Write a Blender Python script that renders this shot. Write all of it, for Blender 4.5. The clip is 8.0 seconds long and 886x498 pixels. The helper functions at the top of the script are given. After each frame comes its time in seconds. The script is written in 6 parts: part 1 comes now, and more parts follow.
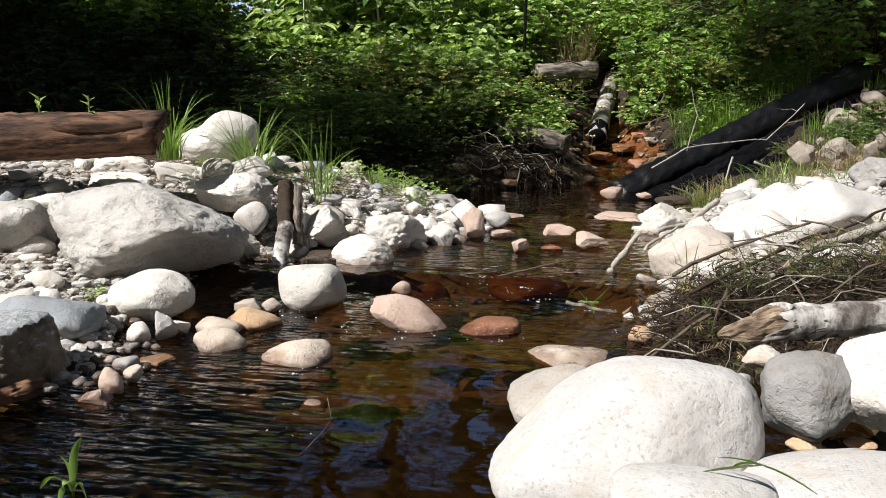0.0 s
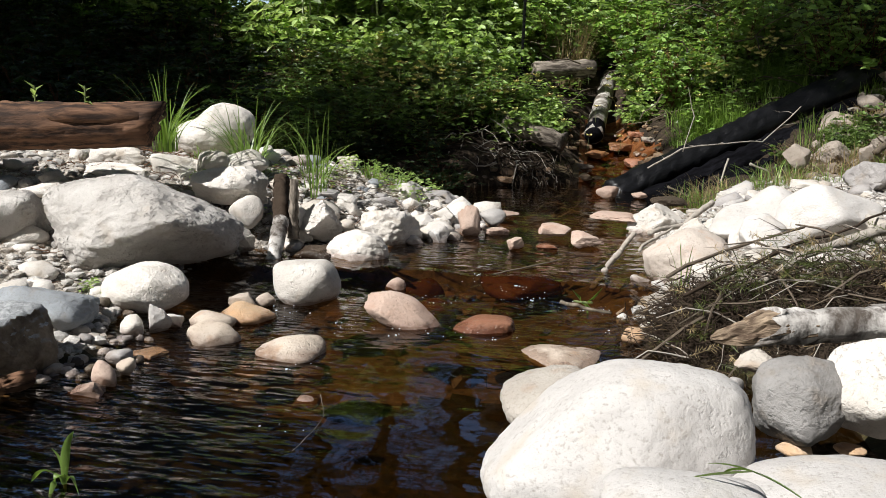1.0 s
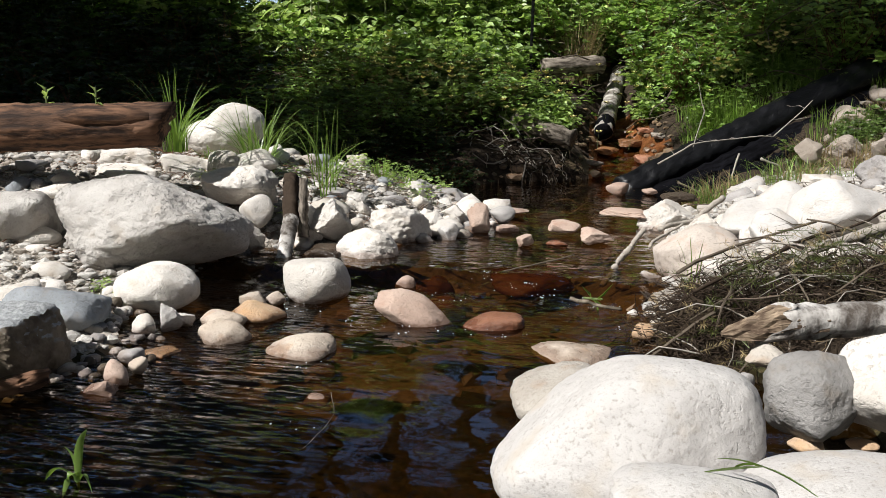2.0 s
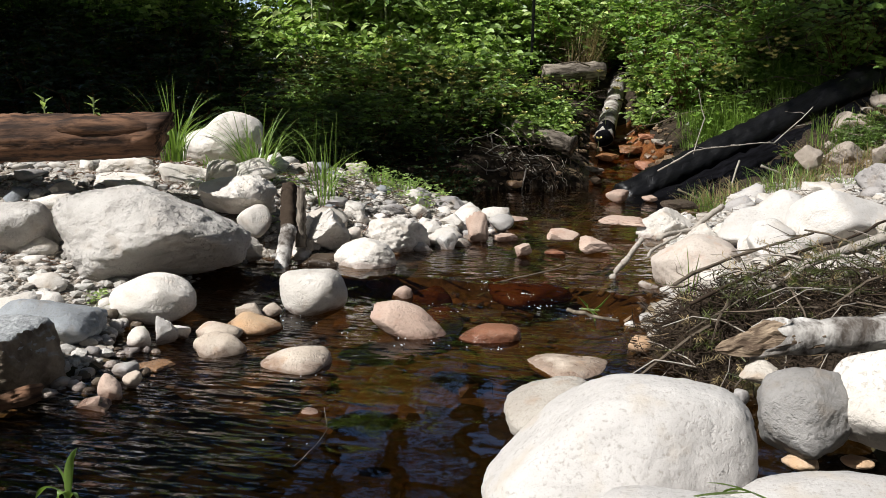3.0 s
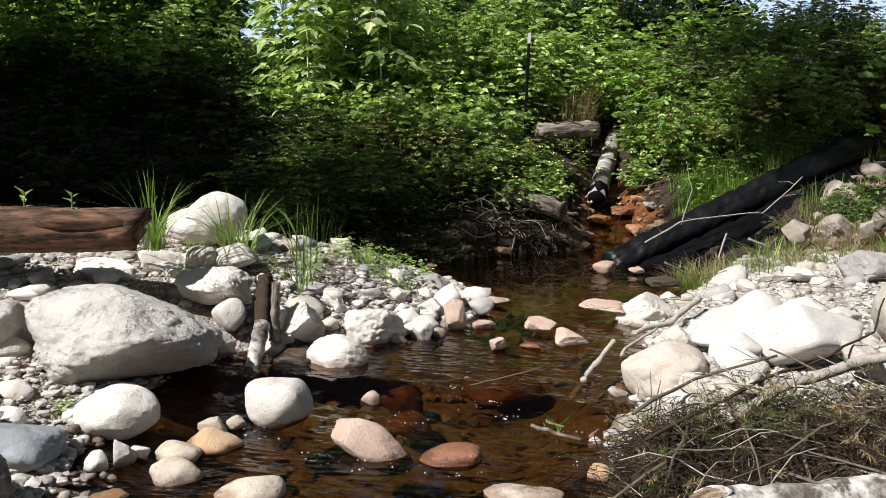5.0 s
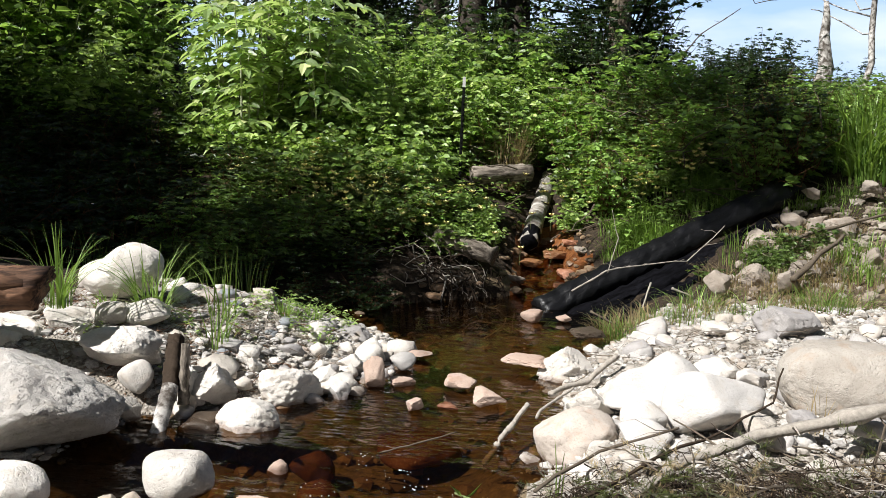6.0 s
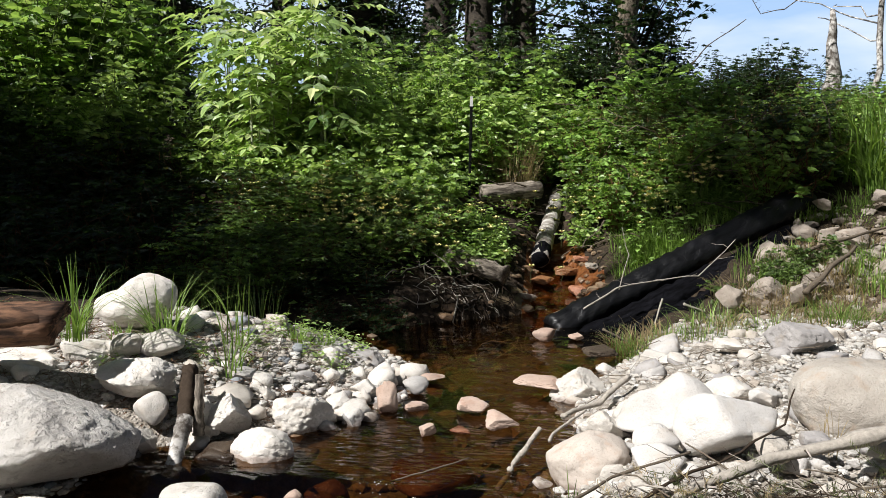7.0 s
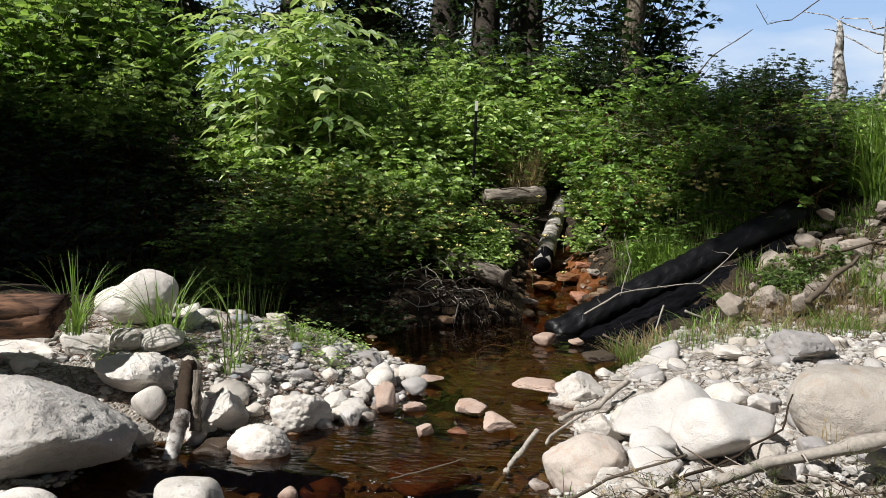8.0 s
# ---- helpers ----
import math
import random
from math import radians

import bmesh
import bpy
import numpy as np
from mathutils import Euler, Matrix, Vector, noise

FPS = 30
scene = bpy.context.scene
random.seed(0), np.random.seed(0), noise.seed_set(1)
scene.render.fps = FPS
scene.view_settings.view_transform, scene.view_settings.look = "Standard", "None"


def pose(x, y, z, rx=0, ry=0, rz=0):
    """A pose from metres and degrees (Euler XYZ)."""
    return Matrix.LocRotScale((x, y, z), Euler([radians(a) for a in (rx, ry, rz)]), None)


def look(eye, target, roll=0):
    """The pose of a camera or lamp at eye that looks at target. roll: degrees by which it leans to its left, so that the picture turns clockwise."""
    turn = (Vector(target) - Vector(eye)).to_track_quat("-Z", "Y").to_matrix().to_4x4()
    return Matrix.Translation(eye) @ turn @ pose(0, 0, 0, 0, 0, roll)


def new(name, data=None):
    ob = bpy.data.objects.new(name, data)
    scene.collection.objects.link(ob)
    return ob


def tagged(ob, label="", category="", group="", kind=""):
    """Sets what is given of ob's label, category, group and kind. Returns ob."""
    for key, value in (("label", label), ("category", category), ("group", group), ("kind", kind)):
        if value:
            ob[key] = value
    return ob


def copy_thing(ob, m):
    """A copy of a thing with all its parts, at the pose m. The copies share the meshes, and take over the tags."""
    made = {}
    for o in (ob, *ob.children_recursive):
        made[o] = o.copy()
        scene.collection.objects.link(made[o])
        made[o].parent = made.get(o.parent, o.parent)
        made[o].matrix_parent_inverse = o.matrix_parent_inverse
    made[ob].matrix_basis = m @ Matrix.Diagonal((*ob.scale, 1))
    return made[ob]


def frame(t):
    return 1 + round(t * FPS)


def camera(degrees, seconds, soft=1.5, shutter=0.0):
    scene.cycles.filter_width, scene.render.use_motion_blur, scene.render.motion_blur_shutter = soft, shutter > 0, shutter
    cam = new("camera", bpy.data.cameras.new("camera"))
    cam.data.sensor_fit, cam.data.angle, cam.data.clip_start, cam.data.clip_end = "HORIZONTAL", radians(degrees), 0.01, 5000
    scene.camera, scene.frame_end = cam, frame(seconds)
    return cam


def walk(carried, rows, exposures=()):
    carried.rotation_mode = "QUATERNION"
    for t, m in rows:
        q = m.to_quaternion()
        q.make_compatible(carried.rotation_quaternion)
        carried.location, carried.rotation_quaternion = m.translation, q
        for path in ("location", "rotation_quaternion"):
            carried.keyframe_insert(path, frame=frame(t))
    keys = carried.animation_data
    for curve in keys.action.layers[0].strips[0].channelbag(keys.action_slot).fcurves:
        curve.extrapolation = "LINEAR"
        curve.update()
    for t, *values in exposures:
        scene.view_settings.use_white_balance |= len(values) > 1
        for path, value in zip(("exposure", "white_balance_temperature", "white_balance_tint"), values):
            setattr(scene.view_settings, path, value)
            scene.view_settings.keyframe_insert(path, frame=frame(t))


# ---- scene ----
cam = camera(60.0, 8.0, soft=0.7)
PATH = [
    (0, (0.773, 0.743, 0.773), (0.462, 2.678, 0.376), 0.9),
    (0.5, (0.777, 0.75, 0.78), (0.481, 2.687, 0.38), 1.4),
    (1, (0.77, 0.743, 0.783), (0.474, 2.678, 0.373), 2.0),
    (1.5, (0.77, 0.741, 0.781), (0.459, 2.672, 0.364), 1.7),
    (3, (0.795, 0.756, 0.808), (0.464, 2.686, 0.401), 1.3),
    (3.5, (0.805, 0.773, 0.855), (0.475, 2.705, 0.457), 1.1),
    (4, (0.832, 0.793, 0.93), (0.496, 2.724, 0.528), 1.0),
    (4.2, (0.858, 0.81, 0.972), (0.508, 2.739, 0.574), 1.2),
    (5.3, (0.972, 0.864, 1.177), (0.62, 2.809, 0.872), 2.0),
    (5.5, (1.009, 0.892, 1.208), (0.709, 2.85, 0.927), 2.5),
    (6, (1.064, 0.903, 1.283), (0.834, 2.871, 1.011), 2.7),
    (6.5, (1.064, 0.89, 1.34), (0.865, 2.86, 1.063), 1.0),
    (7, (1.085, 0.886, 1.344), (0.819, 2.854, 1.105), 1.2),
    (7.5, (1.097, 0.883, 1.328), (0.855, 2.856, 1.114), 2.4),
    (8, (1.102, 0.884, 1.315), (0.825, 2.853, 1.093), 2.2),
]
EXPOSURE = ((0.0, 0.62), (1.5, 0.44), (4.0, 0.44), (5.5, 0.68), (6.5, 0.68), (7.5, 0.38), (8.0, 0.37))
walk(cam, [(t, look(eye, target, roll)) for t, eye, target, roll in PATH], EXPOSURE)

# ---- world, sun, exposure ----
TO_SUN = Vector((-0.52, -0.42, 0.74)).normalized()
world = bpy.data.worlds.new("sky")
scene.world = world
world.use_nodes = True
wn = world.node_tree
wn.nodes.clear()
sky = wn.nodes.new("ShaderNodeTexSky")
sky.sky_type = "NISHITA"
sky.sun_disc = False
sky.sun_elevation = math.asin(TO_SUN.z)
sky.sun_rotation = math.atan2(TO_SUN.x, TO_SUN.y)
sky.dust_density = 2.0
back = wn.nodes.new("ShaderNodeBackground")
back.inputs["Strength"].default_value = 0.023
wout = wn.nodes.new("ShaderNodeOutputWorld")
wn.links.new(sky.outputs[0], back.inputs[0])
wn.links.new(back.outputs[0], wout.inputs[0])
sun_data = bpy.data.lights.new("sun", "SUN")
sun_data.energy = 5.0
sun_data.angle = radians(0.5)
sun_data.color = (1.0, 0.985, 0.965)
sun = new("sun", sun_data)
sun.matrix_world = look(TO_SUN * 30, (0, 0, 0))


# ---- materials ----
class Nodes:
    """A short way to wire a material."""

    def __init__(self, name):
        self.mat = bpy.data.materials.new(name)
        self.mat.use_nodes = True
        self.tree = self.mat.node_tree
        self.tree.nodes.clear()

    def add(self, kind, **sockets):
        node = self.tree.nodes.new("ShaderNode" + kind)
        for key, value in sockets.items():
            self.put(node, key, value)
        return node

    def put(self, node, key, value):
        socket = node.inputs[int(key[1:])] if key[0] == "i" and key[1:].isdigit() else node.inputs[key.replace("_", " ")]
        if isinstance(value, bpy.types.NodeSocket):
            self.tree.links.new(value, socket)
        else:
            socket.default_value = value

    def ramp(self, fac, stops):
        node = self.add("ValToRGB", Fac=fac)
        el = node.color_ramp.elements
        while len(el) < len(stops):
            el.new(0.5)
        for e, (at, colour) in zip(el, stops):
            e.position = at
            e.color = (*colour, 1) if len(colour) == 3 else colour
        return node.outputs[0]

    def noise(self, vector, scale, detail=4.0, rough=0.55):
        node = self.add("TexNoise", Vector=vector, Scale=scale, Detail=detail, Roughness=rough)
        return node.outputs["Fac"]

    def mix(self, fac, a, b, blend="MIX"):
        node = self.add("Mix")
        node.data_type, node.blend_type = "RGBA", blend
        self.put(node, "i0", fac)
        self.put(node, "i6", a if isinstance(a, bpy.types.NodeSocket) else (*a, 1))
        self.put(node, "i7", b if isinstance(b, bpy.types.NodeSocket) else (*b, 1))
        return node.outputs[2]

    def math(self, op, a, b=0.0):
        node = self.add("Math", i0=a, i1=b)
        node.operation = op
        return node.outputs[0]

    def bump(self, height, strength, distance=0.01, normal=None):
        node = self.add("Bump", Height=height, Strength=strength, Distance=distance)
        if normal:
            self.put(node, "Normal", normal)
        return node.outputs[0]

    def finish(self, shader):
        self.tree.links.new(shader, self.add("OutputMaterial").inputs[0])
        return self.mat


def grey(v):
    return (v, v, v)


def rock_material(name, light, dark, stain, rough=0.85, relief=1.0, pits=0.5, speck=1.0):
    n = Nodes(name)
    where = n.add("NewGeometry").outputs["Position"]
    kind = n.add("ObjectInfo").outputs["Random"]
    shift = n.add("VectorMath", i0=where)
    n.put(shift, "i1", n.add("CombineXYZ", X=kind, Y=kind).outputs[0])
    p = shift.outputs[0]
    broad = n.noise(p, 6.0, 5.0, 0.6)
    fine = n.noise(p, 115.0, 5.0, 0.6)
    grain = n.noise(p, 420.0, 3.0, 0.6)
    colour = n.mix(n.ramp(broad, [(0.32, grey(0.0)), (0.68, grey(1.0))]), dark, light)
    colour = n.mix(n.ramp(fine, [(0.3, grey(0.5 * speck)), (0.46, grey(0.0))]), colour, n.mix(0.6, dark, (0.16, 0.14, 0.11)))
    colour = n.mix(n.ramp(grain, [(0.58, grey(0.0)), (0.74, grey(0.4 * speck))]), colour, (0.2, 0.19, 0.17))
    blots = n.noise(p, 13.0, 3.0, 0.5)
    colour = n.mix(n.ramp(blots, [(0.56, grey(0.0)), (0.72, grey(0.55))]), colour, stain)
    spread = n.math("ADD", n.math("MULTIPLY", kind, 0.3), 0.85)
    hsv = n.add("HueSaturation", Value=spread, Color=colour)
    colour = hsv.outputs[0]
    # a rusty wet band where the stream laps the stone
    split = n.add("SeparateXYZ", i0=where)
    upper = n.math("MULTIPLY", n.math("GREATER_THAN", split.outputs[1], 3.68), 0.05)
    height = n.math("SUBTRACT", split.outputs[2], upper)
    level = n.math("ADD", height, n.math("MULTIPLY", n.noise(where, 18.0, 2.0), 0.05))
    wet = n.ramp(level, [(0.036, grey(1.0)), (0.054, grey(0.0))])
    colour = n.mix(wet, colour, n.mix(0.55, colour, (0.16, 0.055, 0.012), "MULTIPLY"))
    pit = n.ramp(n.noise(p, 85.0, 3.0, 0.55), [(0.3, grey(0.0)), (0.44, grey(1.0))])
    worn = n.ramp(n.noise(p, 5.0, 3.0), [(0.46, grey(0.0)), (0.6, grey(1.0))])
    relief_h = n.math("ADD", n.math("MULTIPLY", fine, 0.7), n.math("MULTIPLY", n.math("MULTIPLY", pit, worn), pits))
    relief_h = n.math("ADD", relief_h, n.math("MULTIPLY", grain, 0.25))
    b = n.add("BsdfPrincipled", Base_Color=colour, Normal=n.bump(relief_h, 0.55 * relief, 0.011))
    n.put(b, "Roughness", n.mix(wet, grey(rough), grey(0.22)))
    b.inputs["Specular IOR Level"].default_value = 0.3
    return n.finish(b.outputs[0])


PALE = rock_material("pale_rock", (0.73, 0.685, 0.63), (0.55, 0.505, 0.45), (0.46, 0.37, 0.28), pits=0.9, relief=1.3, speck=0.7)
WHITE = rock_material("white_rock", (0.48, 0.458, 0.437), (0.4, 0.377, 0.357), (0.42, 0.36, 0.29), relief=0.6, pits=0.8, speck=1.5)
PITTED = rock_material("pitted_grey_rock", (0.57, 0.54, 0.505), (0.42, 0.39, 0.36), (0.38, 0.325, 0.265), relief=1.7, pits=1.3, speck=0.7)
BLEACHED = rock_material("bleached_rock", (0.6, 0.57, 0.54), (0.5, 0.47, 0.44), (0.5, 0.43, 0.36), pits=0.6, speck=0.7, relief=1.0)
GREY = rock_material("grey_rock", (0.4, 0.377, 0.362), (0.28, 0.262, 0.252), (0.26, 0.2, 0.14))
BLUE = rock_material("blue_grey_rock", (0.3, 0.32, 0.34), (0.2, 0.21, 0.22), (0.2, 0.15, 0.1))
TAN = rock_material("tan_rock", (0.5, 0.455, 0.4), (0.37, 0.325, 0.275), (0.4, 0.29, 0.2), relief=1.2, pits=0.7)
CREAM = rock_material("cream_rock", (0.58, 0.505, 0.425), (0.47, 0.38, 0.3), (0.42, 0.23, 0.11), relief=1.0, pits=0.8)
PINK = rock_material("pink_rock", (0.5, 0.38, 0.31), (0.4, 0.28, 0.22), (0.36, 0.2, 0.13))
RUSTY = rock_material("rust_coated_rock", (0.3, 0.145, 0.065), (0.18, 0.075, 0.03), (0.32, 0.12, 0.04), rough=0.35)
RED = rock_material("red_rock", (0.37, 0.18, 0.105), (0.25, 0.105, 0.06), (0.19, 0.075, 0.045), rough=0.35, relief=1.2)
ORANGE = rock_material("rusty_rock", (0.52, 0.39, 0.27), (0.42, 0.25, 0.13), (0.5, 0.3, 0.15), rough=0.4)
BROWN = rock_material("brown_rock", (0.36, 0.31, 0.26), (0.24, 0.2, 0.165), (0.2, 0.14, 0.1))
DAMP = rock_material("damp_brown_rock", (0.2, 0.165, 0.125), (0.11, 0.088, 0.064), (0.25, 0.2, 0.14), rough=0.7)
BUFF = rock_material("buff_rock", (0.48, 0.425, 0.375), (0.4, 0.34, 0.29), (0.4, 0.25, 0.17), pits=0.5, relief=0.8)
SLATE = rock_material("dull_grey_rock", (0.29, 0.278, 0.265), (0.17, 0.16, 0.15), (0.24, 0.19, 0.14), relief=1.2)
MUD = rock_material("muddy_rock", (0.09, 0.065, 0.045), (0.05, 0.037, 0.026), (0.11, 0.06, 0.03), rough=0.55)


def muddy_shaded_material():
    """Stone with a washed grey top; brown mud and painted shade darken its sides."""
    n = Nodes("mud_and_shade_rock")
    geo = n.add("NewGeometry")
    p = geo.outputs["Position"]
    fine = n.noise(p, 60.0, 5.0, 0.65)
    broad = n.noise(p, 14.0, 4.0, 0.6)
    stone = n.mix(n.ramp(fine, [(0.35, grey(0.0)), (0.6, grey(1.0))]), (0.2, 0.205, 0.21), (0.37, 0.38, 0.385))
    mud = n.mix(n.ramp(broad, [(0.36, grey(0.0)), (0.62, grey(1.0))]), (0.11, 0.085, 0.06), (0.27, 0.22, 0.165))
    facing_up = n.math("ADD", n.add("SeparateXYZ", i0=geo.outputs["Normal"]).outputs[2], n.math("MULTIPLY", broad, 0.4))
    c = n.mix(n.ramp(facing_up, [(0.66, grey(0.0)), (0.86, grey(1.0))]), mud, stone)
    h = n.math("ADD", fine, n.math("MULTIPLY", broad, 1.2))
    b = n.add("BsdfPrincipled", Base_Color=c, Roughness=0.8, Normal=n.bump(h, 0.8, 0.012))
    b.inputs["Specular IOR Level"].default_value = 0.25
    return n.finish(b.outputs[0])


MUDDY_SHADED = muddy_shaded_material()


def ground_material(name, light, dark, chip, scale, rough=0.95):
    n = Nodes(name)
    p = n.add("NewGeometry").outputs["Position"]
    broad = n.noise(p, 2.2, 5.0, 0.6)
    fine = n.noise(p, 38.0, 6.0, 0.7)
    cell = n.add("TexVoronoi", Vector=p, Scale=scale)
    colour = n.mix(n.ramp(broad, [(0.3, grey(0.0)), (0.7, grey(1.0))]), dark, light)
    tint = n.ramp(n.add("SeparateColor", Color=cell.outputs["Color"]).outputs[0], [(0.3, grey(0.0)), (0.9, grey(0.9))])
    colour = n.mix(tint, colour, chip)
    colour = n.mix(n.ramp(fine, [(0.4, grey(0.7)), (0.62, grey(0.0))]), colour, dark)
    lump = n.ramp(cell.outputs["Distance"], [(0.0, grey(1.0)), (0.6, grey(0.0))])
    h = n.math("ADD", lump, n.math("MULTIPLY", fine, 0.8))
    b = n.add("BsdfPrincipled", Base_Color=colour, Roughness=rough, Normal=n.bump(h, 0.8, 0.015))
    b.inputs["Specular IOR Level"].default_value = 0.2
    return n.finish(b.outputs[0])


GRAVEL = ground_material("gravel_ground", (0.42, 0.375, 0.32), (0.17, 0.145, 0.115), (0.56, 0.515, 0.46), 70.0)
SOIL_AND_SHADE = ground_material("dark_soil_and_shade", (0.045, 0.032, 0.021), (0.018, 0.013, 0.009), (0.065, 0.047, 0.03), 24.0)
# Dark bed colour stands in for light lost in the deep pool.
SILT_DEPTH_SHADE = ground_material("silt_with_depth_shade", (0.1, 0.062, 0.022), (0.014, 0.016, 0.006), (0.06, 0.052, 0.02), 16.0, 0.7)
DIRT = ground_material("dry_slope_dirt", (0.16, 0.12, 0.078), (0.06, 0.045, 0.03), (0.26, 0.2, 0.14), 30.0)
RUST = ground_material("rusty_inflow_bed", (0.22, 0.075, 0.02), (0.08, 0.028, 0.01), (0.25, 0.1, 0.035), 18.0, 0.35)
BED = ground_material("stream_bed", (0.3, 0.225, 0.135), (0.1, 0.076, 0.046), (0.24, 0.17, 0.1), 14.0, 0.6)


def leaf_material(name, light, dark, through_colour, gloss=0.42):
    n = Nodes(name)
    r = n.add("NewGeometry").outputs["Random Per Island"]
    # Near-black leaves and dark noise clumps paint shaded gaps into the foliage.
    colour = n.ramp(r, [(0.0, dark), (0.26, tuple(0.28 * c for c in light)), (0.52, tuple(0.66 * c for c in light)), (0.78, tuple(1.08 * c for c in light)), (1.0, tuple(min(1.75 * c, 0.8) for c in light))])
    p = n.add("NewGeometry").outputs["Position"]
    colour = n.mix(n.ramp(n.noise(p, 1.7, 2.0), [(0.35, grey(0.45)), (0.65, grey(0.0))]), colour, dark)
    b = n.add("BsdfPrincipled", Base_Color=colour, Roughness=gloss)
    b.inputs["Specular IOR Level"].default_value = 0.55
    t = n.add("BsdfTranslucent", Color=(*through_colour, 1))
    m = n.add("MixShader", i0=0.36, i1=b.outputs[0], i2=t.outputs[0])
    return n.finish(m.outputs[0])


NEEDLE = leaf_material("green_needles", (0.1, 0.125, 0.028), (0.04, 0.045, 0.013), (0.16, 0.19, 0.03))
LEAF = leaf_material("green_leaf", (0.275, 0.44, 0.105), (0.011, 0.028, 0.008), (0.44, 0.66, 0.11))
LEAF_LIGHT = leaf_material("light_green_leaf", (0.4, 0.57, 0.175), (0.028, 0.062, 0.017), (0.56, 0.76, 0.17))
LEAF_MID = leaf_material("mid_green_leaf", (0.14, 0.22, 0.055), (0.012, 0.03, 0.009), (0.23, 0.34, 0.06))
# Dark background foliage; also stands in for shade on bank and hollow shrubs.
LEAF_DARK = leaf_material("dark_and_shaded_leaf", (0.032, 0.06, 0.018), (0.014, 0.028, 0.009), (0.05, 0.1, 0.015))
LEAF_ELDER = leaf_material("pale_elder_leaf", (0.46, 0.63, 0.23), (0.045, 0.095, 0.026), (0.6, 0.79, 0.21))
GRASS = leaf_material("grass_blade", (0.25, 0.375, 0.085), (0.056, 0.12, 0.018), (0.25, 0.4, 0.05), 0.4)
STRAW = leaf_material("dry_straw", (0.42, 0.33, 0.17), (0.22, 0.16, 0.085), (0.4, 0.3, 0.13), 0.7)


def plain(name, colour, rough=0.8, vary=0.5, scale=40.0):
    n = Nodes(name)
    p = n.add("NewGeometry").outputs["Position"]
    f = n.noise(p, scale, 5.0, 0.65)
    c = n.mix(n.ramp(f, [(0.3, grey(vary)), (0.7, grey(0.0))]), colour, tuple(0.35 * v for v in colour))
    b = n.add("BsdfPrincipled", Base_Color=c, Roughness=rough, Normal=n.bump(f, 0.5, 0.006))
    b.inputs["Specular IOR Level"].default_value = 0.15
    return n.finish(b.outputs[0])


def wood_material(name, light, dark, stretch, rough=0.85, sheen=0.25):
    """Grain that runs along the object's own x axis."""
    n = Nodes(name)
    o = n.add("TexCoord").outputs["Object"]
    v = n.add("VectorMath", i0=o, i1=stretch)
    v.operation = "MULTIPLY"
    grain = n.noise(v.outputs[0], 9.0, 6.0, 0.65)
    blot = n.noise(v.outputs[0], 3.0, 4.0, 0.6)
    c = n.mix(n.ramp(grain, [(0.4, grey(0.0)), (0.58, grey(1.0))]), dark, light)
    c = n.mix(n.ramp(blot, [(0.45, grey(0.0)), (0.65, grey(0.7))]), c, dark)
    b = n.add("BsdfPrincipled", Base_Color=c, Roughness=rough, Normal=n.bump(grain, 0.8, 0.012))
    b.inputs["Specular IOR Level"].default_value = sheen
    return n.finish(b.outputs[0])


LOG_BROWN = wood_material("weathered_brown_wood", (0.2, 0.105, 0.06), (0.028, 0.016, 0.011), (0.55, 3.2, 3.2))
LOG_GREY = wood_material("grey_bark", (0.66, 0.63, 0.59), (0.085, 0.07, 0.058), (2.6, 2.0, 2.0))
LOG_SPLIT = wood_material("splintered_wood", (0.36, 0.275, 0.19), (0.09, 0.06, 0.04), (0.5, 7.0, 7.0))
LOG_BLACK = wood_material("black_wood_and_shade", (0.007, 0.007, 0.009), (0.002, 0.002, 0.0025), (0.6, 5.0, 5.0), 0.9, 0.04)


def char_material():
    """Burnt wood: black, cracked across and along the grain, with a dull sheen."""
    n = Nodes("charred_wet_wood")
    o = n.add("TexCoord").outputs["Object"]
    v = n.add("VectorMath", i0=o, i1=(0.45, 1.0, 1.0))
    v.operation = "MULTIPLY"
    crack = n.add("TexVoronoi", Vector=v.outputs[0], Scale=38.0)
    crack.feature = "DISTANCE_TO_EDGE"
    block = n.ramp(crack.outputs["Distance"], [(0.0, grey(0.0)), (0.12, grey(1.0))])
    long = n.add("VectorMath", i0=o, i1=(0.15, 1.0, 1.0))
    long.operation = "MULTIPLY"
    fine = n.noise(long.outputs[0], 26.0, 5.0, 0.65)
    c = n.mix(n.ramp(fine, [(0.35, grey(0.0)), (0.7, grey(1.0))]), (0.0015, 0.0015, 0.002), (0.009, 0.009, 0.012))
    c = n.mix(n.math("MULTIPLY", block, n.noise(o, 6.0, 2.0)), (0.002, 0.002, 0.002), c)
    h = n.math("ADD", n.math("MULTIPLY", block, 0.25), fine)
    b = n.add("BsdfPrincipled", Base_Color=c, Roughness=0.42, Normal=n.bump(h, 0.35, 0.012))
    b.inputs["Specular IOR Level"].default_value = 0.4
    return n.finish(b.outputs[0])


LOG_CHAR = char_material()
BIRCH = wood_material("birch_bark", (0.46, 0.435, 0.395), (0.13, 0.11, 0.09), (3.2, 0.6, 0.6), 0.75)
LOG_DULL = wood_material("dull_log_bark", (0.31, 0.265, 0.215), (0.05, 0.04, 0.03), (0.8, 4.0, 4.0))
BARK = wood_material("tree_bark", (0.075, 0.06, 0.045), (0.025, 0.02, 0.015), (1.0, 5.0, 5.0))
BARK_PALE = wood_material("pale_tree_bark", (0.24, 0.2, 0.15), (0.06, 0.048, 0.034), (3.0, 2.0, 2.0))
TWIG = plain("grey_twig", (0.14, 0.112, 0.083), 0.85, 0.6, 60.0)
TWIG_DARK = plain("dark_root", (0.05, 0.035, 0.024), 0.9, 0.6, 60.0)
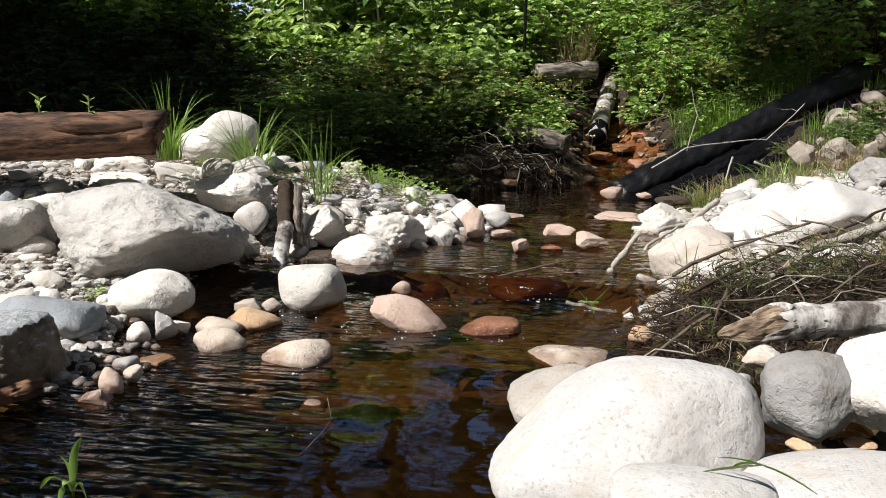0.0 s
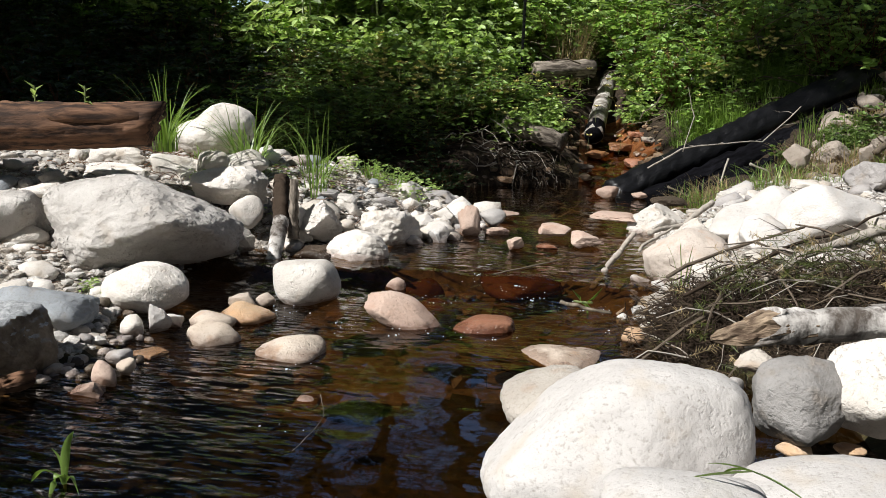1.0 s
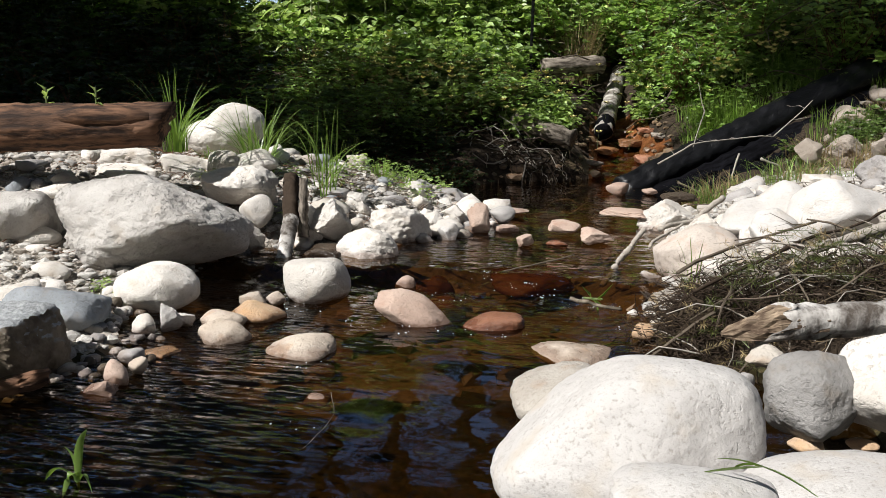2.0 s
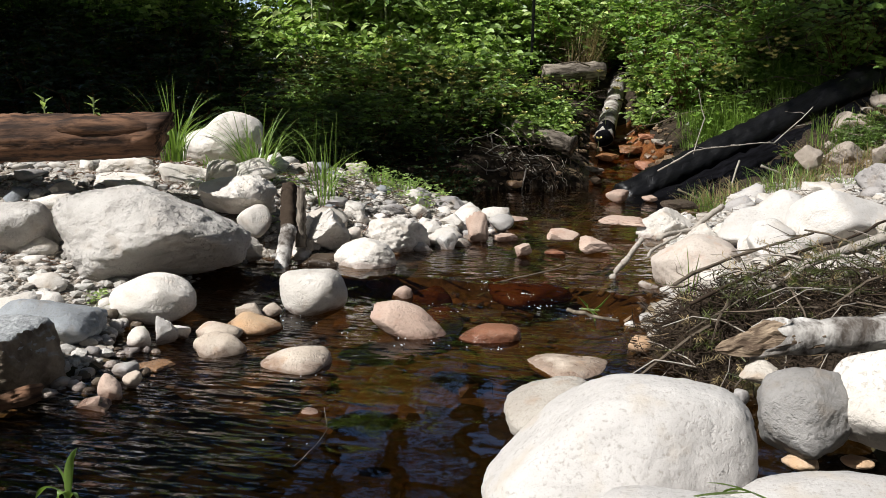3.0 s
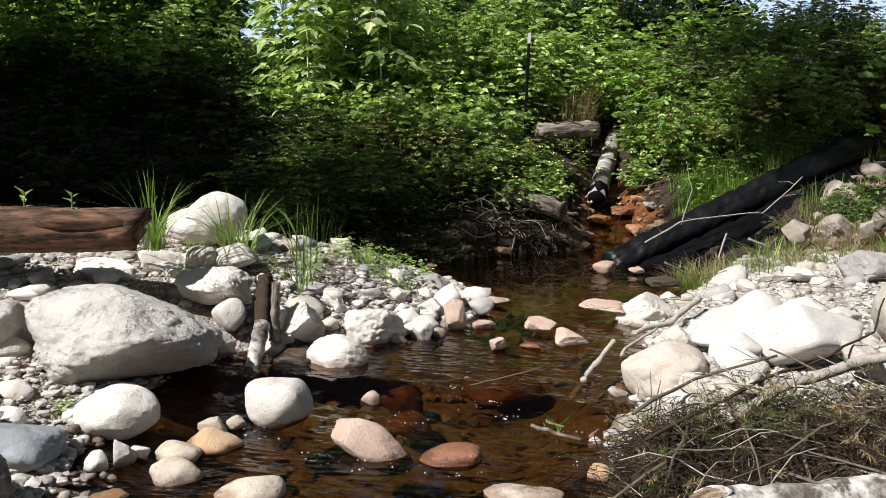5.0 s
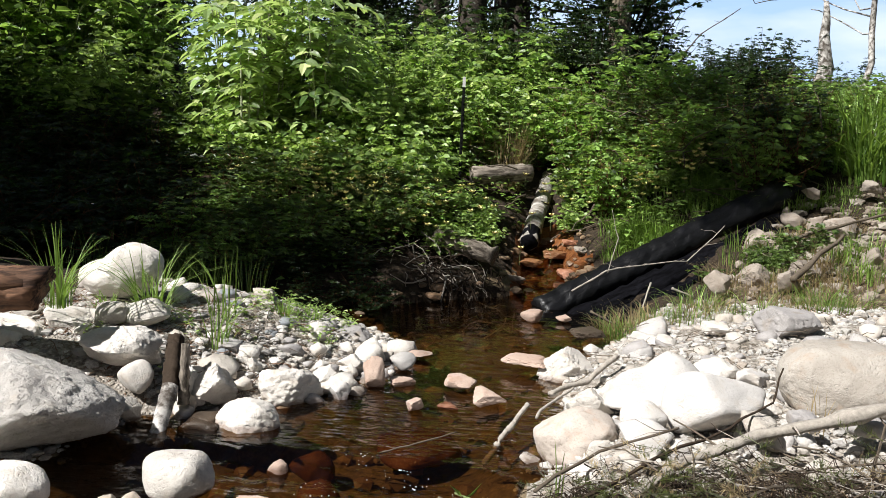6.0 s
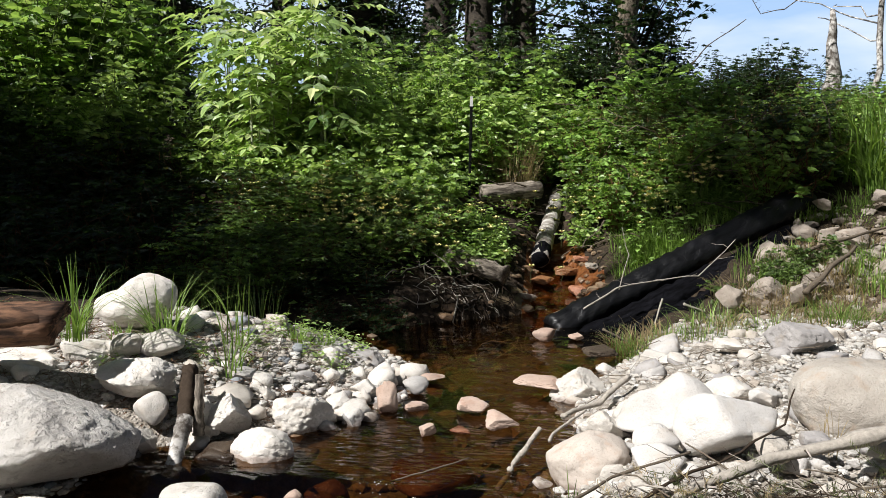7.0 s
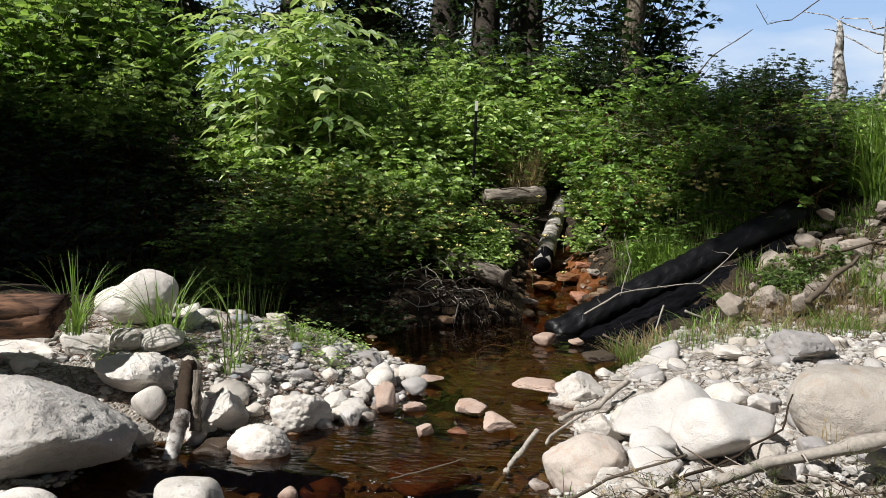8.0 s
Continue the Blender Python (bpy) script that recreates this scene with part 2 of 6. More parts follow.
STEM = plain("green_stem", (0.16, 0.2, 0.08), 0.6, 0.3, 60.0)
STEM_RED = plain("brown_stem", (0.17, 0.085, 0.045), 0.7, 0.4, 60.0)
STEEL = plain("dark_green_painted_steel", (0.005, 0.006, 0.005), 0.95, 0.4, 90.0)
POST_WHITE = plain("white_paint", (0.62, 0.62, 0.6), 0.6, 0.4, 60.0)
YELLOW = plain("yellow_petal", (0.9, 0.8, 0.34), 0.35, 0.1, 200.0)
SODDEN = plain("moss_and_mud", (0.06, 0.045, 0.028), 0.9, 0.6, 30.0)


def water_material():
    n = Nodes("tea_brown_water")
    p = n.add("NewGeometry").outputs["Position"]
    v = n.add("VectorMath", i0=p, i1=(1.0, 2.6, 1.0))
    v.operation = "MULTIPLY"
    along = n.add("SeparateXYZ", i0=p).outputs[1]
    across = n.add("SeparateXYZ", i0=p).outputs[0]
    patch = n.ramp(n.noise(p, 1.5, 2.0), [(0.46, grey(0.0)), (0.68, grey(0.28))])
    riffle = n.ramp(n.math("MULTIPLY", along, 0.1), [(0.28, grey(0.0)), (0.34, grey(0.5)), (0.4, grey(0.5)), (0.5, grey(0.05))])
    shore = n.ramp(n.math("ADD", across, 0.5), [(0.3, grey(1.7)), (0.75, grey(0.0))])
    shore = n.math("MULTIPLY", shore, n.ramp(n.math("MULTIPLY", along, 0.1), [(0.27, grey(1.0)), (0.33, grey(0.0))]))
    lively = n.math("ADD", n.math("ADD", patch, riffle), shore)
    swell = n.noise(v.outputs[0], 5.0, 2.0, 0.4)
    chop = n.noise(v.outputs[0], 15.0, 1.0, 0.4)
    h = n.math("ADD", n.math("MULTIPLY", swell, 0.06), n.math("MULTIPLY", n.math("ADD", swell, n.math("MULTIPLY", chop, 0.45)), lively))
    normal = n.bump(h, 0.8, 0.03)
    clear = n.add("BsdfTransparent", Color=(0.43, 0.315, 0.18, 1))
    gloss = n.add("BsdfGlossy", Color=(1, 1, 1, 1), Roughness=0.03, Normal=normal)
    facing = n.add("Fresnel", IOR=1.33, Normal=normal)
    m = n.add("MixShader", i0=facing.outputs[0], i1=clear.outputs[0], i2=gloss.outputs[0])
    return n.finish(m.outputs[0])


WATER = water_material()


# ---- mesh helpers ----
def as_mesh(name, verts, faces, mat, smooth=True):
    me = bpy.data.meshes.new(name)
    me.from_pydata(verts, [], faces)
    me.materials.append(mat)
    if smooth:
        me.polygons.foreach_set("use_smooth", [True] * len(me.polygons))
    me.update()
    return me


def tri_mesh(name, verts, tris, mat, smooth=False):
    """A mesh straight from arrays of corners and triangles."""
    verts, tris = np.asarray(verts, np.float32), np.asarray(tris, np.int32)
    me = bpy.data.meshes.new(name)
    me.vertices.add(len(verts))
    me.vertices.foreach_set("co", verts.ravel())
    me.loops.add(3 * len(tris))
    me.loops.foreach_set("vertex_index", tris.ravel())
    me.polygons.add(len(tris))
    me.polygons.foreach_set("loop_start", np.arange(0, 3 * len(tris), 3, dtype=np.int32))
    me.polygons.foreach_set("loop_total", np.full(len(tris), 3, np.int32))
    me.polygons.foreach_set("use_smooth", np.full(len(tris), smooth))
    me.update(calc_edges=True)
    me.materials.append(mat)
    return me


def under(name, me, parent, label=""):
    """Links a mesh as one part of a thing."""
    ob = new(name, me)
    ob.parent = parent
    return tagged(ob, label)


def base(name, x=0.0, y=0.0, z=0.0):
    ob = new(name)
    ob.matrix_basis = pose(x, y, z)
    return ob


class Soup:
    """Gathers triangles from many small pieces."""

    def __init__(self):
        self.v, self.t, self.n = [], [], 0

    def add(self, verts, tris):
        self.v.append(np.asarray(verts, float).reshape(-1, 3))
        self.t.append(np.asarray(tris, int).reshape(-1, 3) + self.n)
        self.n += len(self.v[-1])

    def mesh(self, name, mat, smooth=False):
        return tri_mesh(name, np.concatenate(self.v), np.concatenate(self.t), mat, smooth)


def unit(v):
    v = np.asarray(v, float)
    return v / np.maximum(np.linalg.norm(v, axis=-1, keepdims=True), 1e-9)


def add_tube(soup, path, radii, sides=5, rough=0.0, rng=None):
    """A round limb along a line of places, closed at both ends."""
    path = np.asarray(path, float)
    radii = np.broadcast_to(np.asarray(radii, float), len(path))
    ahead = unit(np.gradient(path, axis=0))
    side = np.cross(ahead, np.where(np.abs(ahead[:, 2:]) > 0.9, (1.0, 0, 0), (0, 0, 1.0)))
    side = unit(side)
    above = np.cross(side, ahead)
    a = np.linspace(0, 2 * np.pi, sides, endpoint=False)
    ring = np.cos(a)[None, :, None] * side[:, None] + np.sin(a)[None, :, None] * above[:, None]
    r = radii[:, None, None]
    if rough and rng is not None:
        r = r * (1 + rough * rng.uniform(-1, 1, (len(path), sides, 1)))
    v = (path[:, None] + ring * r).reshape(-1, 3)
    tris = []
    for i in range(len(path) - 1):
        for j in range(sides):
            k = (j + 1) % sides
            p, q = i * sides, (i + 1) * sides
            tris += [(p + j, p + k, q + k), (p + j, q + k, q + j)]
    v = np.concatenate([v, path[:1], path[-1:]])
    n, e = len(v), (len(path) - 1) * sides
    for j in range(sides):
        k = (j + 1) % sides
        tris += [(n - 2, k, j), (n - 1, e + j, e + k)]
    soup.add(v, tris)


LEAF_TRIS = np.array([(0, 3, 2), (0, 2, 1), (2, 3, 4), (2, 4, 1)])
BROAD_TRIS = np.array([(0, 3, 2), (0, 2, 1), (2, 3, 6), (2, 6, 5), (1, 2, 5), (1, 5, 4), (5, 6, 7), (4, 5, 7)])


def add_leaves(soup, at, way, up, length, width, fold=0.18, droop=0.15, broad=False):
    """Folded, pointed leaf blades: one for each place. broad: a rounder outline."""
    at, way = np.asarray(at, float), unit(way)
    up = np.broadcast_to(np.asarray(up, float), at.shape)
    side = unit(np.cross(way, up))
    top = np.cross(side, way)
    length, width = (np.broadcast_to(np.asarray(a, float), len(at))[:, None] for a in (length, width))
    lift = top * width * fold
    tip = at + way * length - top * length * droop
    if broad:
        a = at + way * length * 0.28
        b = at + way * length * 0.66 - top * length * droop * 0.4
        wa, wb = side * width * 0.5, side * width * 0.4
        v = np.stack([at, a - wa + lift, a, a + wa + lift, b - wb + lift, b, b + wb + lift, tip], 1)
        soup.add(v, BROAD_TRIS[None] + 8 * np.arange(len(at))[:, None, None])
    else:
        mid = at + way * length * 0.38
        v = np.stack([at, mid - side * width / 2 + lift, mid, mid + side * width / 2 + lift, tip], 1)
        soup.add(v, LEAF_TRIS[None] + 5 * np.arange(len(at))[:, None, None])


def add_blades(soup, at, lean, length, width, levels=4):
    """Grass blades that rise from their feet and bow over towards lean."""
    at, lean = np.asarray(at, float), np.asarray(lean, float)
    n = len(at)
    length, width = (np.broadcast_to(np.asarray(a, float), n)[:, None] for a in (length, width))
    side = unit(np.cross(lean + (1e-4, 2e-4, 0), (0, 0, 1.0)))
    rows = []
    for i in range(levels):
        s = i / levels
        mid = at + np.array((0, 0, 1.0)) * length * (s - 0.28 * np.linalg.norm(lean, axis=1, keepdims=True) * s**2.5) + lean * length * s**2 * 0.8
        w = width * (1 - 0.75 * s**1.5) / 2
        rows += [mid - side * w, mid + side * w]
    s = 1.0
    rows.append(at + np.array((0, 0, 1.0)) * length * (s - 0.28 * np.linalg.norm(lean, axis=1, keepdims=True)) + lean * length * 0.8)
    v = np.stack(rows, 1)
    k = 2 * levels + 1
    one = []
    for i in range(levels - 1):
        a = 2 * i
        one += [(a, a + 1, a + 3), (a, a + 3, a + 2)]
    one.append((k - 3, k - 2, k - 1))
    t = np.array(one)[None] + k * np.arange(n)[:, None, None]
    soup.add(v, t)


# ---- the lie of the land ----
SHORE_Y = (-12.0, -6.0, -2.5, 0.0, 1.5, 2.2, 2.65, 3.15, 3.45, 3.8, 4.3, 4.6, 5.1, 5.5, 6.0, 6.6, 7.0, 7.6)
LEFT_X = (-7.5, -4.2, -2.5, -1.7, -1.25, -0.72, -0.52, -0.72, -0.76, -0.7, 0.06, 0.28, 0.36, 0.35, -0.1, -0.3, 0.5, 1.0)
RIGHT_X = (-4.5, -1.3, -0.2, 0.5, 1.1, 1.62, 1.5, 1.05, 1.05, 1.12, 1.2, 1.2, 1.22, 1.4, 1.62, 1.75, 1.5, 1.3)
BANK_X = (-30, -8, -1, 0, 0.5, 1.0, 1.5, 2.0, 2.6, 4.0, 8.0, 30)
BANK_Y = (5.0, 6.0, 6.3, 6.5, 6.9, 7.25, 7.1, 6.9, 6.3, 5.8, 5.2, 4.0)
RISE_S = (-50, 0, 0.3, 2.3, 4.5, 7.0, 30, 400)
RISE_Z = (-0.2, 0.0, 0.2, 0.95, 1.65, 1.9, 2.1, 2.3)


def smooth(t):
    t = np.clip(t, 0, 1)
    return t * t * (3 - 2 * t)


def water_level(y):
    return np.interp(y, (0, 3.58, 3.72, 7.15, 7.5, 8.4), (0.0, 0.0, 0.05, 0.05, 0.12, 0.32))


def ground_z(x, y):
    x, y = np.asarray(x, float), np.asarray(y, float)
    left, right = np.interp(y, SHORE_Y, LEFT_X), np.interp(y, SHORE_Y, RIGHT_X)
    deep = np.minimum(x - left, right - x)
    bed = water_level(y) - 0.02 - 0.2 * smooth(deep / 0.4)
    dl = np.maximum(left - x, 0)
    grow = np.interp(y, (1.0, 2.6, 3.3, 4.2, 5.4, 6.2), (0.4, 0.4, 0.55, 1.0, 1.0, 0.45))
    bar_l = 0.01 + grow * np.interp(dl, (0, 0.25, 0.9, 1.8, 4, 30), (0, 0.1, 0.27, 0.36, 0.5, 0.8))
    dr = np.maximum(x - right, 0)
    low = np.interp(y, (1.5, 3.2), (0.45, 1.0))
    bar_r = 0.01 + low * np.interp(dr, (0, 0.35, 1.3, 3.0, 30), (0, 0.18, 0.31, 0.38, 0.9))
    flat = np.where(x < left, bar_l, np.where(x > right, bar_r, bed))
    s = y - np.interp(x, BANK_X, BANK_Y)
    hill = 0.06 + np.interp(s, RISE_S, RISE_Z)
    gully = np.exp(-(((x - 1.18) / 0.26) ** 2)) * smooth((y - 6.9) / 0.4) * (1 - smooth((y - 8.3) / 1.2))
    hill = hill - 0.3 * gully * smooth(s / 0.5)
    z = np.where(s > 0, np.maximum(flat * (1 - smooth(s / 0.8)), hill), flat)
    runnel = water_level(y) - 0.03
    z = np.where((gully > 0.55) & (y < 8.4), np.minimum(z, runnel), z)
    return z


def land(x, y):
    return float(ground_z(x, y))


def spaced(*runs):
    return np.unique(np.round(np.concatenate([np.arange(a, b, s) for a, b, s in runs]), 4))


def build_ground():
    xs = spaced((-400, -40, 60), (-40, -10, 5), (-10, -3, 0.4), (-3, 4.2, 0.05), (4.2, 10, 0.3), (10, 40, 5), (40, 401, 60))
    ys = spaced((-400, -40, 60), (-40, -13, 4), (-13, -3, 0.4), (-3, 1, 0.15), (1, 9, 0.05), (9, 14, 0.25), (14, 40, 2), (40, 401, 40))
    gx, gy = np.meshgrid(xs, ys)
    z = ground_z(gx, gy)
    flat = np.array([noise.noise((a * 3.1, b * 3.1, 0.3)) * 0.03 + noise.noise((a * 11, b * 11, 4.3)) * 0.012 for a, b in zip(gx.ravel(), gy.ravel())])
    z = z.ravel() + flat
    v = np.stack([gx.ravel(), gy.ravel(), z], 1)
    w, faces, slots = len(xs), [], []
    mx, my = (xs[:-1] + xs[1:]) / 2, (ys[:-1] + ys[1:]) / 2
    cx, cy = np.meshgrid(mx, my)
    s = cy - np.interp(cx, BANK_X, BANK_Y)
    left, right = np.interp(cy, SHORE_Y, LEFT_X), np.interp(cy, SHORE_Y, RIGHT_X)
    wet = (cx > left - 0.03) & (cx < right + 0.03) & (cy > -12) & (cy < 8.4)
    slot = np.where(wet & ((s < 0.3) | (abs(cx - 1.18) < 0.35)), 2, np.where((s > -0.1) & ~((cx > 2.4) & (s < 1.6)), 1, 0))
    slot = np.where((slot == 2) & (cy > 5.4) & (cy < 7.2) & (ground_z(cx, cy) > water_level(cy) + 0.005), 1, slot)
    drift = np.array([noise.noise((a * 2.2, b * 2.2, 7.0)) for a, b in zip(cx.ravel(), cy.ravel())]).reshape(cx.shape)
    slot = np.where((slot == 0) & (np.hypot((cx - 1.75) / 0.85, (cy - 2.95) / 0.55) + 0.5 * drift < 1), 1, slot)
    slot = np.where((slot == 0) & (np.hypot((cx - 0.5) / 4.6, (cy - 4.0) / 4.6) + 0.3 * drift > 1), 1, slot)
    # Dark soil colour here stands in for the shade behind the brown log.
    slot = np.where((slot == 0) & (cx < -1.5) & (cy > 4.75), 1, slot)
    slot = np.where((s < 0) & (cy > 5.6) & (cx < 0.3), np.where(slot == 2, 2, 1), slot)
    above = cy - 6.85 - 0.6 * (cx - 1.2)
    slot = np.where((cx > 2.1) & (s > -0.35) & (above < -0.85) & (slot < 2), 3, slot)
    # Dark soil round the black log paints in its shadowed hollow.
    slot = np.where((cx > 1.7) & (above > -0.85) & (above < 0.5) & (cy > 6.2) & (slot != 2), 1, slot)
    # The deep pool's cells get the bed with that darkness painted in.
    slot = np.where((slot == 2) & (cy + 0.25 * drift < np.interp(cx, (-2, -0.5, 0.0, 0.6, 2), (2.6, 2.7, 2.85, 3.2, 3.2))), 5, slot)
    slot = np.where((abs(cx - 1.36) < 0.46) & (cy > 7.2) & (cy < 8.7), np.where(ground_z(cx, cy) < water_level(cy) + 0.2 + 0.1 * drift, 4, 1), slot)
    for j in range(len(ys) - 1):
        for i in range(w - 1):
            a = j * w + i
            faces.append((a, a + 1, a + w + 1, a + w))
    me = as_mesh("ground", v.tolist(), faces, GRAVEL)
    me.materials.append(SOIL_AND_SHADE)
    me.materials.append(BED)
    me.materials.append(DIRT)
    me.materials.append(RUST)
    me.materials.append(SILT_DEPTH_SHADE)
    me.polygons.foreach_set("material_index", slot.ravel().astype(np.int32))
    tagged(new("ground", me), "gravel banks, brown stream bed and dark soil slope", "ground", kind="structure")


build_ground()


def build_water():
    xs, ys = np.arange(-2.6, 2.05, 0.025), np.arange(-2.4, 8.45, 0.025)
    gx, gy = np.meshgrid(xs, ys)
    ragged = np.array([0.14 * noise.noise((a * 3.5, 0.0, 2.0)) + 0.05 * noise.noise((a * 13, 0.0, 5.0)) for a in xs])
    z = water_level(gy + ragged[None] * np.exp(-(((gy - 3.65) / 0.5) ** 2)))
    fast = np.exp(-(((gy - 3.6) / 0.22) ** 2)) + 0.8 * smooth((gy - 7.1) / 0.3)
    wave = np.array([noise.noise((a * 7, b * 13, 0)) * 0.6 + noise.noise((a * 19, b * 27, 3)) * 0.4 for a, b in zip(gx.ravel(), gy.ravel())]).reshape(gx.shape)
    z = z + wave * (0.0035 + 0.024 * fast)
    v = np.stack([gx, gy, z], -1).reshape(-1, 3)
    w = len(xs)
    keep = ((gy < 7.15) | (abs(gx - 1.18) < 0.36)) & (ground_z(gx, gy) < water_level(gy) + 0.06)
    faces = []
    for j in range(len(ys) - 1):
        for i in range(w - 1):
            if keep[j : j + 2, i : i + 2].any():
                a = j * w + i
                faces.append((a, a + 1, a + w + 1, a + w))
    me = as_mesh("water", v.tolist(), faces, WATER)
    tagged(new("water", me), "clear tea-brown stream water with small ripples", "water", kind="structure")


build_water()


# ---- boulders and rocks ----
# how many flats a stone of each kind has, how hard its edges are, and how uneven it is
STYLES = {"washed": (11, 10.0, 0.022), "round": (12, 5.5, 0.065), "big": (9, 7.0, 0.025), "boulder": (13, 11.0, 0.055), "lobed": (10, 5.0, 0.04), "pitted": (12, 9.0, 0.11),
          "angular": (9, 20.0, 0.085), "slab": (10, 16.0, 0.085), "block": (8, 16.0, 0.07)}


def rock_shape(seed, style, detail, facets=()):
    """A stone of unit half size: the body inside a set of flats, with its edges worn down. A flat is (angle round the
    stone's own y axis from x, tilt towards -y, distance from the middle)."""
    r = np.random.default_rng(seed)
    count, hard, rough = STYLES[style]
    if facets:
        a, t, cut = np.array(facets, float).T
        a, t = np.radians(a), np.radians(t)
        ways = np.stack([np.cos(a) * np.cos(t), -np.sin(t), np.sin(a) * np.cos(t)], 1)
    else:
        k = np.arange(count) + 0.5
        z, a = 1 - 2 * k / count, 2.39996 * k + r.uniform(0, 6.28)
        q = np.sqrt(1 - z * z)
        ways = unit(np.stack([q * np.cos(a), q * np.sin(a), z], 1) + r.normal(0, 0.28, (count, 3)))
        cut = r.uniform(0.62, 1.0, count) if style in ("angular", "slab", "block") else r.uniform(0.78, 1.0, count)
        if style == "slab":
            ways = np.concatenate([ways, unit(np.array([(r.normal(0, 0.12), -0.1, 1.0), (0.0, 0.1, -1.0)]))])
            cut = np.append(cut, (0.5, 0.55))
    bm = bmesh.new()
    bmesh.ops.create_icosphere(bm, subdivisions=detail, radius=1.0)
    d = unit(np.array([v.co[:] for v in bm.verts]))
    reach = np.maximum(d @ ways.T / cut, 0.0) ** hard
    p = d * (reach.sum(1) ** (-1.0 / hard))[:, None]
    off = Vector(r.uniform(-9, 9, 3))
    fine = 0.62 if hard > 8 else 0.3
    for i, v in enumerate(bm.verts):
        q = Vector(p[i])
        swell = noise.noise(q * 1.4 + off) + 0.6 * noise.noise(q * 3.3 + off) + fine * noise.noise(q * 8 + off) + 0.6 * fine * noise.noise(q * 19 + off) + 0.35 * fine * noise.noise(q * 41 + off)
        if style == "pitted":
            swell -= 1.4 * max(0.0, noise.noise(q * 4.5 - off) - 0.1)
        p[i] *= 1 + rough * swell
    if style == "lobed":
        low = smooth((0.2 - p[:, 0]) / 0.6)
        p[:, 2] = (p[:, 2] + 1) * (1 - 0.27 * low) - 1
    lo, hi = p.min(0), p.max(0)
    p = (p - (lo + hi) / 2) * 2 / (hi - lo)
    for v, q in zip(bm.verts, p):
        v.co = q
    return bm


def bm_mesh(name, bm, mat, smooth=True):
    me = bpy.data.meshes.new(name)
    bm.to_mesh(me)
    bm.free()
    me.materials.append(mat)
    me.polygons.foreach_set("use_smooth", [smooth] * len(me.polygons))
    return me


def rock(name, at, half, style, mat, label, seed, lean=0, turn=0, facets=()):
    bm = rock_shape(seed, style, 6 if max(half) > 0.23 else 5 if max(half) > 0.1 else 4, facets)
    bmesh.ops.scale(bm, vec=half, verts=bm.verts)
    me = bm_mesh(name, bm, mat)
    if style in ("angular", "slab", "block"):
        me.set_sharp_from_angle(angle=radians(32))
    ob = new(name, me)
    ob.matrix_basis = pose(*at, 0, lean, turn)
    return tagged(ob, label, "boulder" if name == "boulder" else "rock")


rock("boulder", (-0.908, 3.605, 0.190), (0.405, 0.304, 0.214), "boulder", PITTED, "large pale grey boulder with a pitted face on the gravel bar", 1,
     facets=((111, 0, 0.9), (108, 42, 0.82), (46, 5, 0.8), (2, 0, 0.95), (-68, 12, 0.74), (197, 0, 0.8), (122, 64, 0.78), (-48, 42, 0.72), (58, -26, 0.7), (192, 42, 0.84), (90, -50, 0.85), (0, -60, 0.85), (180, -50, 0.85), (270, -20, 0.95)))
rock("boulder", (-0.139, 3.380, 0.054), (0.126, 0.113, 0.093), "washed", PALE, "smooth white rounded boulder standing in shallow water", 2,
     facets=((98, 0, 0.78), (186, 6, 0.86), (30, 0, 0.9), (-4, 0, 0.95), (-42, 20, 0.8), (230, 10, 0.9), (105, 48, 0.78), (170, 62, 0.85), (270, 60, 1.0), (90, -60, 0.95), (270, -50, 1.0), (0, 50, 0.93), (180, 50, 0.96), (0, -50, 0.95), (180, -50, 0.95), (270, 0, 1.0)))
rock("boulder", (-0.640, 3.145, 0.068), (0.146, 0.131, 0.085), "washed", PALE, "smooth white rounded boulder at the water edge", 3,
     facets=((95, 0, 0.95), (135, 0, 0.86), (45, 0, 0.88), (180, 0, 0.96), (2, 0, 0.98), (-45, 0, 1.0), (225, 0, 1.0), (90, 60, 0.95), (270, 60, 1.0), (90, -60, 0.95), (270, -50, 1.0), (0, 50, 0.93), (180, 50, 0.96), (0, -50, 0.95), (180, -50, 0.95), (270, 0, 1.0)))
rock("boulder", (-1.179, 4.850, 0.509), (0.236, 0.165, 0.153), "lobed", PALE, "pale two-lobed boulder among grass tufts", 4,
     facets=((100, 0, 0.9), (60, 0, 0.95), (135, 0, 1.0), (180, 0, 0.97), (0, 0, 0.95), (-40, 0, 0.95), (220, 0, 1.0), (90, 60, 0.95), (270, 60, 1.0), (90, -60, 0.95), (270, -50, 1.0), (0, 50, 0.93), (180, 50, 0.96), (0, -50, 0.95), (180, -50, 0.95), (270, 0, 1.0)))
rock("boulder", (-1.490, 3.500, 0.200), (0.208, 0.166, 0.125), "boulder", PITTED, "pale grey boulder half sunk in gravel", 5, lean=0, turn=0)
rock("rock", (-1.342, 3.470, 0.143), (0.094, 0.084, 0.053), "round", PALE, "small pale rock against a larger boulder", 6, lean=0, turn=0)
rock("rock", (-0.78, 2.81, 0.065), (0.158, 0.124, 0.082), "boulder", BLUE, "blue-grey rock with a flat top at the shore", 7, lean=0, turn=0)
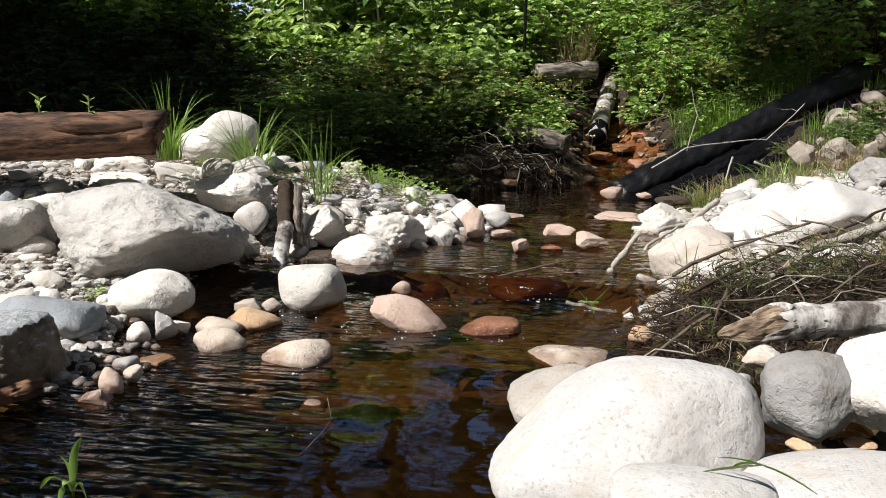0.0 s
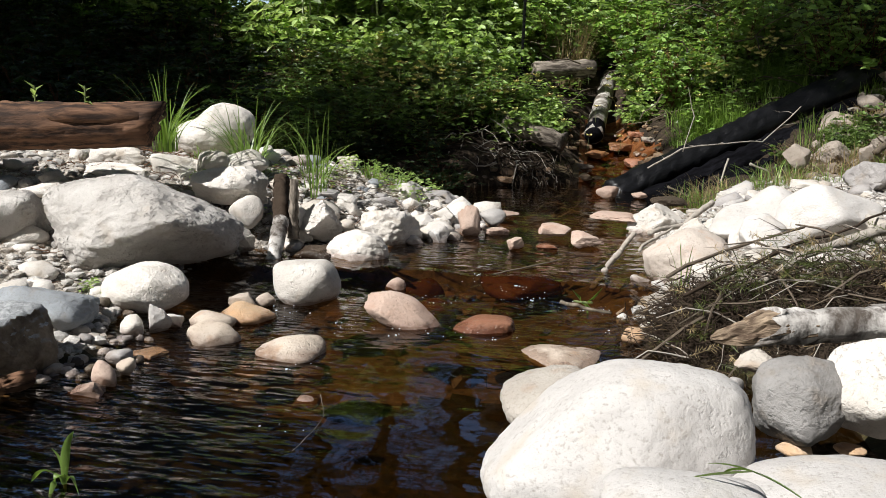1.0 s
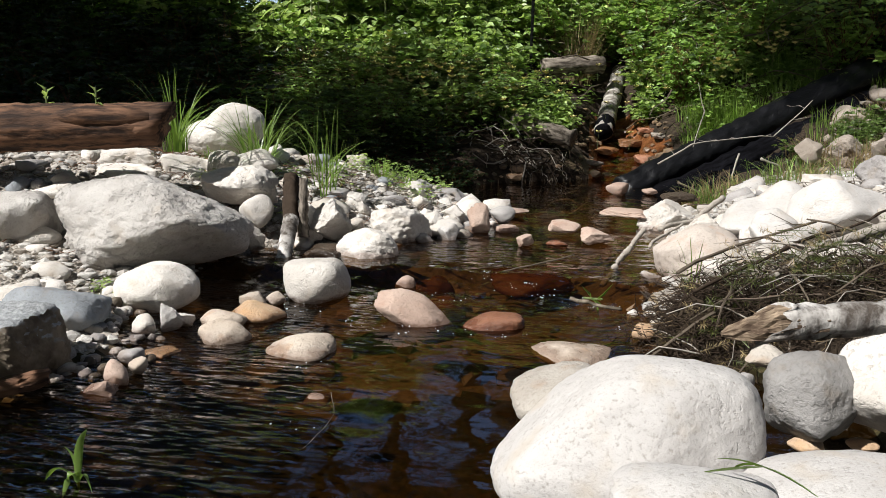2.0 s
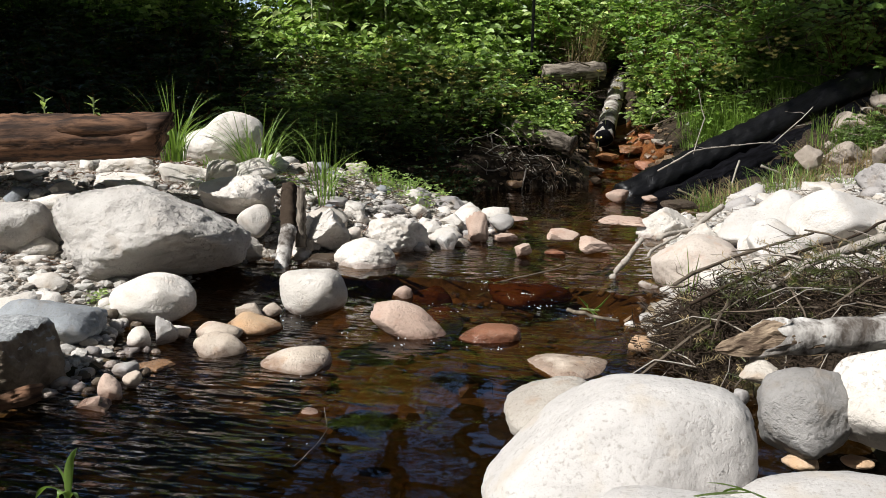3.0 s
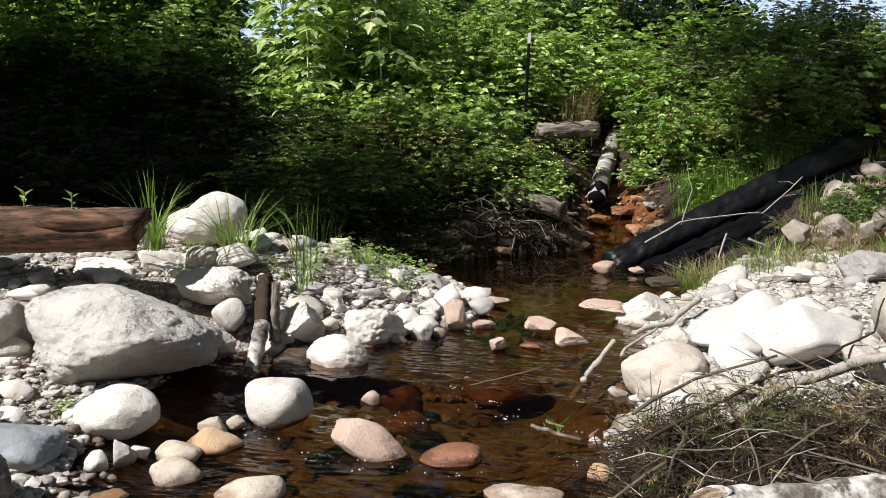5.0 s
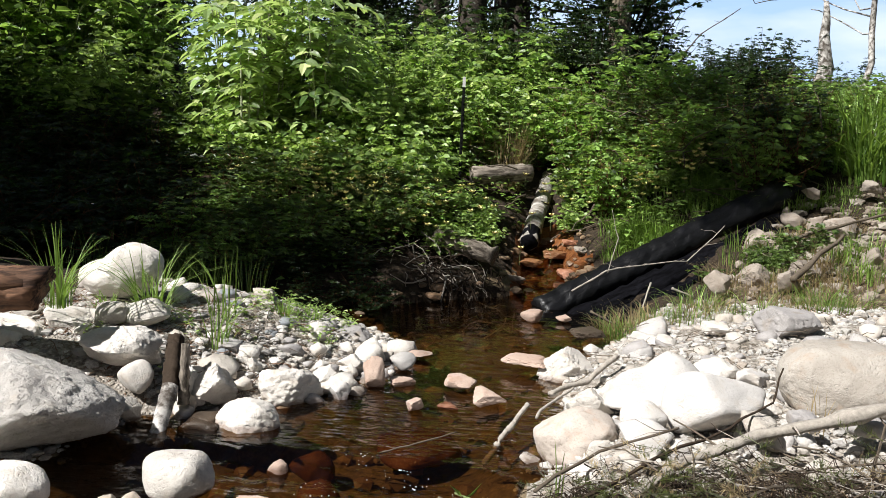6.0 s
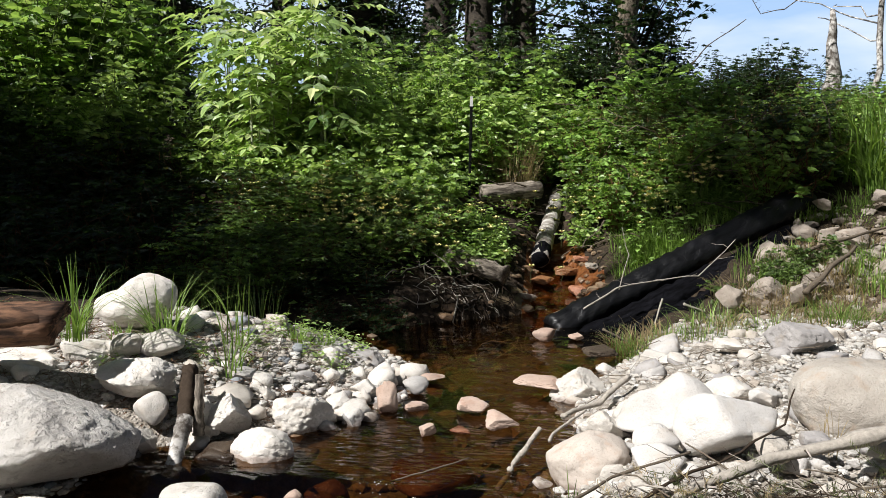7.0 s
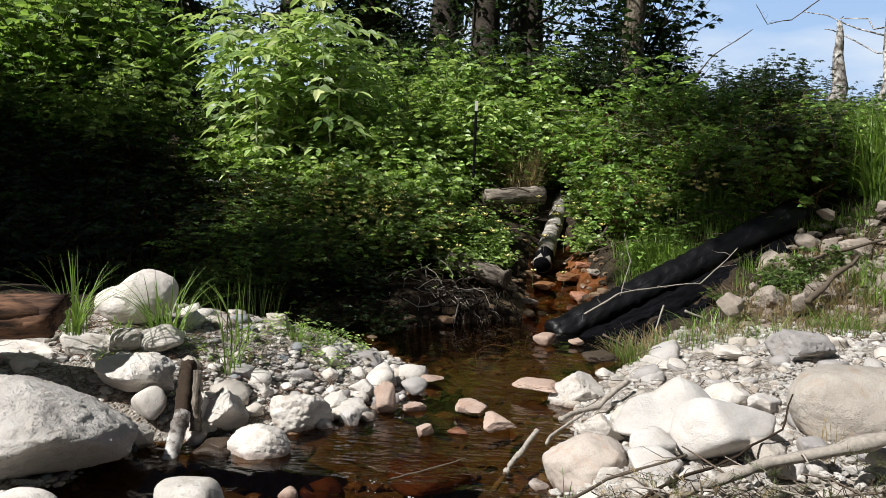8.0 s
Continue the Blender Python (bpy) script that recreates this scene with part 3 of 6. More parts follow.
rock("boulder", (-0.7, 2.5, 0.062), (0.15, 0.16, 0.115), "block", MUDDY_SHADED, "flat-topped grey boulder, brown sides dark with mud and painted shade", 8,
     facets=((93, 6, 0.86), (150, 0, 0.95), (182, 0, 0.95), (12, 10, 0.86), (-20, 30, 0.9), (45, 0, 1.05), (0, 78, 0.85), (-60, 40, 0.95), (90, -60, 0.9), (0, -50, 0.92), (180, -50, 0.92), (180, 50, 0.95), (270, 0, 1.0)))
rock("rock", (-0.766, 4.100, 0.305), (0.186, 0.149, 0.097), "slab", PALE, "pale slab of rock resting on the bank", 10,
     facets=((96, 34, 0.62), (105, 0, 0.66), (178, 15, 0.95), (40, 10, 0.85), (0, 10, 0.95), (-70, 35, 0.62), (235, 40, 0.66), (30, 62, 0.85), (90, -50, 0.8), (0, -50, 0.9), (180, -50, 0.9), (270, 0, 0.8)))
rock("rock", (-0.628, 4.000, 0.208), (0.083, 0.075, 0.077), "round", PALE, "rounded pale stone tucked under a slab", 11, lean=0, turn=0)
rock("rock", (-1.152, 4.350, 0.331), (0.129, 0.116, 0.088), "round", PALE, "rounded pale stone on the gravel bar", 12, lean=0, turn=0)
rock("rock", (-0.986, 4.400, 0.369), (0.083, 0.075, 0.067), "round", PALE, "egg-shaped pale stone on the gravel bar", 13, lean=0, turn=0)
rock("rock", (-0.850, 4.500, 0.374), (0.134, 0.121, 0.069), "round", PALE, "smooth pale grey stone on the gravel bar", 14, lean=0, turn=0)
rock("rock", (-1.541, 4.400, 0.371), (0.202, 0.121, 0.059), "slab", PALE, "flat pale rock below the brown log", 15, lean=0, turn=0)
rock("rock", (-1.376, 4.200, 0.307), (0.190, 0.114, 0.057), "slab", PALE, "flat pale rock behind the large boulder", 16, lean=0, turn=0)
rock("rock", (-0.589, 3.850, 0.100), (0.044, 0.040, 0.062), "angular", PALE, "small wedge of pale rock by a boulder", 17, lean=0, turn=0)
rock("rock", (-0.331, 4.100, 0.163), (0.112, 0.101, 0.106), "angular", PALE, "three-cornered pale rock on the stream bank", 18, lean=0, turn=0)
rock("rock", (-0.410, 4.050, 0.156), (0.068, 0.034, 0.101), "slab", PALE, "thin upright slab of pale rock", 19, lean=0, turn=0)
rock("rock", (-0.038, 4.300, 0.114), (0.149, 0.134, 0.098), "pitted", PALE, "squat white rock with pits at the water edge", 20, lean=0, turn=0)
rock("rock", (-0.1, 3.95, 0.062), (0.14, 0.12, 0.102), "block", PALE, "low pale rock with a wet foot in the stream", 21,
     facets=((125, 10, 0.72), (70, 0, 0.8), (35, 0, 0.86), (180, 0, 0.95), (0, 0, 0.97), (100, 50, 0.72), (10, 50, 0.85), (170, 50, 0.88), (90, -50, 0.8), (0, -50, 0.9), (180, -50, 0.9), (270, 20, 1.0), (240, 0, 1.0), (300, 0, 1.0)))
rock("rock", (0.309, 4.598, 0.106), (0.068, 0.054, 0.095), "angular", PINK, "upright tan stone standing in the stream", 22, lean=8, turn=0)
rock("rock", (0.402, 4.926, 0.090), (0.072, 0.065, 0.050), "round", WHITE, "small white stone at the stream edge", 23, lean=0, turn=0)
rock("rock", (0.097, 4.500, 0.112), (0.078, 0.071, 0.048), "angular", PALE, "small pale rock on the gravel shore", 24, lean=0, turn=0)
rock("rock", (0.181, 4.400, 0.074), (0.062, 0.056, 0.056), "angular", WHITE, "small white angular rock at the water", 25, lean=0, turn=0)
rock("rock", (0.148, 4.750, 0.113), (0.073, 0.065, 0.048), "angular", PALE, "small pale rock on the gravel shore", 26, lean=0, turn=0)
rock("rock", (-0.255, 4.400, 0.168), (0.046, 0.042, 0.051), "angular", PALE, "small pale rock on the gravel shore", 27, lean=0, turn=0)
rock("rock", (0.019, 5.300, 0.119), (0.135, 0.122, 0.063), "slab", GREY, "flat grey rock at the end of the bar", 28, lean=0, turn=0)
rock("rock", (-0.561, 5.400, 0.296), (0.081, 0.073, 0.056), "angular", TAN, "pale tan wedge-shaped stone on the bar", 29, lean=0, turn=0)
rock("rock", (-0.415, 4.500, 0.223), (0.080, 0.072, 0.031), "slab", GREY, "flat grey stone on the bar", 30, lean=0, turn=0)
rock("rock", (-0.155, 4.700, 0.174), (0.063, 0.057, 0.036), "round", GREY, "small rounded grey stone on the bar", 31, lean=0, turn=0)
rock("rock", (0.057, 4.052, 0.006), (0.057, 0.052, 0.032), "slab", GREY, "small flat wet stone in the stream", 32, lean=0, turn=0)
rock("rock", (-0.637, 5.100, 0.293), (0.067, 0.060, 0.033), "round", BLUE, "small blue-grey stone beside a grass tuft", 33, lean=0, turn=0)
rock("rock", (-0.286, 3.950, 0.054), (0.069, 0.062, 0.025), "slab", MUD, "dark muddy stone under the bank", 34, lean=0, turn=0)
rock("rock", (-0.29, 3.9, 0.035), (0.1, 0.07, 0.045), "pitted", MUD, "crumbling dark mud and roots under the bank", 112)
rock("rock", (-0.421, 2.622, 0.017), (0.036, 0.032, 0.021), "round", GREY, "small grey stone at the pool edge", 35, lean=0, turn=0)
rock("rock", (0.747, 4.658, 0.094), (0.084, 0.076, 0.029), "slab", PINK, "flat reddish stone just above the water", 36, lean=0, turn=0)
rock("rock", (0.908, 4.465, 0.083), (0.082, 0.074, 0.041), "angular", PINK, "pinkish stone with a wet foot in the stream", 37, lean=0, turn=0)
rock("rock", (0.570, 4.289, 0.077), (0.042, 0.038, 0.034), "angular", PINK, "small knobbly reddish stone in the stream", 38, lean=0, turn=0)
rock("rock", (1.091, 6.332, 0.090), (0.081, 0.073, 0.050), "round", PINK, "small pinkish stone in the upper pool", 39, lean=0, turn=0)
rock("rock", (1.320, 6.388, 0.072), (0.059, 0.053, 0.028), "angular", PINK, "small wet stone in the upper pool", 40, lean=0, turn=0)
rock("rock", (0.539, 3.231, 0.001), (0.107, 0.097, 0.039), "round", RED, "wet red-brown stone washed by the stream", 41, lean=0, turn=0)
rock("rock", (0.144, 3.637, -0.004), (0.042, 0.037, 0.046), "round", PINK, "small orange-pink stone in the riffle", 42, lean=0, turn=0)
rock("rock", (0.006, 2.821, 0.005), (0.100, 0.090, 0.044), "round", CREAM, "cream-coloured rounded stone in the pool", 43, lean=0, turn=0)
rock("rock", (-0.258, 2.869, -0.004), (0.08, 0.069, 0.06), "round", CREAM, "cream pointed stone at the pool edge", 44, lean=0, turn=0)
rock("rock", (-0.323, 2.995, 0.008), (0.078, 0.063, 0.036), "round", CREAM, "flat cream stone with rusty stains", 45, lean=0, turn=0)
rock("rock", (-0.262, 3.095, 0.008), (0.1, 0.071, 0.04), "round", ORANGE, "flat wet orange-stained stone", 46, lean=0, turn=0)
rock("rock", (-0.248, 3.258, 0.022), (0.035, 0.032, 0.027), "round", CREAM, "small cream stone at the shore", 47, lean=0, turn=0)
rock("rock", (-0.297, 3.193, 0.026), (0.047, 0.042, 0.033), "angular", CREAM, "small rough stone at the shore", 48, lean=0, turn=0)
rock("rock", (-0.516, 2.839, 0.028), (0.034, 0.031, 0.035), "round", PALE, "small round pale stone at the shore", 49, lean=0, turn=0)
rock("rock", (-0.462, 2.897, 0.038), (0.043, 0.039, 0.048), "angular", WHITE, "small angular white stone at the shore", 50, lean=20, turn=0)
rock("rock", (-0.441, 2.949, 0.021), (0.037, 0.033, 0.026), "angular", PALE, "small pale stone at the shore", 51, lean=0, turn=0)
rock("rock", (-0.37, 2.47, 0.022), (0.036, 0.03, 0.038), "round", PINK, "small pointed tan stone at the pool edge", 52, lean=0, turn=0)
rock("rock", (-0.388, 2.42, -0.002), (0.056, 0.042, 0.03), "block", PINK, "low reddish stone at the pool edge", 53, lean=0, turn=0)
rock("rock", (-0.386, 2.712, -0.002), (0.056, 0.051, 0.010), "slab", ORANGE, "flat rusty stone at the pool edge", 54, lean=0, turn=0)
rock("rock", (-0.356, 2.539, 0.020), (0.026, 0.023, 0.025), "round", CREAM, "small tan stone at the pool edge", 55, lean=0, turn=0)
rock("rock", (0.160, 2.507, -0.015), (0.038, 0.034, 0.019), "round", PINK, "tan stone barely breaking the pool surface", 56, lean=0, turn=0)
rock("rock", (1.006, 4.013, 0.011), (0.045, 0.040, 0.026), "round", PINK, "small wet stone in the stream", 57, lean=0, turn=0)
rock("rock", (1.025, 3.169, 0.025), (0.036, 0.033, 0.031), "round", ORANGE, "small orange stone under the twigs", 58, lean=0, turn=0)
rock("rock", (1.067, 5.070, 0.117), (0.137, 0.123, 0.022), "slab", PINK, "long flat reddish stone at the stream edge", 59, lean=0, turn=0)
rock("rock", (0.718, 4.381, 0.059), (0.054, 0.049, 0.012), "slab", RED, "flat dark red stone awash", 60, lean=0, turn=0)
rock("rock", (0.447, 4.656, 0.064), (0.067, 0.061, 0.018), "slab", PINK, "flat reddish stone at the stream edge", 61, lean=0, turn=0)
rock("rock", (0.463, 5.131, 0.085), (0.073, 0.066, 0.019), "angular", PINK, "small reddish stones at the stream edge", 62, lean=0, turn=0)
rock("rock", (0.216, 3.880, -0.077), (0.091, 0.082, 0.066), "round", RED, "submerged dark red boulder in the riffle", 63, lean=0, turn=0)
rock("rock", (0.617, 4.169, -0.082), (0.194, 0.175, 0.059), "round", RED, "broad submerged red-brown boulder at the riffle", 64, lean=0, turn=0)
rock("rock", (0.303, 3.660, -0.089), (0.085, 0.076, 0.055), "round", RED, "submerged dark red boulder below the riffle", 65, lean=0, turn=0)
rock("rock", (0.800, 2.965, -0.002), (0.123, 0.111, 0.022), "round", CREAM, "rounded tan stone at the pool edge", 66, lean=0, turn=0)
rock("boulder", (0.792, 2.500, 0.050), (0.139, 0.126, 0.075), "round", TAN, "smooth grey-beige boulder beside the big white one", 67, lean=0, turn=0)
rock("boulder", (0.897, 2.080, 0.145), (0.245, 0.190, 0.171), "washed", WHITE, "large smooth white boulder at the pool edge", 68,
     facets=((146, 0, 0.52), (106, 5, 0.8), (72, 0, 0.98), (8, 0, 0.95), (-15, 20, 0.95), (180, 20, 0.92), (210, 0, 1.0), (100, 48, 0.85), (40, 50, 0.85), (140, 55, 0.8), (250, 55, 0.95), (90, -45, 0.8), (0, -50, 0.85), (180, -50, 0.85), (270, 0, 1.0)))
rock("boulder", (0.968, 1.750, 0.230), (0.115, 0.103, 0.029), "round", WHITE, "white boulder in front of the large one", 69, lean=0, turn=0)
rock("boulder", (1.255, 1.950, 0.146), (0.221, 0.155, 0.074), "round", WHITE, "broad white boulder on the near bank", 70, lean=0, turn=0)
rock("boulder", (1.308, 2.400, 0.15), (0.102, 0.1, 0.102), "boulder", SLATE, "grey knobbly boulder below the broken log", 71,
     facets=((122, 18, 0.82), (62, 26, 0.76), (165, 48, 0.84), (22, 58, 0.72), (-42, 30, 0.8), (0, 0, 0.92), (186, 0, 0.92), (228, 24, 0.88), (100, 68, 0.86), (90, -45, 0.8), (0, -50, 0.88), (180, -50, 0.88), (270, 0, 1.0)))
rock("boulder", (1.477, 2.400, 0.197), (0.134, 0.121, 0.107), "washed", PALE, "pale angular boulder with a chipped corner", 72,
     facets=((140, 28, 0.66), (58, 20, 0.74), (2, 12, 0.9), (182, 10, 0.95), (-38, 48, 0.62), (228, 34, 0.9), (40, 62, 0.8), (90, -45, 0.8), (0, -50, 0.88), (180, -50, 0.88), (270, 0, 1.0)))
rock("rock", (1.227, 2.500, 0.195), (0.044, 0.039, 0.027), "angular", TAN, "tan splintered stone under the broken log", 73, lean=0, turn=0)
rock("rock", (1.292, 2.350, 0.060), (0.035, 0.031, 0.017), "round", ORANGE, "small orange stone in the shallow water", 74, lean=0, turn=0)
rock("rock", (1.419, 2.400, 0.050), (0.033, 0.030, 0.010), "round", ORANGE, "small orange stone in the shallow water", 75, lean=0, turn=0)
rock("rock", (1.183, 2.450, 0.154), (0.019, 0.017, 0.019), "round", GREY, "small grey stone between boulders", 76, lean=0, turn=0)
rock("boulder", (1.283, 3.892, 0.118), (0.169, 0.135, 0.148), "boulder", BUFF, "large tan boulder standing beside the riffle", 77,
     facets=((128, 0, 0.78), (70, 10, 0.95), (8, 0, 0.9), (-35, 15, 0.85), (200, 10, 0.86), (240, 20, 0.95), (110, 55, 0.85), (-20, 50, 0.8), (190, 55, 0.85), (90, -50, 0.85), (0, -55, 0.85), (180, -55, 0.85), (270, 0, 1.0)))
rock("boulder", (1.645, 4.250, 0.28), (0.235, 0.183, 0.13), "lobed", BLEACHED, "bright white boulder on the gravel bank", 78, lean=0, turn=0)
rock("boulder", (1.796, 3.850, 0.350), (0.198, 0.178, 0.129), "big", BLEACHED, "bright white boulder on the gravel bank", 79, lean=0, turn=0)
rock("rock", (1.522, 3.750, 0.307), (0.085, 0.076, 0.059), "washed", BLEACHED, "rounded white stone between boulders", 80, lean=0, turn=0)
rock("rock", (1.518, 3.600, 0.269), (0.103, 0.093, 0.064), "washed", BLEACHED, "rounded white stone between boulders", 81, lean=0, turn=0)
rock("rock", (1.355, 4.200, 0.187), (0.106, 0.096, 0.088), "angular", PALE, "pale rock behind the tan boulder", 82, lean=0, turn=0)
rock("rock", (1.285, 5.050, 0.102), (0.154, 0.138, 0.099), "angular", PALE, "pale reddish rock at the stream edge", 83, lean=0, turn=0)
rock("rock", (1.468, 3.450, 0.232), (0.072, 0.065, 0.058), "angular", PALE, "pale rough rock at the twig pile", 84, lean=0, turn=0)
rock("boulder", (2.388, 4.100, 0.388), (0.293, 0.205, 0.171), "washed", TAN, "large beige boulder on the gravel bank", 85,
     facets=((92, 0, 0.88), (140, 0, 0.98), (184, 0, 0.93), (40, 0, 0.98), (0, 0, 0.95), (215, 0, 1.0), (95, 50, 0.9), (90, 60, 0.95), (270, 60, 1.0), (90, -60, 0.95), (270, -50, 1.0), (0, 50, 0.93), (180, 50, 0.96), (0, -50, 0.95), (180, -50, 0.95), (270, 0, 1.0)))
rock("rock", (2.506, 5.300, 0.384), (0.173, 0.156, 0.084), "slab", GREY, "flat grey slab at the foot of the slope", 86, lean=0, turn=0)
rock("rock", (1.744, 5.300, 0.215), (0.113, 0.102, 0.043), "slab", PALE, "flat pale stone on the gravel bank", 87, lean=0, turn=0)
rock("rock", (2.131, 5.350, 0.306), (0.073, 0.065, 0.037), "slab", PALE, "flat pale stone on the gravel bank", 88, lean=0, turn=0)
rock("rock", (2.253, 3.600, 0.387), (0.073, 0.065, 0.037), "round", GREY, "rounded grey stone beside the beige boulder", 89, lean=0, turn=0)
rock("rock", (2.059, 3.650, 0.372), (0.055, 0.049, 0.033), "slab", GREY, "small flat grey stone beside the beige boulder", 90, lean=0, turn=0)
rock("rock", (1.895, 3.600, 0.353), (0.064, 0.058, 0.048), "slab", TAN, "flat tan stone beside the white boulder", 91, lean=0, turn=0)
rock("rock", (2.929, 7.400, 0.596), (0.147, 0.133, 0.115), "angular", BROWN, "brown angular boulder on the eroded slope", 92, lean=0, turn=0)
rock("rock", (3.200, 7.600, 0.785), (0.089, 0.080, 0.066), "round", BROWN, "rounded brown stone on the eroded slope", 93, lean=0, turn=0)
rock("rock", (3.516, 7.400, 0.746), (0.136, 0.122, 0.104), "angular", BROWN, "brown angular rock on the eroded slope", 94, lean=0, turn=0)
rock("rock", (3.365, 7.500, 0.753), (0.079, 0.071, 0.093), "angular", BROWN, "brown angular rock on the eroded slope", 95, lean=0, turn=0)
rock("rock", (3.368, 7.200, 0.610), (0.144, 0.129, 0.101), "angular", BROWN, "brown angular rock on the eroded slope", 96, lean=0, turn=0)
rock("rock", (3.103, 6.900, 0.468), (0.127, 0.114, 0.088), "angular", BROWN, "brown angular rock on the eroded slope", 97, lean=0, turn=0)
rock("rock", (3.006, 7.200, 0.531), (0.111, 0.100, 0.082), "angular", BROWN, "brown angular rock on the eroded slope", 98, lean=0, turn=0)
rock("rock", (2.727, 6.800, 0.400), (0.116, 0.104, 0.105), "angular", BROWN, "brown angular rock on the eroded slope", 99, lean=0, turn=0)
rock("rock", (2.381, 6.500, 0.402), (0.095, 0.085, 0.087), "angular", BROWN, "tan wedge-shaped rock in the grass", 100, lean=0, turn=0)
rock("rock", (2.905, 6.600, 0.412), (0.091, 0.082, 0.091), "angular", BROWN, "brown angular rock on the eroded slope", 101, lean=0, turn=0)
rock("rock", (3.920, 7.900, 1.084), (0.084, 0.076, 0.060), "angular", BROWN, "grey rock below the tall grass", 102, lean=0, turn=0)
rock("rock", (3.622, 7.000, 0.567), (0.096, 0.086, 0.096), "angular", BROWN, "brown angular rock on the eroded slope", 103, lean=0, turn=0)
rock("rock", (3.435, 7.900, 1.005), (0.073, 0.066, 0.054), "angular", BROWN, "brown angular rock on the eroded slope", 104, lean=0, turn=0)
rock("rock", (1.063, 7.900, 0.241), (0.11, 0.1, 0.036), "slab", RUSTY, "flat rusty stone in the inflow", 105, lean=0, turn=0)
rock("rock", (1.283, 8.100, 0.307), (0.12, 0.11, 0.036), "slab", RUSTY, "flat rusty stone in the inflow", 106, lean=0, turn=0)
rock("rock", (1.402, 7.700, 0.195), (0.113, 0.101, 0.040), "slab", RED, "flat rusty stone in the inflow", 107, lean=0, turn=0)
rock("rock", (1.515, 8.300, 0.372), (0.057, 0.051, 0.046), "angular", PINK, "small pinkish stone beside the inflow", 108, lean=0, turn=0)
rock("rock", (0.833, 7.600, 0.180), (0.112, 0.101, 0.074), "angular", MUD, "dark wet stone at the inflow", 109, lean=0, turn=0)
rock("rock", (0.509, 7.200, 0.138), (0.095, 0.085, 0.070), "angular", MUD, "dark stone below the bank", 110, lean=0, turn=0)
rock("rock", (1.455, 5.800, 0.122), (0.118, 0.106, 0.027), "slab", MUD, "dark flat stone in the upper pool", 111, lean=0, turn=0)

for i, (x, y, a, b) in enumerate(((1.42, 3.98, 0.07, 0.05), (1.5, 4.05, 0.05, 0.045), (1.9, 4.25, 0.11, 0.075), (2.02, 4.05, 0.09, 0.06), (1.62, 3.62, 0.05, 0.04), (1.36, 3.72, 0.05, 0.04), (1.7, 4.5, 0.1, 0.06),
                                  (1.95, 4.55, 0.12, 0.07), (2.1, 4.4, 0.08, 0.055), (1.48, 4.45, 0.08, 0.06), (1.42, 4.3, 0.06, 0.05), (1.66, 3.5, 0.045, 0.035))):
    rock("rock", (x, y, land(x, y) + 0.45 * b), (a, 0.85 * a, b), ("angular", "boulder", "block")[i % 3], (BLEACHED, PALE)[i % 2], "white stone wedged between the bright boulders", 170 + i, turn=47 * i)

# ---- loose cobbles and gravel ----
rng = np.random.default_rng(7)


def dry_bar(x, y):
    """Whether a place lies on the open gravel, clear of the water and the slope."""
    left, right = np.interp(y, SHORE_Y, LEFT_X), np.interp(y, SHORE_Y, RIGHT_X)
    s = y - np.interp(x, BANK_X, BANK_Y)
    return ((x < left + 0.05) & (y < np.where(x < -1.45, 4.75, 5.9)) | (x > right - 0.05)) & (s < 0.4)


def scatter_cobbles():
    shapes = []
    for i, mat in enumerate((PALE, PALE, GREY, WHITE, PALE, TAN, BLUE, PALE, TAN, GREY)):
        bm = rock_shape(400 + i, ("boulder", "angular", "angular", "slab")[i % 4], 2)
        shapes.append(bm_mesh("cobble", bm, mat))
    made = 0
    big = [bm_mesh("cobble", rock_shape(430 + i, ("angular", "slab")[i % 2], 3), (PALE, WHITE, PALE, GREY)[i % 4]) for i in range(6)]
    while made < 340:
        side = made % 5
        if side < 3:
            x, y = rng.uniform(-2.0, 0.4), rng.uniform(2.5, 5.6)
        else:
            x, y = rng.uniform(1.0, 3.2), rng.uniform(3.3, 5.9)
        if not dry_bar(x, y) or (0.9 < x < 1.3 and y < 3.8):
            continue
        near = abs(x - float(np.interp(y, SHORE_Y, LEFT_X if x < 0.6 else RIGHT_X))) < 0.45
        r = min(0.022 * rng.pareto(1.7) + 0.02, 0.1 if near else 0.06)
        lump = made >= 260 and x > 0.9
        if lump:
            r = rng.uniform(0.04, 0.09)
        ob = new("cobble", big[made % 6] if lump else shapes[made % len(shapes)])
        flat = rng.uniform(0.5, 0.85)
        m = pose(x, y, land(x, y) + r * flat * 0.45, rng.uniform(-20, 20), rng.uniform(-20, 20), rng.uniform(0, 360))
        ob.matrix_basis = m @ Matrix.Diagonal((r * rng.uniform(0.9, 1.4), r, r * flat, 1))
        tagged(ob, "small weathered cobble lying on the gravel bar", "cobble", "cobbles on the gravel bars")
        made += 1


scatter_cobbles()


def shore_pebbles():
    """Palm-sized and smaller stones heaped along the pool's edge."""
    r = np.random.default_rng(77)
    shapes = [bm_mesh("pebble", rock_shape(460 + i, ("round", "angular", "boulder")[i % 3], 2), m) for i, m in enumerate((PALE, GREY, DAMP, TAN, GREY, PALE, DAMP))]
    for i in range(80):
        y = r.uniform(2.45, 3.25)
        x = float(np.interp(y, SHORE_Y, LEFT_X)) + r.normal(-0.01, 0.06) + 0.06 * (y < 2.75)
        k = r.uniform(0.009, 0.022) * (1.0 if i % 5 else 1.4)
        ob = new("pebble", shapes[i % len(shapes)])
        ob.matrix_basis = pose(x, y, max(land(x, y), -0.012) + 0.45 * k, r.uniform(-25, 25), r.uniform(-25, 25), r.uniform(0, 360)) @ Matrix.Diagonal((1.25 * k, k, 0.8 * k, 1))
        tagged(ob, "small rounded pebble at the edge of the pool", "pebble", "pebbles along the pool")


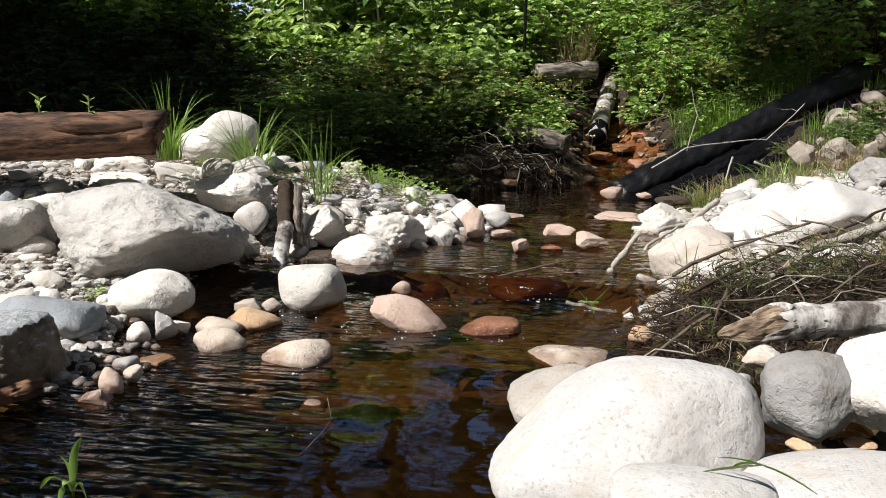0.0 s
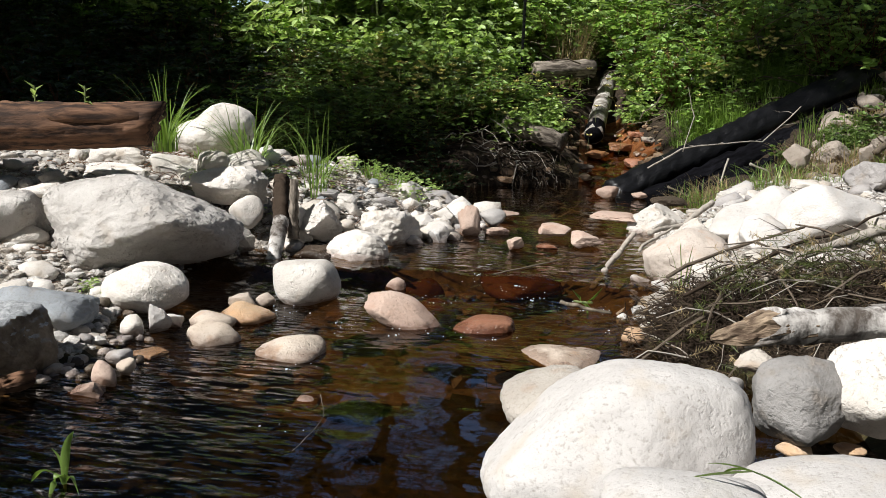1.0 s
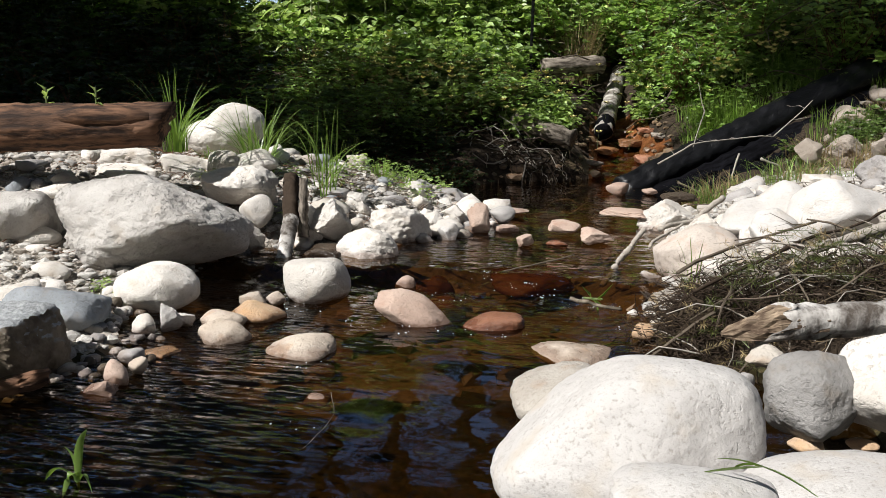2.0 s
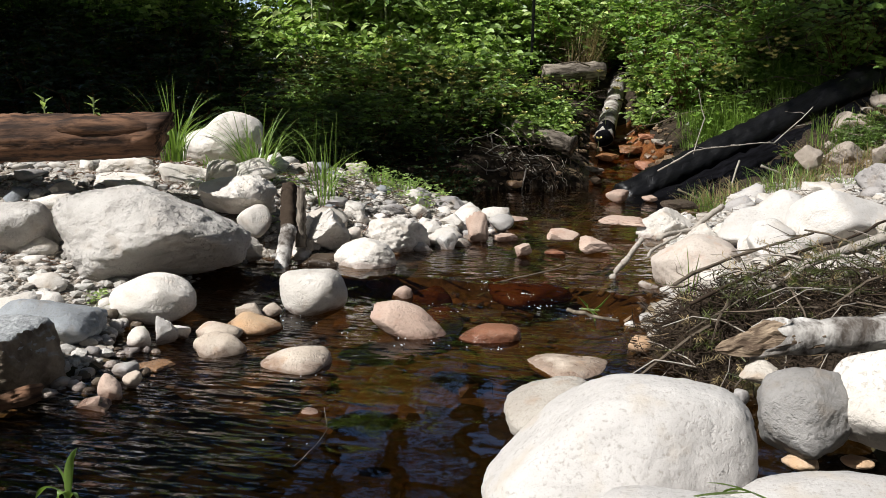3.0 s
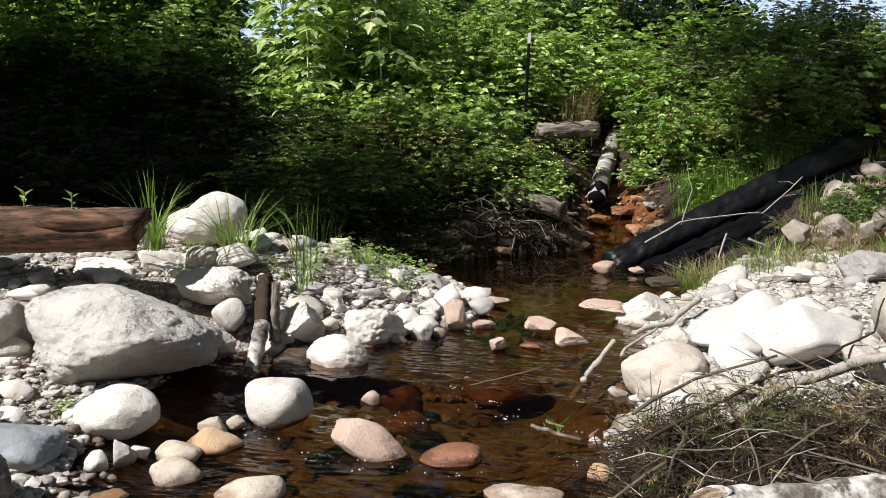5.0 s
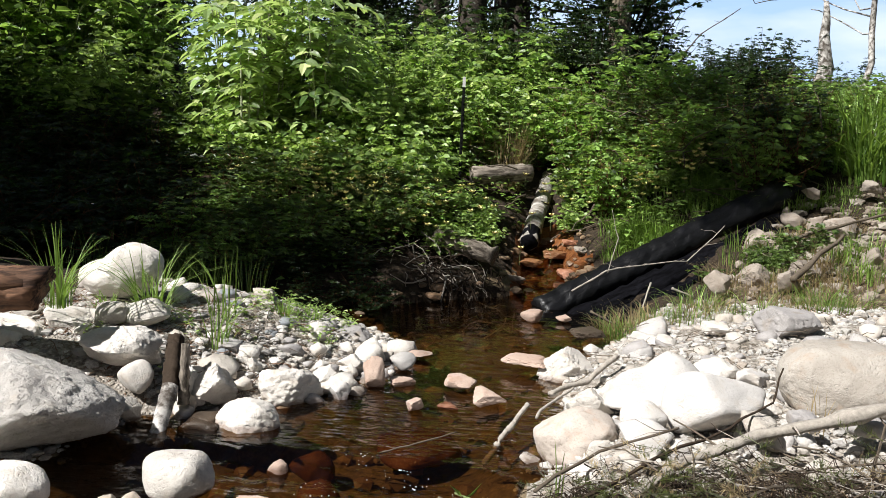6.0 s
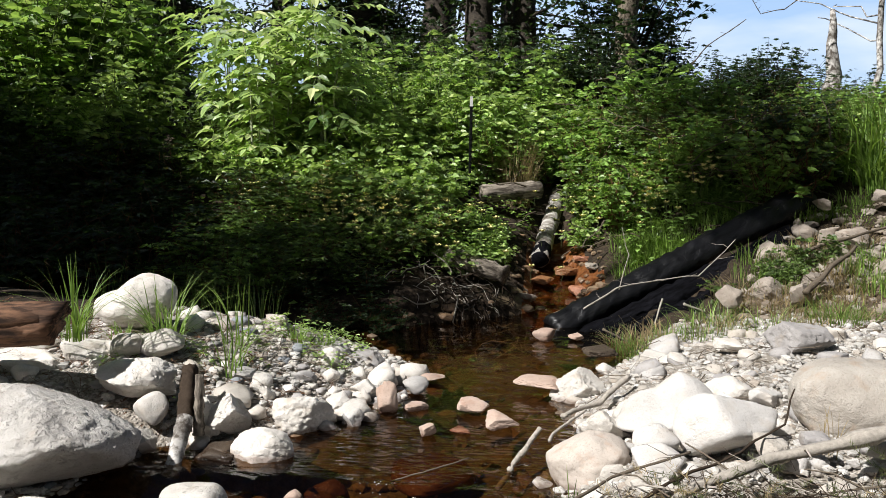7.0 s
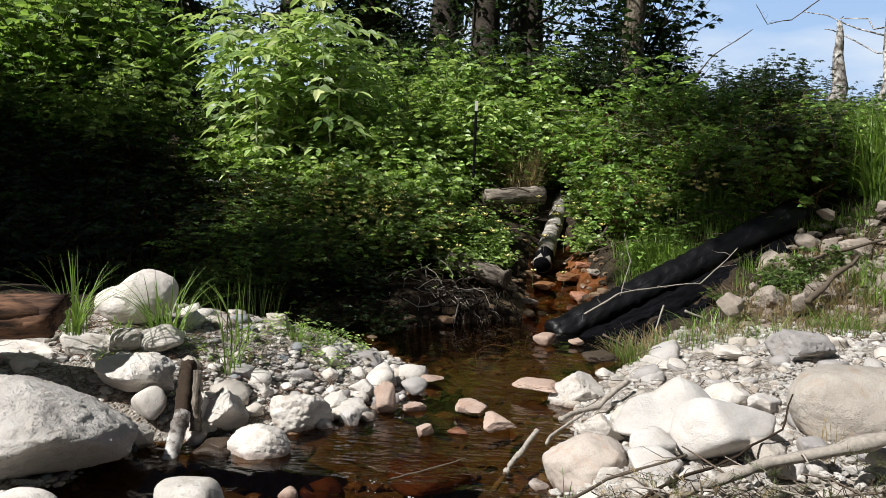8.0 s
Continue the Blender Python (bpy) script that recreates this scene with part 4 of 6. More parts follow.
shore_pebbles()


def bank_stones():
    """Pale broken stones wedged along the foot of the gravel bar."""
    r = np.random.default_rng(78)
    shapes = [bm_mesh("stone", rock_shape(480 + i, ("angular", "boulder", "slab")[i % 3], 3), m) for i, m in enumerate((PALE, WHITE, PALE, GREY, PALE, TAN))]
    for i in range(64):
        y = r.uniform(3.95, 5.35)
        x = float(np.interp(y, SHORE_Y, LEFT_X)) - abs(r.normal(0, 0.14)) + 0.02
        k = r.uniform(0.018, 0.05)
        ob = new("stone", shapes[i % len(shapes)])
        ob.matrix_basis = pose(x, y, land(x, y) + 0.5 * k, r.uniform(-30, 30), r.uniform(-30, 30), r.uniform(0, 360)) @ Matrix.Diagonal((1.2 * k, k, 0.75 * k, 1))
        tagged(ob, "small pale broken stone wedged in the stream bank", "stone", "stones along the bar")


bank_stones()


def gravel_mesh(name, label, mat, spots, low, high, seed):
    """Countless small stones, each a knocked-about lump of its own."""
    r = np.random.default_rng(seed)
    bm = bmesh.new()
    bmesh.ops.create_icosphere(bm, subdivisions=1, radius=1.0)
    bv = np.array([v.co[:] for v in bm.verts])
    bt = np.array([[v.index for v in f.verts] for f in bm.faces])
    bm.free()
    n = len(spots)
    size = r.uniform(low, high, n) * r.uniform(0.5, 1.0, n)
    dims = size[:, None] * np.stack([r.uniform(0.9, 1.5, n), r.uniform(0.8, 1.1, n), r.uniform(0.45, 0.8, n)], 1)
    lump = 1 + r.uniform(-0.22, 0.22, (n, len(bv), 1))
    a = r.uniform(0, 2 * np.pi, n)
    local = bv[None] * lump * dims[:, None]
    c, s = np.cos(a)[:, None], np.sin(a)[:, None]
    x, y = local[..., 0] * c - local[..., 1] * s, local[..., 0] * s + local[..., 1] * c
    v = np.stack([x, y, local[..., 2]], -1) + spots[:, None] + (0, 0, 1) * (dims[:, 2] * 0.35)[:, None, None]
    t = bt[None] + len(bv) * np.arange(n)[:, None, None]
    me = tri_mesh(name, v.reshape(-1, 3), t.reshape(-1, 3), mat, False)
    return tagged(new(name, me), label, "gravel", kind="stuff")


def stone_mix_material(name, stops, rough=0.85):
    n = Nodes(name)
    r = n.add("NewGeometry").outputs["Random Per Island"]
    p = n.add("NewGeometry").outputs["Position"]
    f = n.noise(p, 120.0, 4.0, 0.7)
    c = n.mix(n.ramp(f, [(0.4, grey(0.5)), (0.65, grey(0.0))]), n.ramp(r, stops), (0.15, 0.125, 0.1))
    b = n.add("BsdfPrincipled", Base_Color=c, Roughness=rough, Normal=n.bump(f, 0.5, 0.005))
    return n.finish(b.outputs[0])


PEBBLES = stone_mix_material("mixed_gravel", [(0.0, (0.28, 0.265, 0.25)), (0.3, (0.62, 0.6, 0.56)), (0.6, (0.49, 0.455, 0.41)), (0.8, (0.4, 0.33, 0.265)), (1.0, (0.7, 0.685, 0.65))])
FINE = stone_mix_material("fine_gravel", [(0.0, (0.3, 0.28, 0.26)), (0.4, (0.58, 0.57, 0.54)), (0.7, (0.42, 0.38, 0.33)), (1.0, (0.66, 0.65, 0.63))])
BED_STONES = stone_mix_material("rusty_pebbles", [(0.0, (0.16, 0.085, 0.04)), (0.4, (0.26, 0.155, 0.08)), (0.7, (0.1, 0.064, 0.036)), (1.0, (0.33, 0.22, 0.13))], 0.4)
BROKEN = stone_mix_material("brown_rubble", [(0.0, (0.18, 0.14, 0.105)), (0.5, (0.32, 0.265, 0.21)), (1.0, (0.4, 0.36, 0.31))])


def spread(count, x0, x1, y0, y1, accept, seed):
    r = np.random.default_rng(seed)
    x, y = r.uniform(x0, x1, count * 4), r.uniform(y0, y1, count * 4)
    ok = accept(x, y)
    x, y = x[ok][:count], y[ok][:count]
    return np.stack([x, y, ground_z(x, y)], 1)


gravel_mesh("gravel", "grey and tan gravel on the low bar", PEBBLES, spread(5200, -2.6, 0.5, 2.2, 5.9, dry_bar, 1), 0.008, 0.034, 2)
gravel_mesh("gravel", "bright grey gravel on the stony bank", PEBBLES, spread(4200, 0.9, 4.0, 3.2, 6.6, dry_bar, 3), 0.008, 0.034, 4)
gravel_mesh("gravel", "fine white gravel on the stony bank", FINE, spread(8000, 1.1, 4.0, 3.6, 6.4, dry_bar, 14), 0.005, 0.018, 15)
gravel_mesh("gravel", "fine grit and chips on the low bar", FINE, spread(6000, -2.2, 0.4, 2.6, 5.8, dry_bar, 16), 0.004, 0.014, 17)
gravel_mesh("streambed_stones", "rusty brown stones on the stream bed", BED_STONES,
            spread(260, -0.6, 1.8, 3.1, 7.2, lambda x, y: (x > np.interp(y, SHORE_Y, LEFT_X)) & (x < np.interp(y, SHORE_Y, RIGHT_X)), 5), 0.02, 0.07, 6)
gravel_mesh("inflow_stones", "wet rusty stones in the inflow", BED_STONES,
            spread(160, 0.8, 1.6, 7.1, 8.6, lambda x, y: x > 0, 7), 0.02, 0.06, 8)
gravel_mesh("rubble", "brown broken stones on the eroded slope", BROKEN,
            spread(500, 2.5, 4.4, 6.3, 8.1, lambda x, y: x > 2.2 + 0.5 * (y - 6.2), 9), 0.015, 0.07, 10)



def glint_flecks():
    """Small white flecks stand in for glints where the riffle breaks round the stones."""
    r = np.random.default_rng(12)
    spots = []
    for x, y, n in ((0.62, 3.62, 26), (0.86, 3.55, 22), (0.3, 3.5, 12), (0.42, 3.72, 14), (0.14, 3.1, 10), (0.3, 3.08, 14), (0.55, 3.12, 14), (-0.14, 3.24, 12), (1.0, 3.3, 10), (0.02, 2.72, 8), (0.2, 2.35, 5)):
        a = r.uniform(0, 2 * np.pi, n)
        spots.append(np.stack([x + r.uniform(0.02, 0.13, n) * np.cos(a), y + 0.05 * np.sin(a), np.zeros(n)], 1))
    spots = np.concatenate(spots)
    spots[:, 2] = water_level(spots[:, 1]) + 0.002
    gravel_mesh("glint_flecks", "small white flecks standing in for glints on the riffle", GLINT_WHITE, spots, 0.0015, 0.0045, 13)


# White bits that paint the sparkle of the riffle.
GLINT_WHITE = stone_mix_material("white_glint", [(0.0, (0.7, 0.72, 0.72)), (1.0, (0.9, 0.9, 0.9))], 0.2)
glint_flecks()

# ---- logs and branches ----
TWIG_PALE = plain("weathered_branch", (0.43, 0.385, 0.33), 0.85, 0.6, 60.0)
STRAW_TWIG = plain("dry_straw_twig", (0.2, 0.145, 0.085), 0.85, 0.6, 60.0)


def limb(start, end, r0, r1, name, mat, label, category="log", sides=14, steps=14, bend=0.02, rough=0.08, seed=1, kink=0.0, ridge=0.0, broken=0.0):
    """A log or stick along its own x axis, uneven all round."""
    r = np.random.default_rng(seed)
    a, b = Vector(start), Vector(end)
    length = (b - a).length
    s = np.linspace(0, 1, steps)
    wob = np.cumsum(r.normal(0, bend * length / steps, (steps, 2)), axis=0)
    wob -= s[:, None] * wob[-1]
    wob[:, 1] += kink * np.sin(np.pi * s)
    path = np.stack([s * length, wob[:, 0], wob[:, 1]], 1)
    girth = (r0 + (r1 - r0) * s) * (1 + rough * r.uniform(-1, 1, steps))
    if broken:
        path[-3:, 0] += np.array((-0.02, 0.0, 0.02)) * broken
    soup = Soup()
    add_tube(soup, path, girth, sides, rough, r)
    if ridge:
        grooves = 1 + ridge * r.uniform(-1, 1, sides)
        v = soup.v[0][:-2].reshape(steps, sides, 3)
        soup.v[0][:-2] = (path[:, None] + (v - path[:, None]) * grooves[None, :, None]).reshape(-1, 3)
    if broken:
        v = soup.v[0]
        near_end = smooth((v[:, 0] - length + 0.3) / 0.3)
        v[:, 0] += broken * near_end * (0.45 * v[:, 2] - 0.2 * np.maximum(v[:, 1], -0.03) + r.normal(0, 0.006, len(v)))
    ob = new(name, soup.mesh(name, mat, True))
    ob.matrix_basis = Matrix.Translation(a) @ (b - a).to_track_quat("X", "Z").to_matrix().to_4x4()
    return tagged(ob, label, category)


def branch(name, places, radii, mat, label, category="branch", sides=6, twigs=0, seed=1):
    """A crooked branch through a few places, with side twigs."""
    r = np.random.default_rng(seed)
    p = np.array(places, float)
    at = np.linspace(0, len(p) - 1, 9 * (len(p) - 1) + 1)
    path = np.stack([np.interp(at, np.arange(len(p)), p[:, i]) for i in range(3)], 1)
    kinks = np.linspace(0, len(p) - 1, 3 * len(p) - 2)
    bend = r.normal(0, 0.0015 + 0.3 * max(radii), (len(kinks), 3))
    bend[0] = bend[-1] = 0
    path += np.stack([np.interp(at, kinks, bend[:, i]) for i in range(3)], 1)
    soup = Soup()
    knots = 1 + 0.4 * (r.uniform(0, 1, len(path)) > 0.93) + r.uniform(-0.08, 0.08, len(path))
    add_tube(soup, path - path[0], np.linspace(radii[0], radii[-1], len(path)) * knots, sides, 0.14, r)
    ob = tagged(new(name, soup.mesh(name, mat, True)), label, category)
    ob.matrix_basis = Matrix.Translation(path[0])
    for k in range(twigs):
        i = r.integers(1, len(path) - 1)
        a = r.normal(0, 1, 3)
        a[2] = abs(a[2]) * 0.25
        length = r.uniform(0.06, 0.2)
        s = np.linspace(0, 1, 4)[:, None]
        t = Soup()
        add_tube(t, path[i] - path[0] + s * unit(a) * length + np.r_[np.zeros((1, 3)), r.normal(0, 0.008, (3, 3))], max(radii) * 0.28 * (1.1 - s[:, 0]), 4)
        under("twig", t.mesh("twig", mat), ob)
    return ob


def split_log():
    """The broken log: a barked body and a stripped, splintered end."""
    log = limb((1.25, 2.555, 0.262), (2.25, 2.85, 0.3), 0.042, 0.05, "broken_log", LOG_GREY, "broken grey log with a splintered tan end", sides=16, rough=0.12, seed=7, steps=24)
    r = np.random.default_rng(70)
    for v in log.data.vertices:
        if v.co.x < 0.03:
            v.co.x += r.uniform(-0.02, 0.05) - (0.03 if v.co.z < 0 else 0.0)
    s = Soup()
    x = np.linspace(0.12, -0.12, 13)
    line = np.stack([x, 0.004 * np.sin(40 * x), -0.14 * np.maximum(0.04 - x, 0) ** 1.0 * 1.0], 1)
    add_tube(s, line, np.interp(x, (-0.12, -0.105, -0.05, 0.03, 0.12), (0.006, 0.016, 0.029, 0.038, 0.036)), 18, 0.16, r)
    end = under("splintered_end", s.mesh("splintered_end", LOG_SPLIT), log, "stripped tan wood")
    for i in range(9):
        a = 2 * np.pi * i / 9 + r.normal(0, 0.25)
        y, z = 0.033 * math.cos(a), 0.033 * math.sin(a)
        reach = r.uniform(0.03, 0.07) + (0.05 if z < 0 else -0.01)
        s = Soup()
        add_tube(s, [(0.07, y, z), (0.0, y * 1.04, z * 1.04 - 0.003), (-0.7 * reach, y * 0.85, z * 0.85 - 0.01), (-reach, y * 0.7, z * 0.7 - 0.014)], (0.004, r.uniform(0.006, 0.011), 0.006, 0.0015), 5, 0.35, r)
        under("splinter", s.mesh("splinter", LOG_SPLIT), end)
    return log


brown_log = limb((-2.497, 3.820, 0.512), (-1.03, 3.92, 0.585), 0.118, 0.096, "log", LOG_BROWN, "weathered brown log lying on the gravel bar", sides=44, rough=0.02, seed=3, steps=60, ridge=0.035, broken=1.0)
lip = Soup()
add_tube(lip, [(0.95, -0.062, 0.042), (1.15, -0.072, 0.046), (1.32, -0.062, 0.04), (1.45, -0.05, 0.028), (1.475, -0.045, 0.022)], (0.02, 0.042, 0.048, 0.04, 0.012), 10, 0.12, np.random.default_rng(31))
under("bark_lip", lip.mesh("bark_lip", LOG_BROWN, True), brown_log, "flap of bark over the broken end")
limb((1.16, 6.86, 0.0), (3.35, 8.12, 1.03), 0.115, 0.135, "log", LOG_CHAR, "blackened wet log sloping down to the pool", sides=30, steps=60, seed=4, rough=0.06, ridge=0.09)
# Two black limbs added as the shade beneath the sloping log.
limb((1.4, 6.72, -0.08), (3.2, 7.8, 0.66), 0.13, 0.17, "log", LOG_BLACK, "black mass standing in for shade under the sloping log", sides=24, steps=40, seed=44, rough=0.07, ridge=0.12)
limb((1.5, 6.52, -0.1), (3.0, 7.42, 0.42), 0.11, 0.16, "log", LOG_BLACK, "black mass standing in for shade in the bank hollow", sides=24, steps=40, seed=45, rough=0.1, ridge=0.18)
birch = limb((1.03, 8.15, 0.4), (1.2, 9.5, 0.98), 0.088, 0.078, "birch_log", BIRCH, "pale birch log with dark bands and a dark foot", seed=5, rough=0.07, steps=30)
foot = Soup()
add_tube(foot, [(-0.03, 0, 0), (0.0, 0, 0), (0.1, 0.002, 0.0), (0.2, 0.002, 0.002)], (0.06, 0.086, 0.092, 0.086), 14, 0.08, np.random.default_rng(71))
under("foot", foot.mesh("foot", LOG_BLACK, True), birch, "dark lower end")
limb((0.42, 8.6, 0.98), (1.0, 8.85, 1.03), 0.09, 0.085, "log", LOG_DULL, "short cut log with dark bark lying across the bank", seed=6, sides=20, ridge=0.06)
split_log()
limb((-0.428, 3.76, 0.0), (-0.45, 3.95, 0.19), 0.036, 0.034, "stake", LOG_GREY, "pale stub of driftwood standing in the bank", "driftwood", seed=8, sides=10)
limb((-0.42, 4.03, 0.36), (-0.405, 3.98, 0.1), 0.02, 0.026, "stake", LOG_DULL, "strip of rotten brown wood standing in the bank", "driftwood", seed=29, sides=10, rough=0.15)
limb((-0.452, 3.95, 0.16), (-0.525, 4.15, 0.335), 0.036, 0.032, "stake", TWIG_DARK, "dark rotten stump end in the bank", "driftwood", seed=18, sides=16, steps=24, rough=0.1, ridge=0.22, broken=0.7)
limb((-0.8, 2.2, -0.01), (-0.5, 2.35, 0.045), 0.035, 0.022, "driftwood", LOG_BROWN, "piece of brown split driftwood at the pool edge", "driftwood", seed=19, sides=14, steps=24, rough=0.1, ridge=0.35, broken=0.8)
limb((0.25, 7.35, 0.5), (0.76, 7.2, 0.38), 0.075, 0.07, "log", LOG_DULL, "rotting log end sticking out of the bank", seed=28, sides=12, rough=0.15)
branch("stick", [(0.92, 3.93, -0.02), (0.985, 3.99, 0.065), (1.04, 4.04, 0.13), (1.09, 4.085, 0.2)], (0.014, 0.011), TWIG_PALE, "bare grey stick standing out of the stream", "stick", twigs=2, seed=9)
branch("stick", [(0.5, 3.79, 0.04), (0.62, 3.85, 0.065), (0.8, 3.95, 0.1)], (0.004, 0.003), TWIG, "thin bare stick lying over the riffle", "stick", seed=10)
branch("stick", [(0.79, 3.45, 0.045), (0.88, 3.42, 0.035), (0.97, 3.4, 0.03)], (0.008, 0.006), BARK_PALE, "pale peeled stick floating by the twigs", "stick", seed=11)
branch("branch", [(1.4, 3.17, 0.24), (1.56, 3.3, 0.31), (1.84, 3.42, 0.38), (2.35, 3.55, 0.5)], (0.012, 0.022), TWIG_PALE, "long pale bare branch over the brush", twigs=8, seed=12)
branch("branch", [(1.15, 3.05, 0.2), (1.5, 3.32, 0.32), (1.76, 3.5, 0.37), (1.94, 3.65, 0.43), (2.0, 3.75, 0.53)], (0.006, 0.003), TWIG_DARK, "dark crooked branch reaching over the white boulders", twigs=6, seed=13)
branch("branch", [(1.12, 3.2, 0.22), (1.34, 3.45, 0.27), (1.6, 3.5, 0.36)], (0.007, 0.004), TWIG, "thin twig crossing the pale rocks", twigs=5, seed=14)
branch("stick", [(1.19, 4.4, 0.15), (1.36, 4.58, 0.17), (1.52, 4.72, 0.27)], (0.011, 0.015), TWIG_PALE, "pale driftwood stick at the stream edge", "stick", seed=15)
branch("stick", [(1.13, 4.2, 0.1), (1.2, 4.36, 0.13), (1.3, 4.46, 0.17)], (0.008, 0.006), TWIG_PALE, "pale crooked stick at the stream edge", "stick", seed=25)
branch("branch", [(1.37, 6.45, 0.27), (1.62, 6.62, 0.41), (1.95, 6.82, 0.45), (2.27, 7.0, 0.47), (2.57, 7.2, 0.74)], (0.007, 0.003), TWIG_PALE, "pale bare branch lying across the dark log", twigs=7, seed=16)
branch("stick", [(1.64, 6.7, 0.38), (1.7, 6.72, 0.64), (1.64, 6.72, 0.85)], (0.005, 0.002), TWIG_PALE, "thin dry stalk standing before the dark log", "stick", seed=17)
branch("stick", [(1.86, 6.35, 0.2), (1.93, 6.5, 0.36)], (0.005, 0.008), TWIG_PALE, "short pale broken stick", "stick", seed=20)
branch("stick", [(2.08, 6.5, 0.33), (2.24, 6.52, 0.27)], (0.008, 0.006), TWIG_PALE, "short pale broken stick", "stick", seed=26)
branch("stick", [(1.5, 6.3, 0.16), (1.75, 6.2, 0.07)], (0.008, 0.006), TWIG, "thin stick drooping into the pool", "stick", seed=21)
branch("branch", [(2.9, 6.5, 0.45), (3.15, 6.75, 0.6), (3.4, 7.0, 0.74)], (0.025, 0.012), TWIG, "grey dead branch on the eroded slope", twigs=3, seed=22)
branch("branch", [(3.0, 7.1, 0.66), (3.4, 7.2, 0.78), (3.9, 7.35, 0.92)], (0.014, 0.01), TWIG, "grey dead branch on the eroded slope", twigs=3, seed=23)
branch("filament", [(0.224, 2.43, 0.045), (0.25, 2.38, 0.012), (0.246, 2.3, 0.01), (0.235, 2.2, 0.01)], (0.0011, 0.0007), BARK_PALE, "thin pale rootlet trailing in the pool", "root", seed=24)


def tangle(name, label, centre, size, count, thick, mat, seed, length=(0.08, 0.3), lift=0.35, crook=0.35):
    """A mat of crooked twigs or roots, too many to count."""
    r = np.random.default_rng(seed)
    s = Soup()
    for _ in range(count):
        x, y = centre[0] + r.normal(0, size[0]), centre[1] + r.normal(0, size[1])
        z = land(x, y) + abs(r.normal(0, size[2])) + 0.01
        a, step = r.uniform(0, 2 * np.pi), r.uniform(*length) / 4
        way = np.array((math.cos(a), math.sin(a), r.normal(0, lift)))
        path = [np.array((x, y, z))]
        for _ in range(4):
            way = unit(way + r.normal(0, crook, 3))
            path.append(path[-1] + way * step)
        path = np.array(path)
        floor_z = ground_z(path[:, 0], path[:, 1])
        path[:, 2] = np.clip(path[:, 2], floor_z + 0.005, floor_z + 0.02 + 2.6 * size[2])
        add_tube(s, path, thick * r.uniform(0.4, 1.2) * np.linspace(1, 0.5, 5), 4)
    return tagged(new(name, s.mesh(name, mat)), label, "brush", kind="stuff")


tangle("brush", "pale dead twigs heaped on the bank", (1.8, 3.1), (0.36, 0.15, 0.05), 110, 0.0024, TWIG_PALE, 50, (0.1, 0.4), lift=0.08, crook=0.16)
tangle("brush", "dark dead twigs heaped on the bank", (1.65, 3.05), (0.38, 0.16, 0.045), 2600, 0.0021, TWIG_DARK, 51, (0.04, 0.17), lift=0.35, crook=0.5)
tangle("brush", "brown dry twigs and straw in the brush", (1.7, 3.05), (0.38, 0.15, 0.035), 420, 0.0014, STRAW_TWIG, 69, (0.04, 0.14), lift=0.3, crook=0.45)
tangle("brush", "broken brown sticks in the brush", (1.85, 3.05), (0.35, 0.13, 0.045), 60, 0.0055, TWIG, 59, (0.2, 0.5), 0.04, crook=0.12)
clod = rock("root_clump", (1.2, 3.14, 0.075), (0.105, 0.11, 0.085), "pitted", SODDEN, "dark clump of mud and roots hanging over the stream", 150)
tagged(clod, category="root clump")
tangle("root_mat", "dark muddy root mat hanging over the stream", (1.19, 3.12), (0.07, 0.09, 0.05), 1500, 0.0024, TWIG_DARK, 52, (0.03, 0.1), 0.3)
tangle("root_mat", "pale roots hanging over the stream", (1.19, 3.13), (0.08, 0.1, 0.055), 70, 0.0016, STRAW_TWIG, 53, (0.04, 0.12), 0.3)
tangle("bank_roots", "dark roots washed bare on the far bank", (0.45, 7.05), (0.34, 0.17, 0.05), 120, 0.007, TWIG_DARK, 54, (0.15, 0.4))
tangle("bank_roots", "pale bare twigs on the far bank", (0.5, 6.93), (0.3, 0.15, 0.07), 80, 0.006, TWIG_PALE, 55, (0.12, 0.4))
tangle("litter", "dry twigs and stalks on the gravel bar", (-0.7, 4.7), (0.5, 0.35, 0.01), 160, 0.003, TWIG, 56, (0.08, 0.25), 0.1)
tangle("litter", "dead stalks lying on the green slope", (2.2, 9.2), (0.9, 0.6, 0.35), 130, 0.008, TWIG, 57, (0.3, 0.8), 0.3)
tangle("litter", "brown straw and leaf litter between the stones", (-1.0, 4.4), (0.5, 0.45, 0.01), 900, 0.0022, STEM_RED, 72, (0.03, 0.12), 0.1)
tangle("litter", "dry stalks over the stony bank", (2.2, 4.9), (0.5, 0.6, 0.02), 120, 0.003, TWIG, 58, (0.1, 0.3), 0.15)


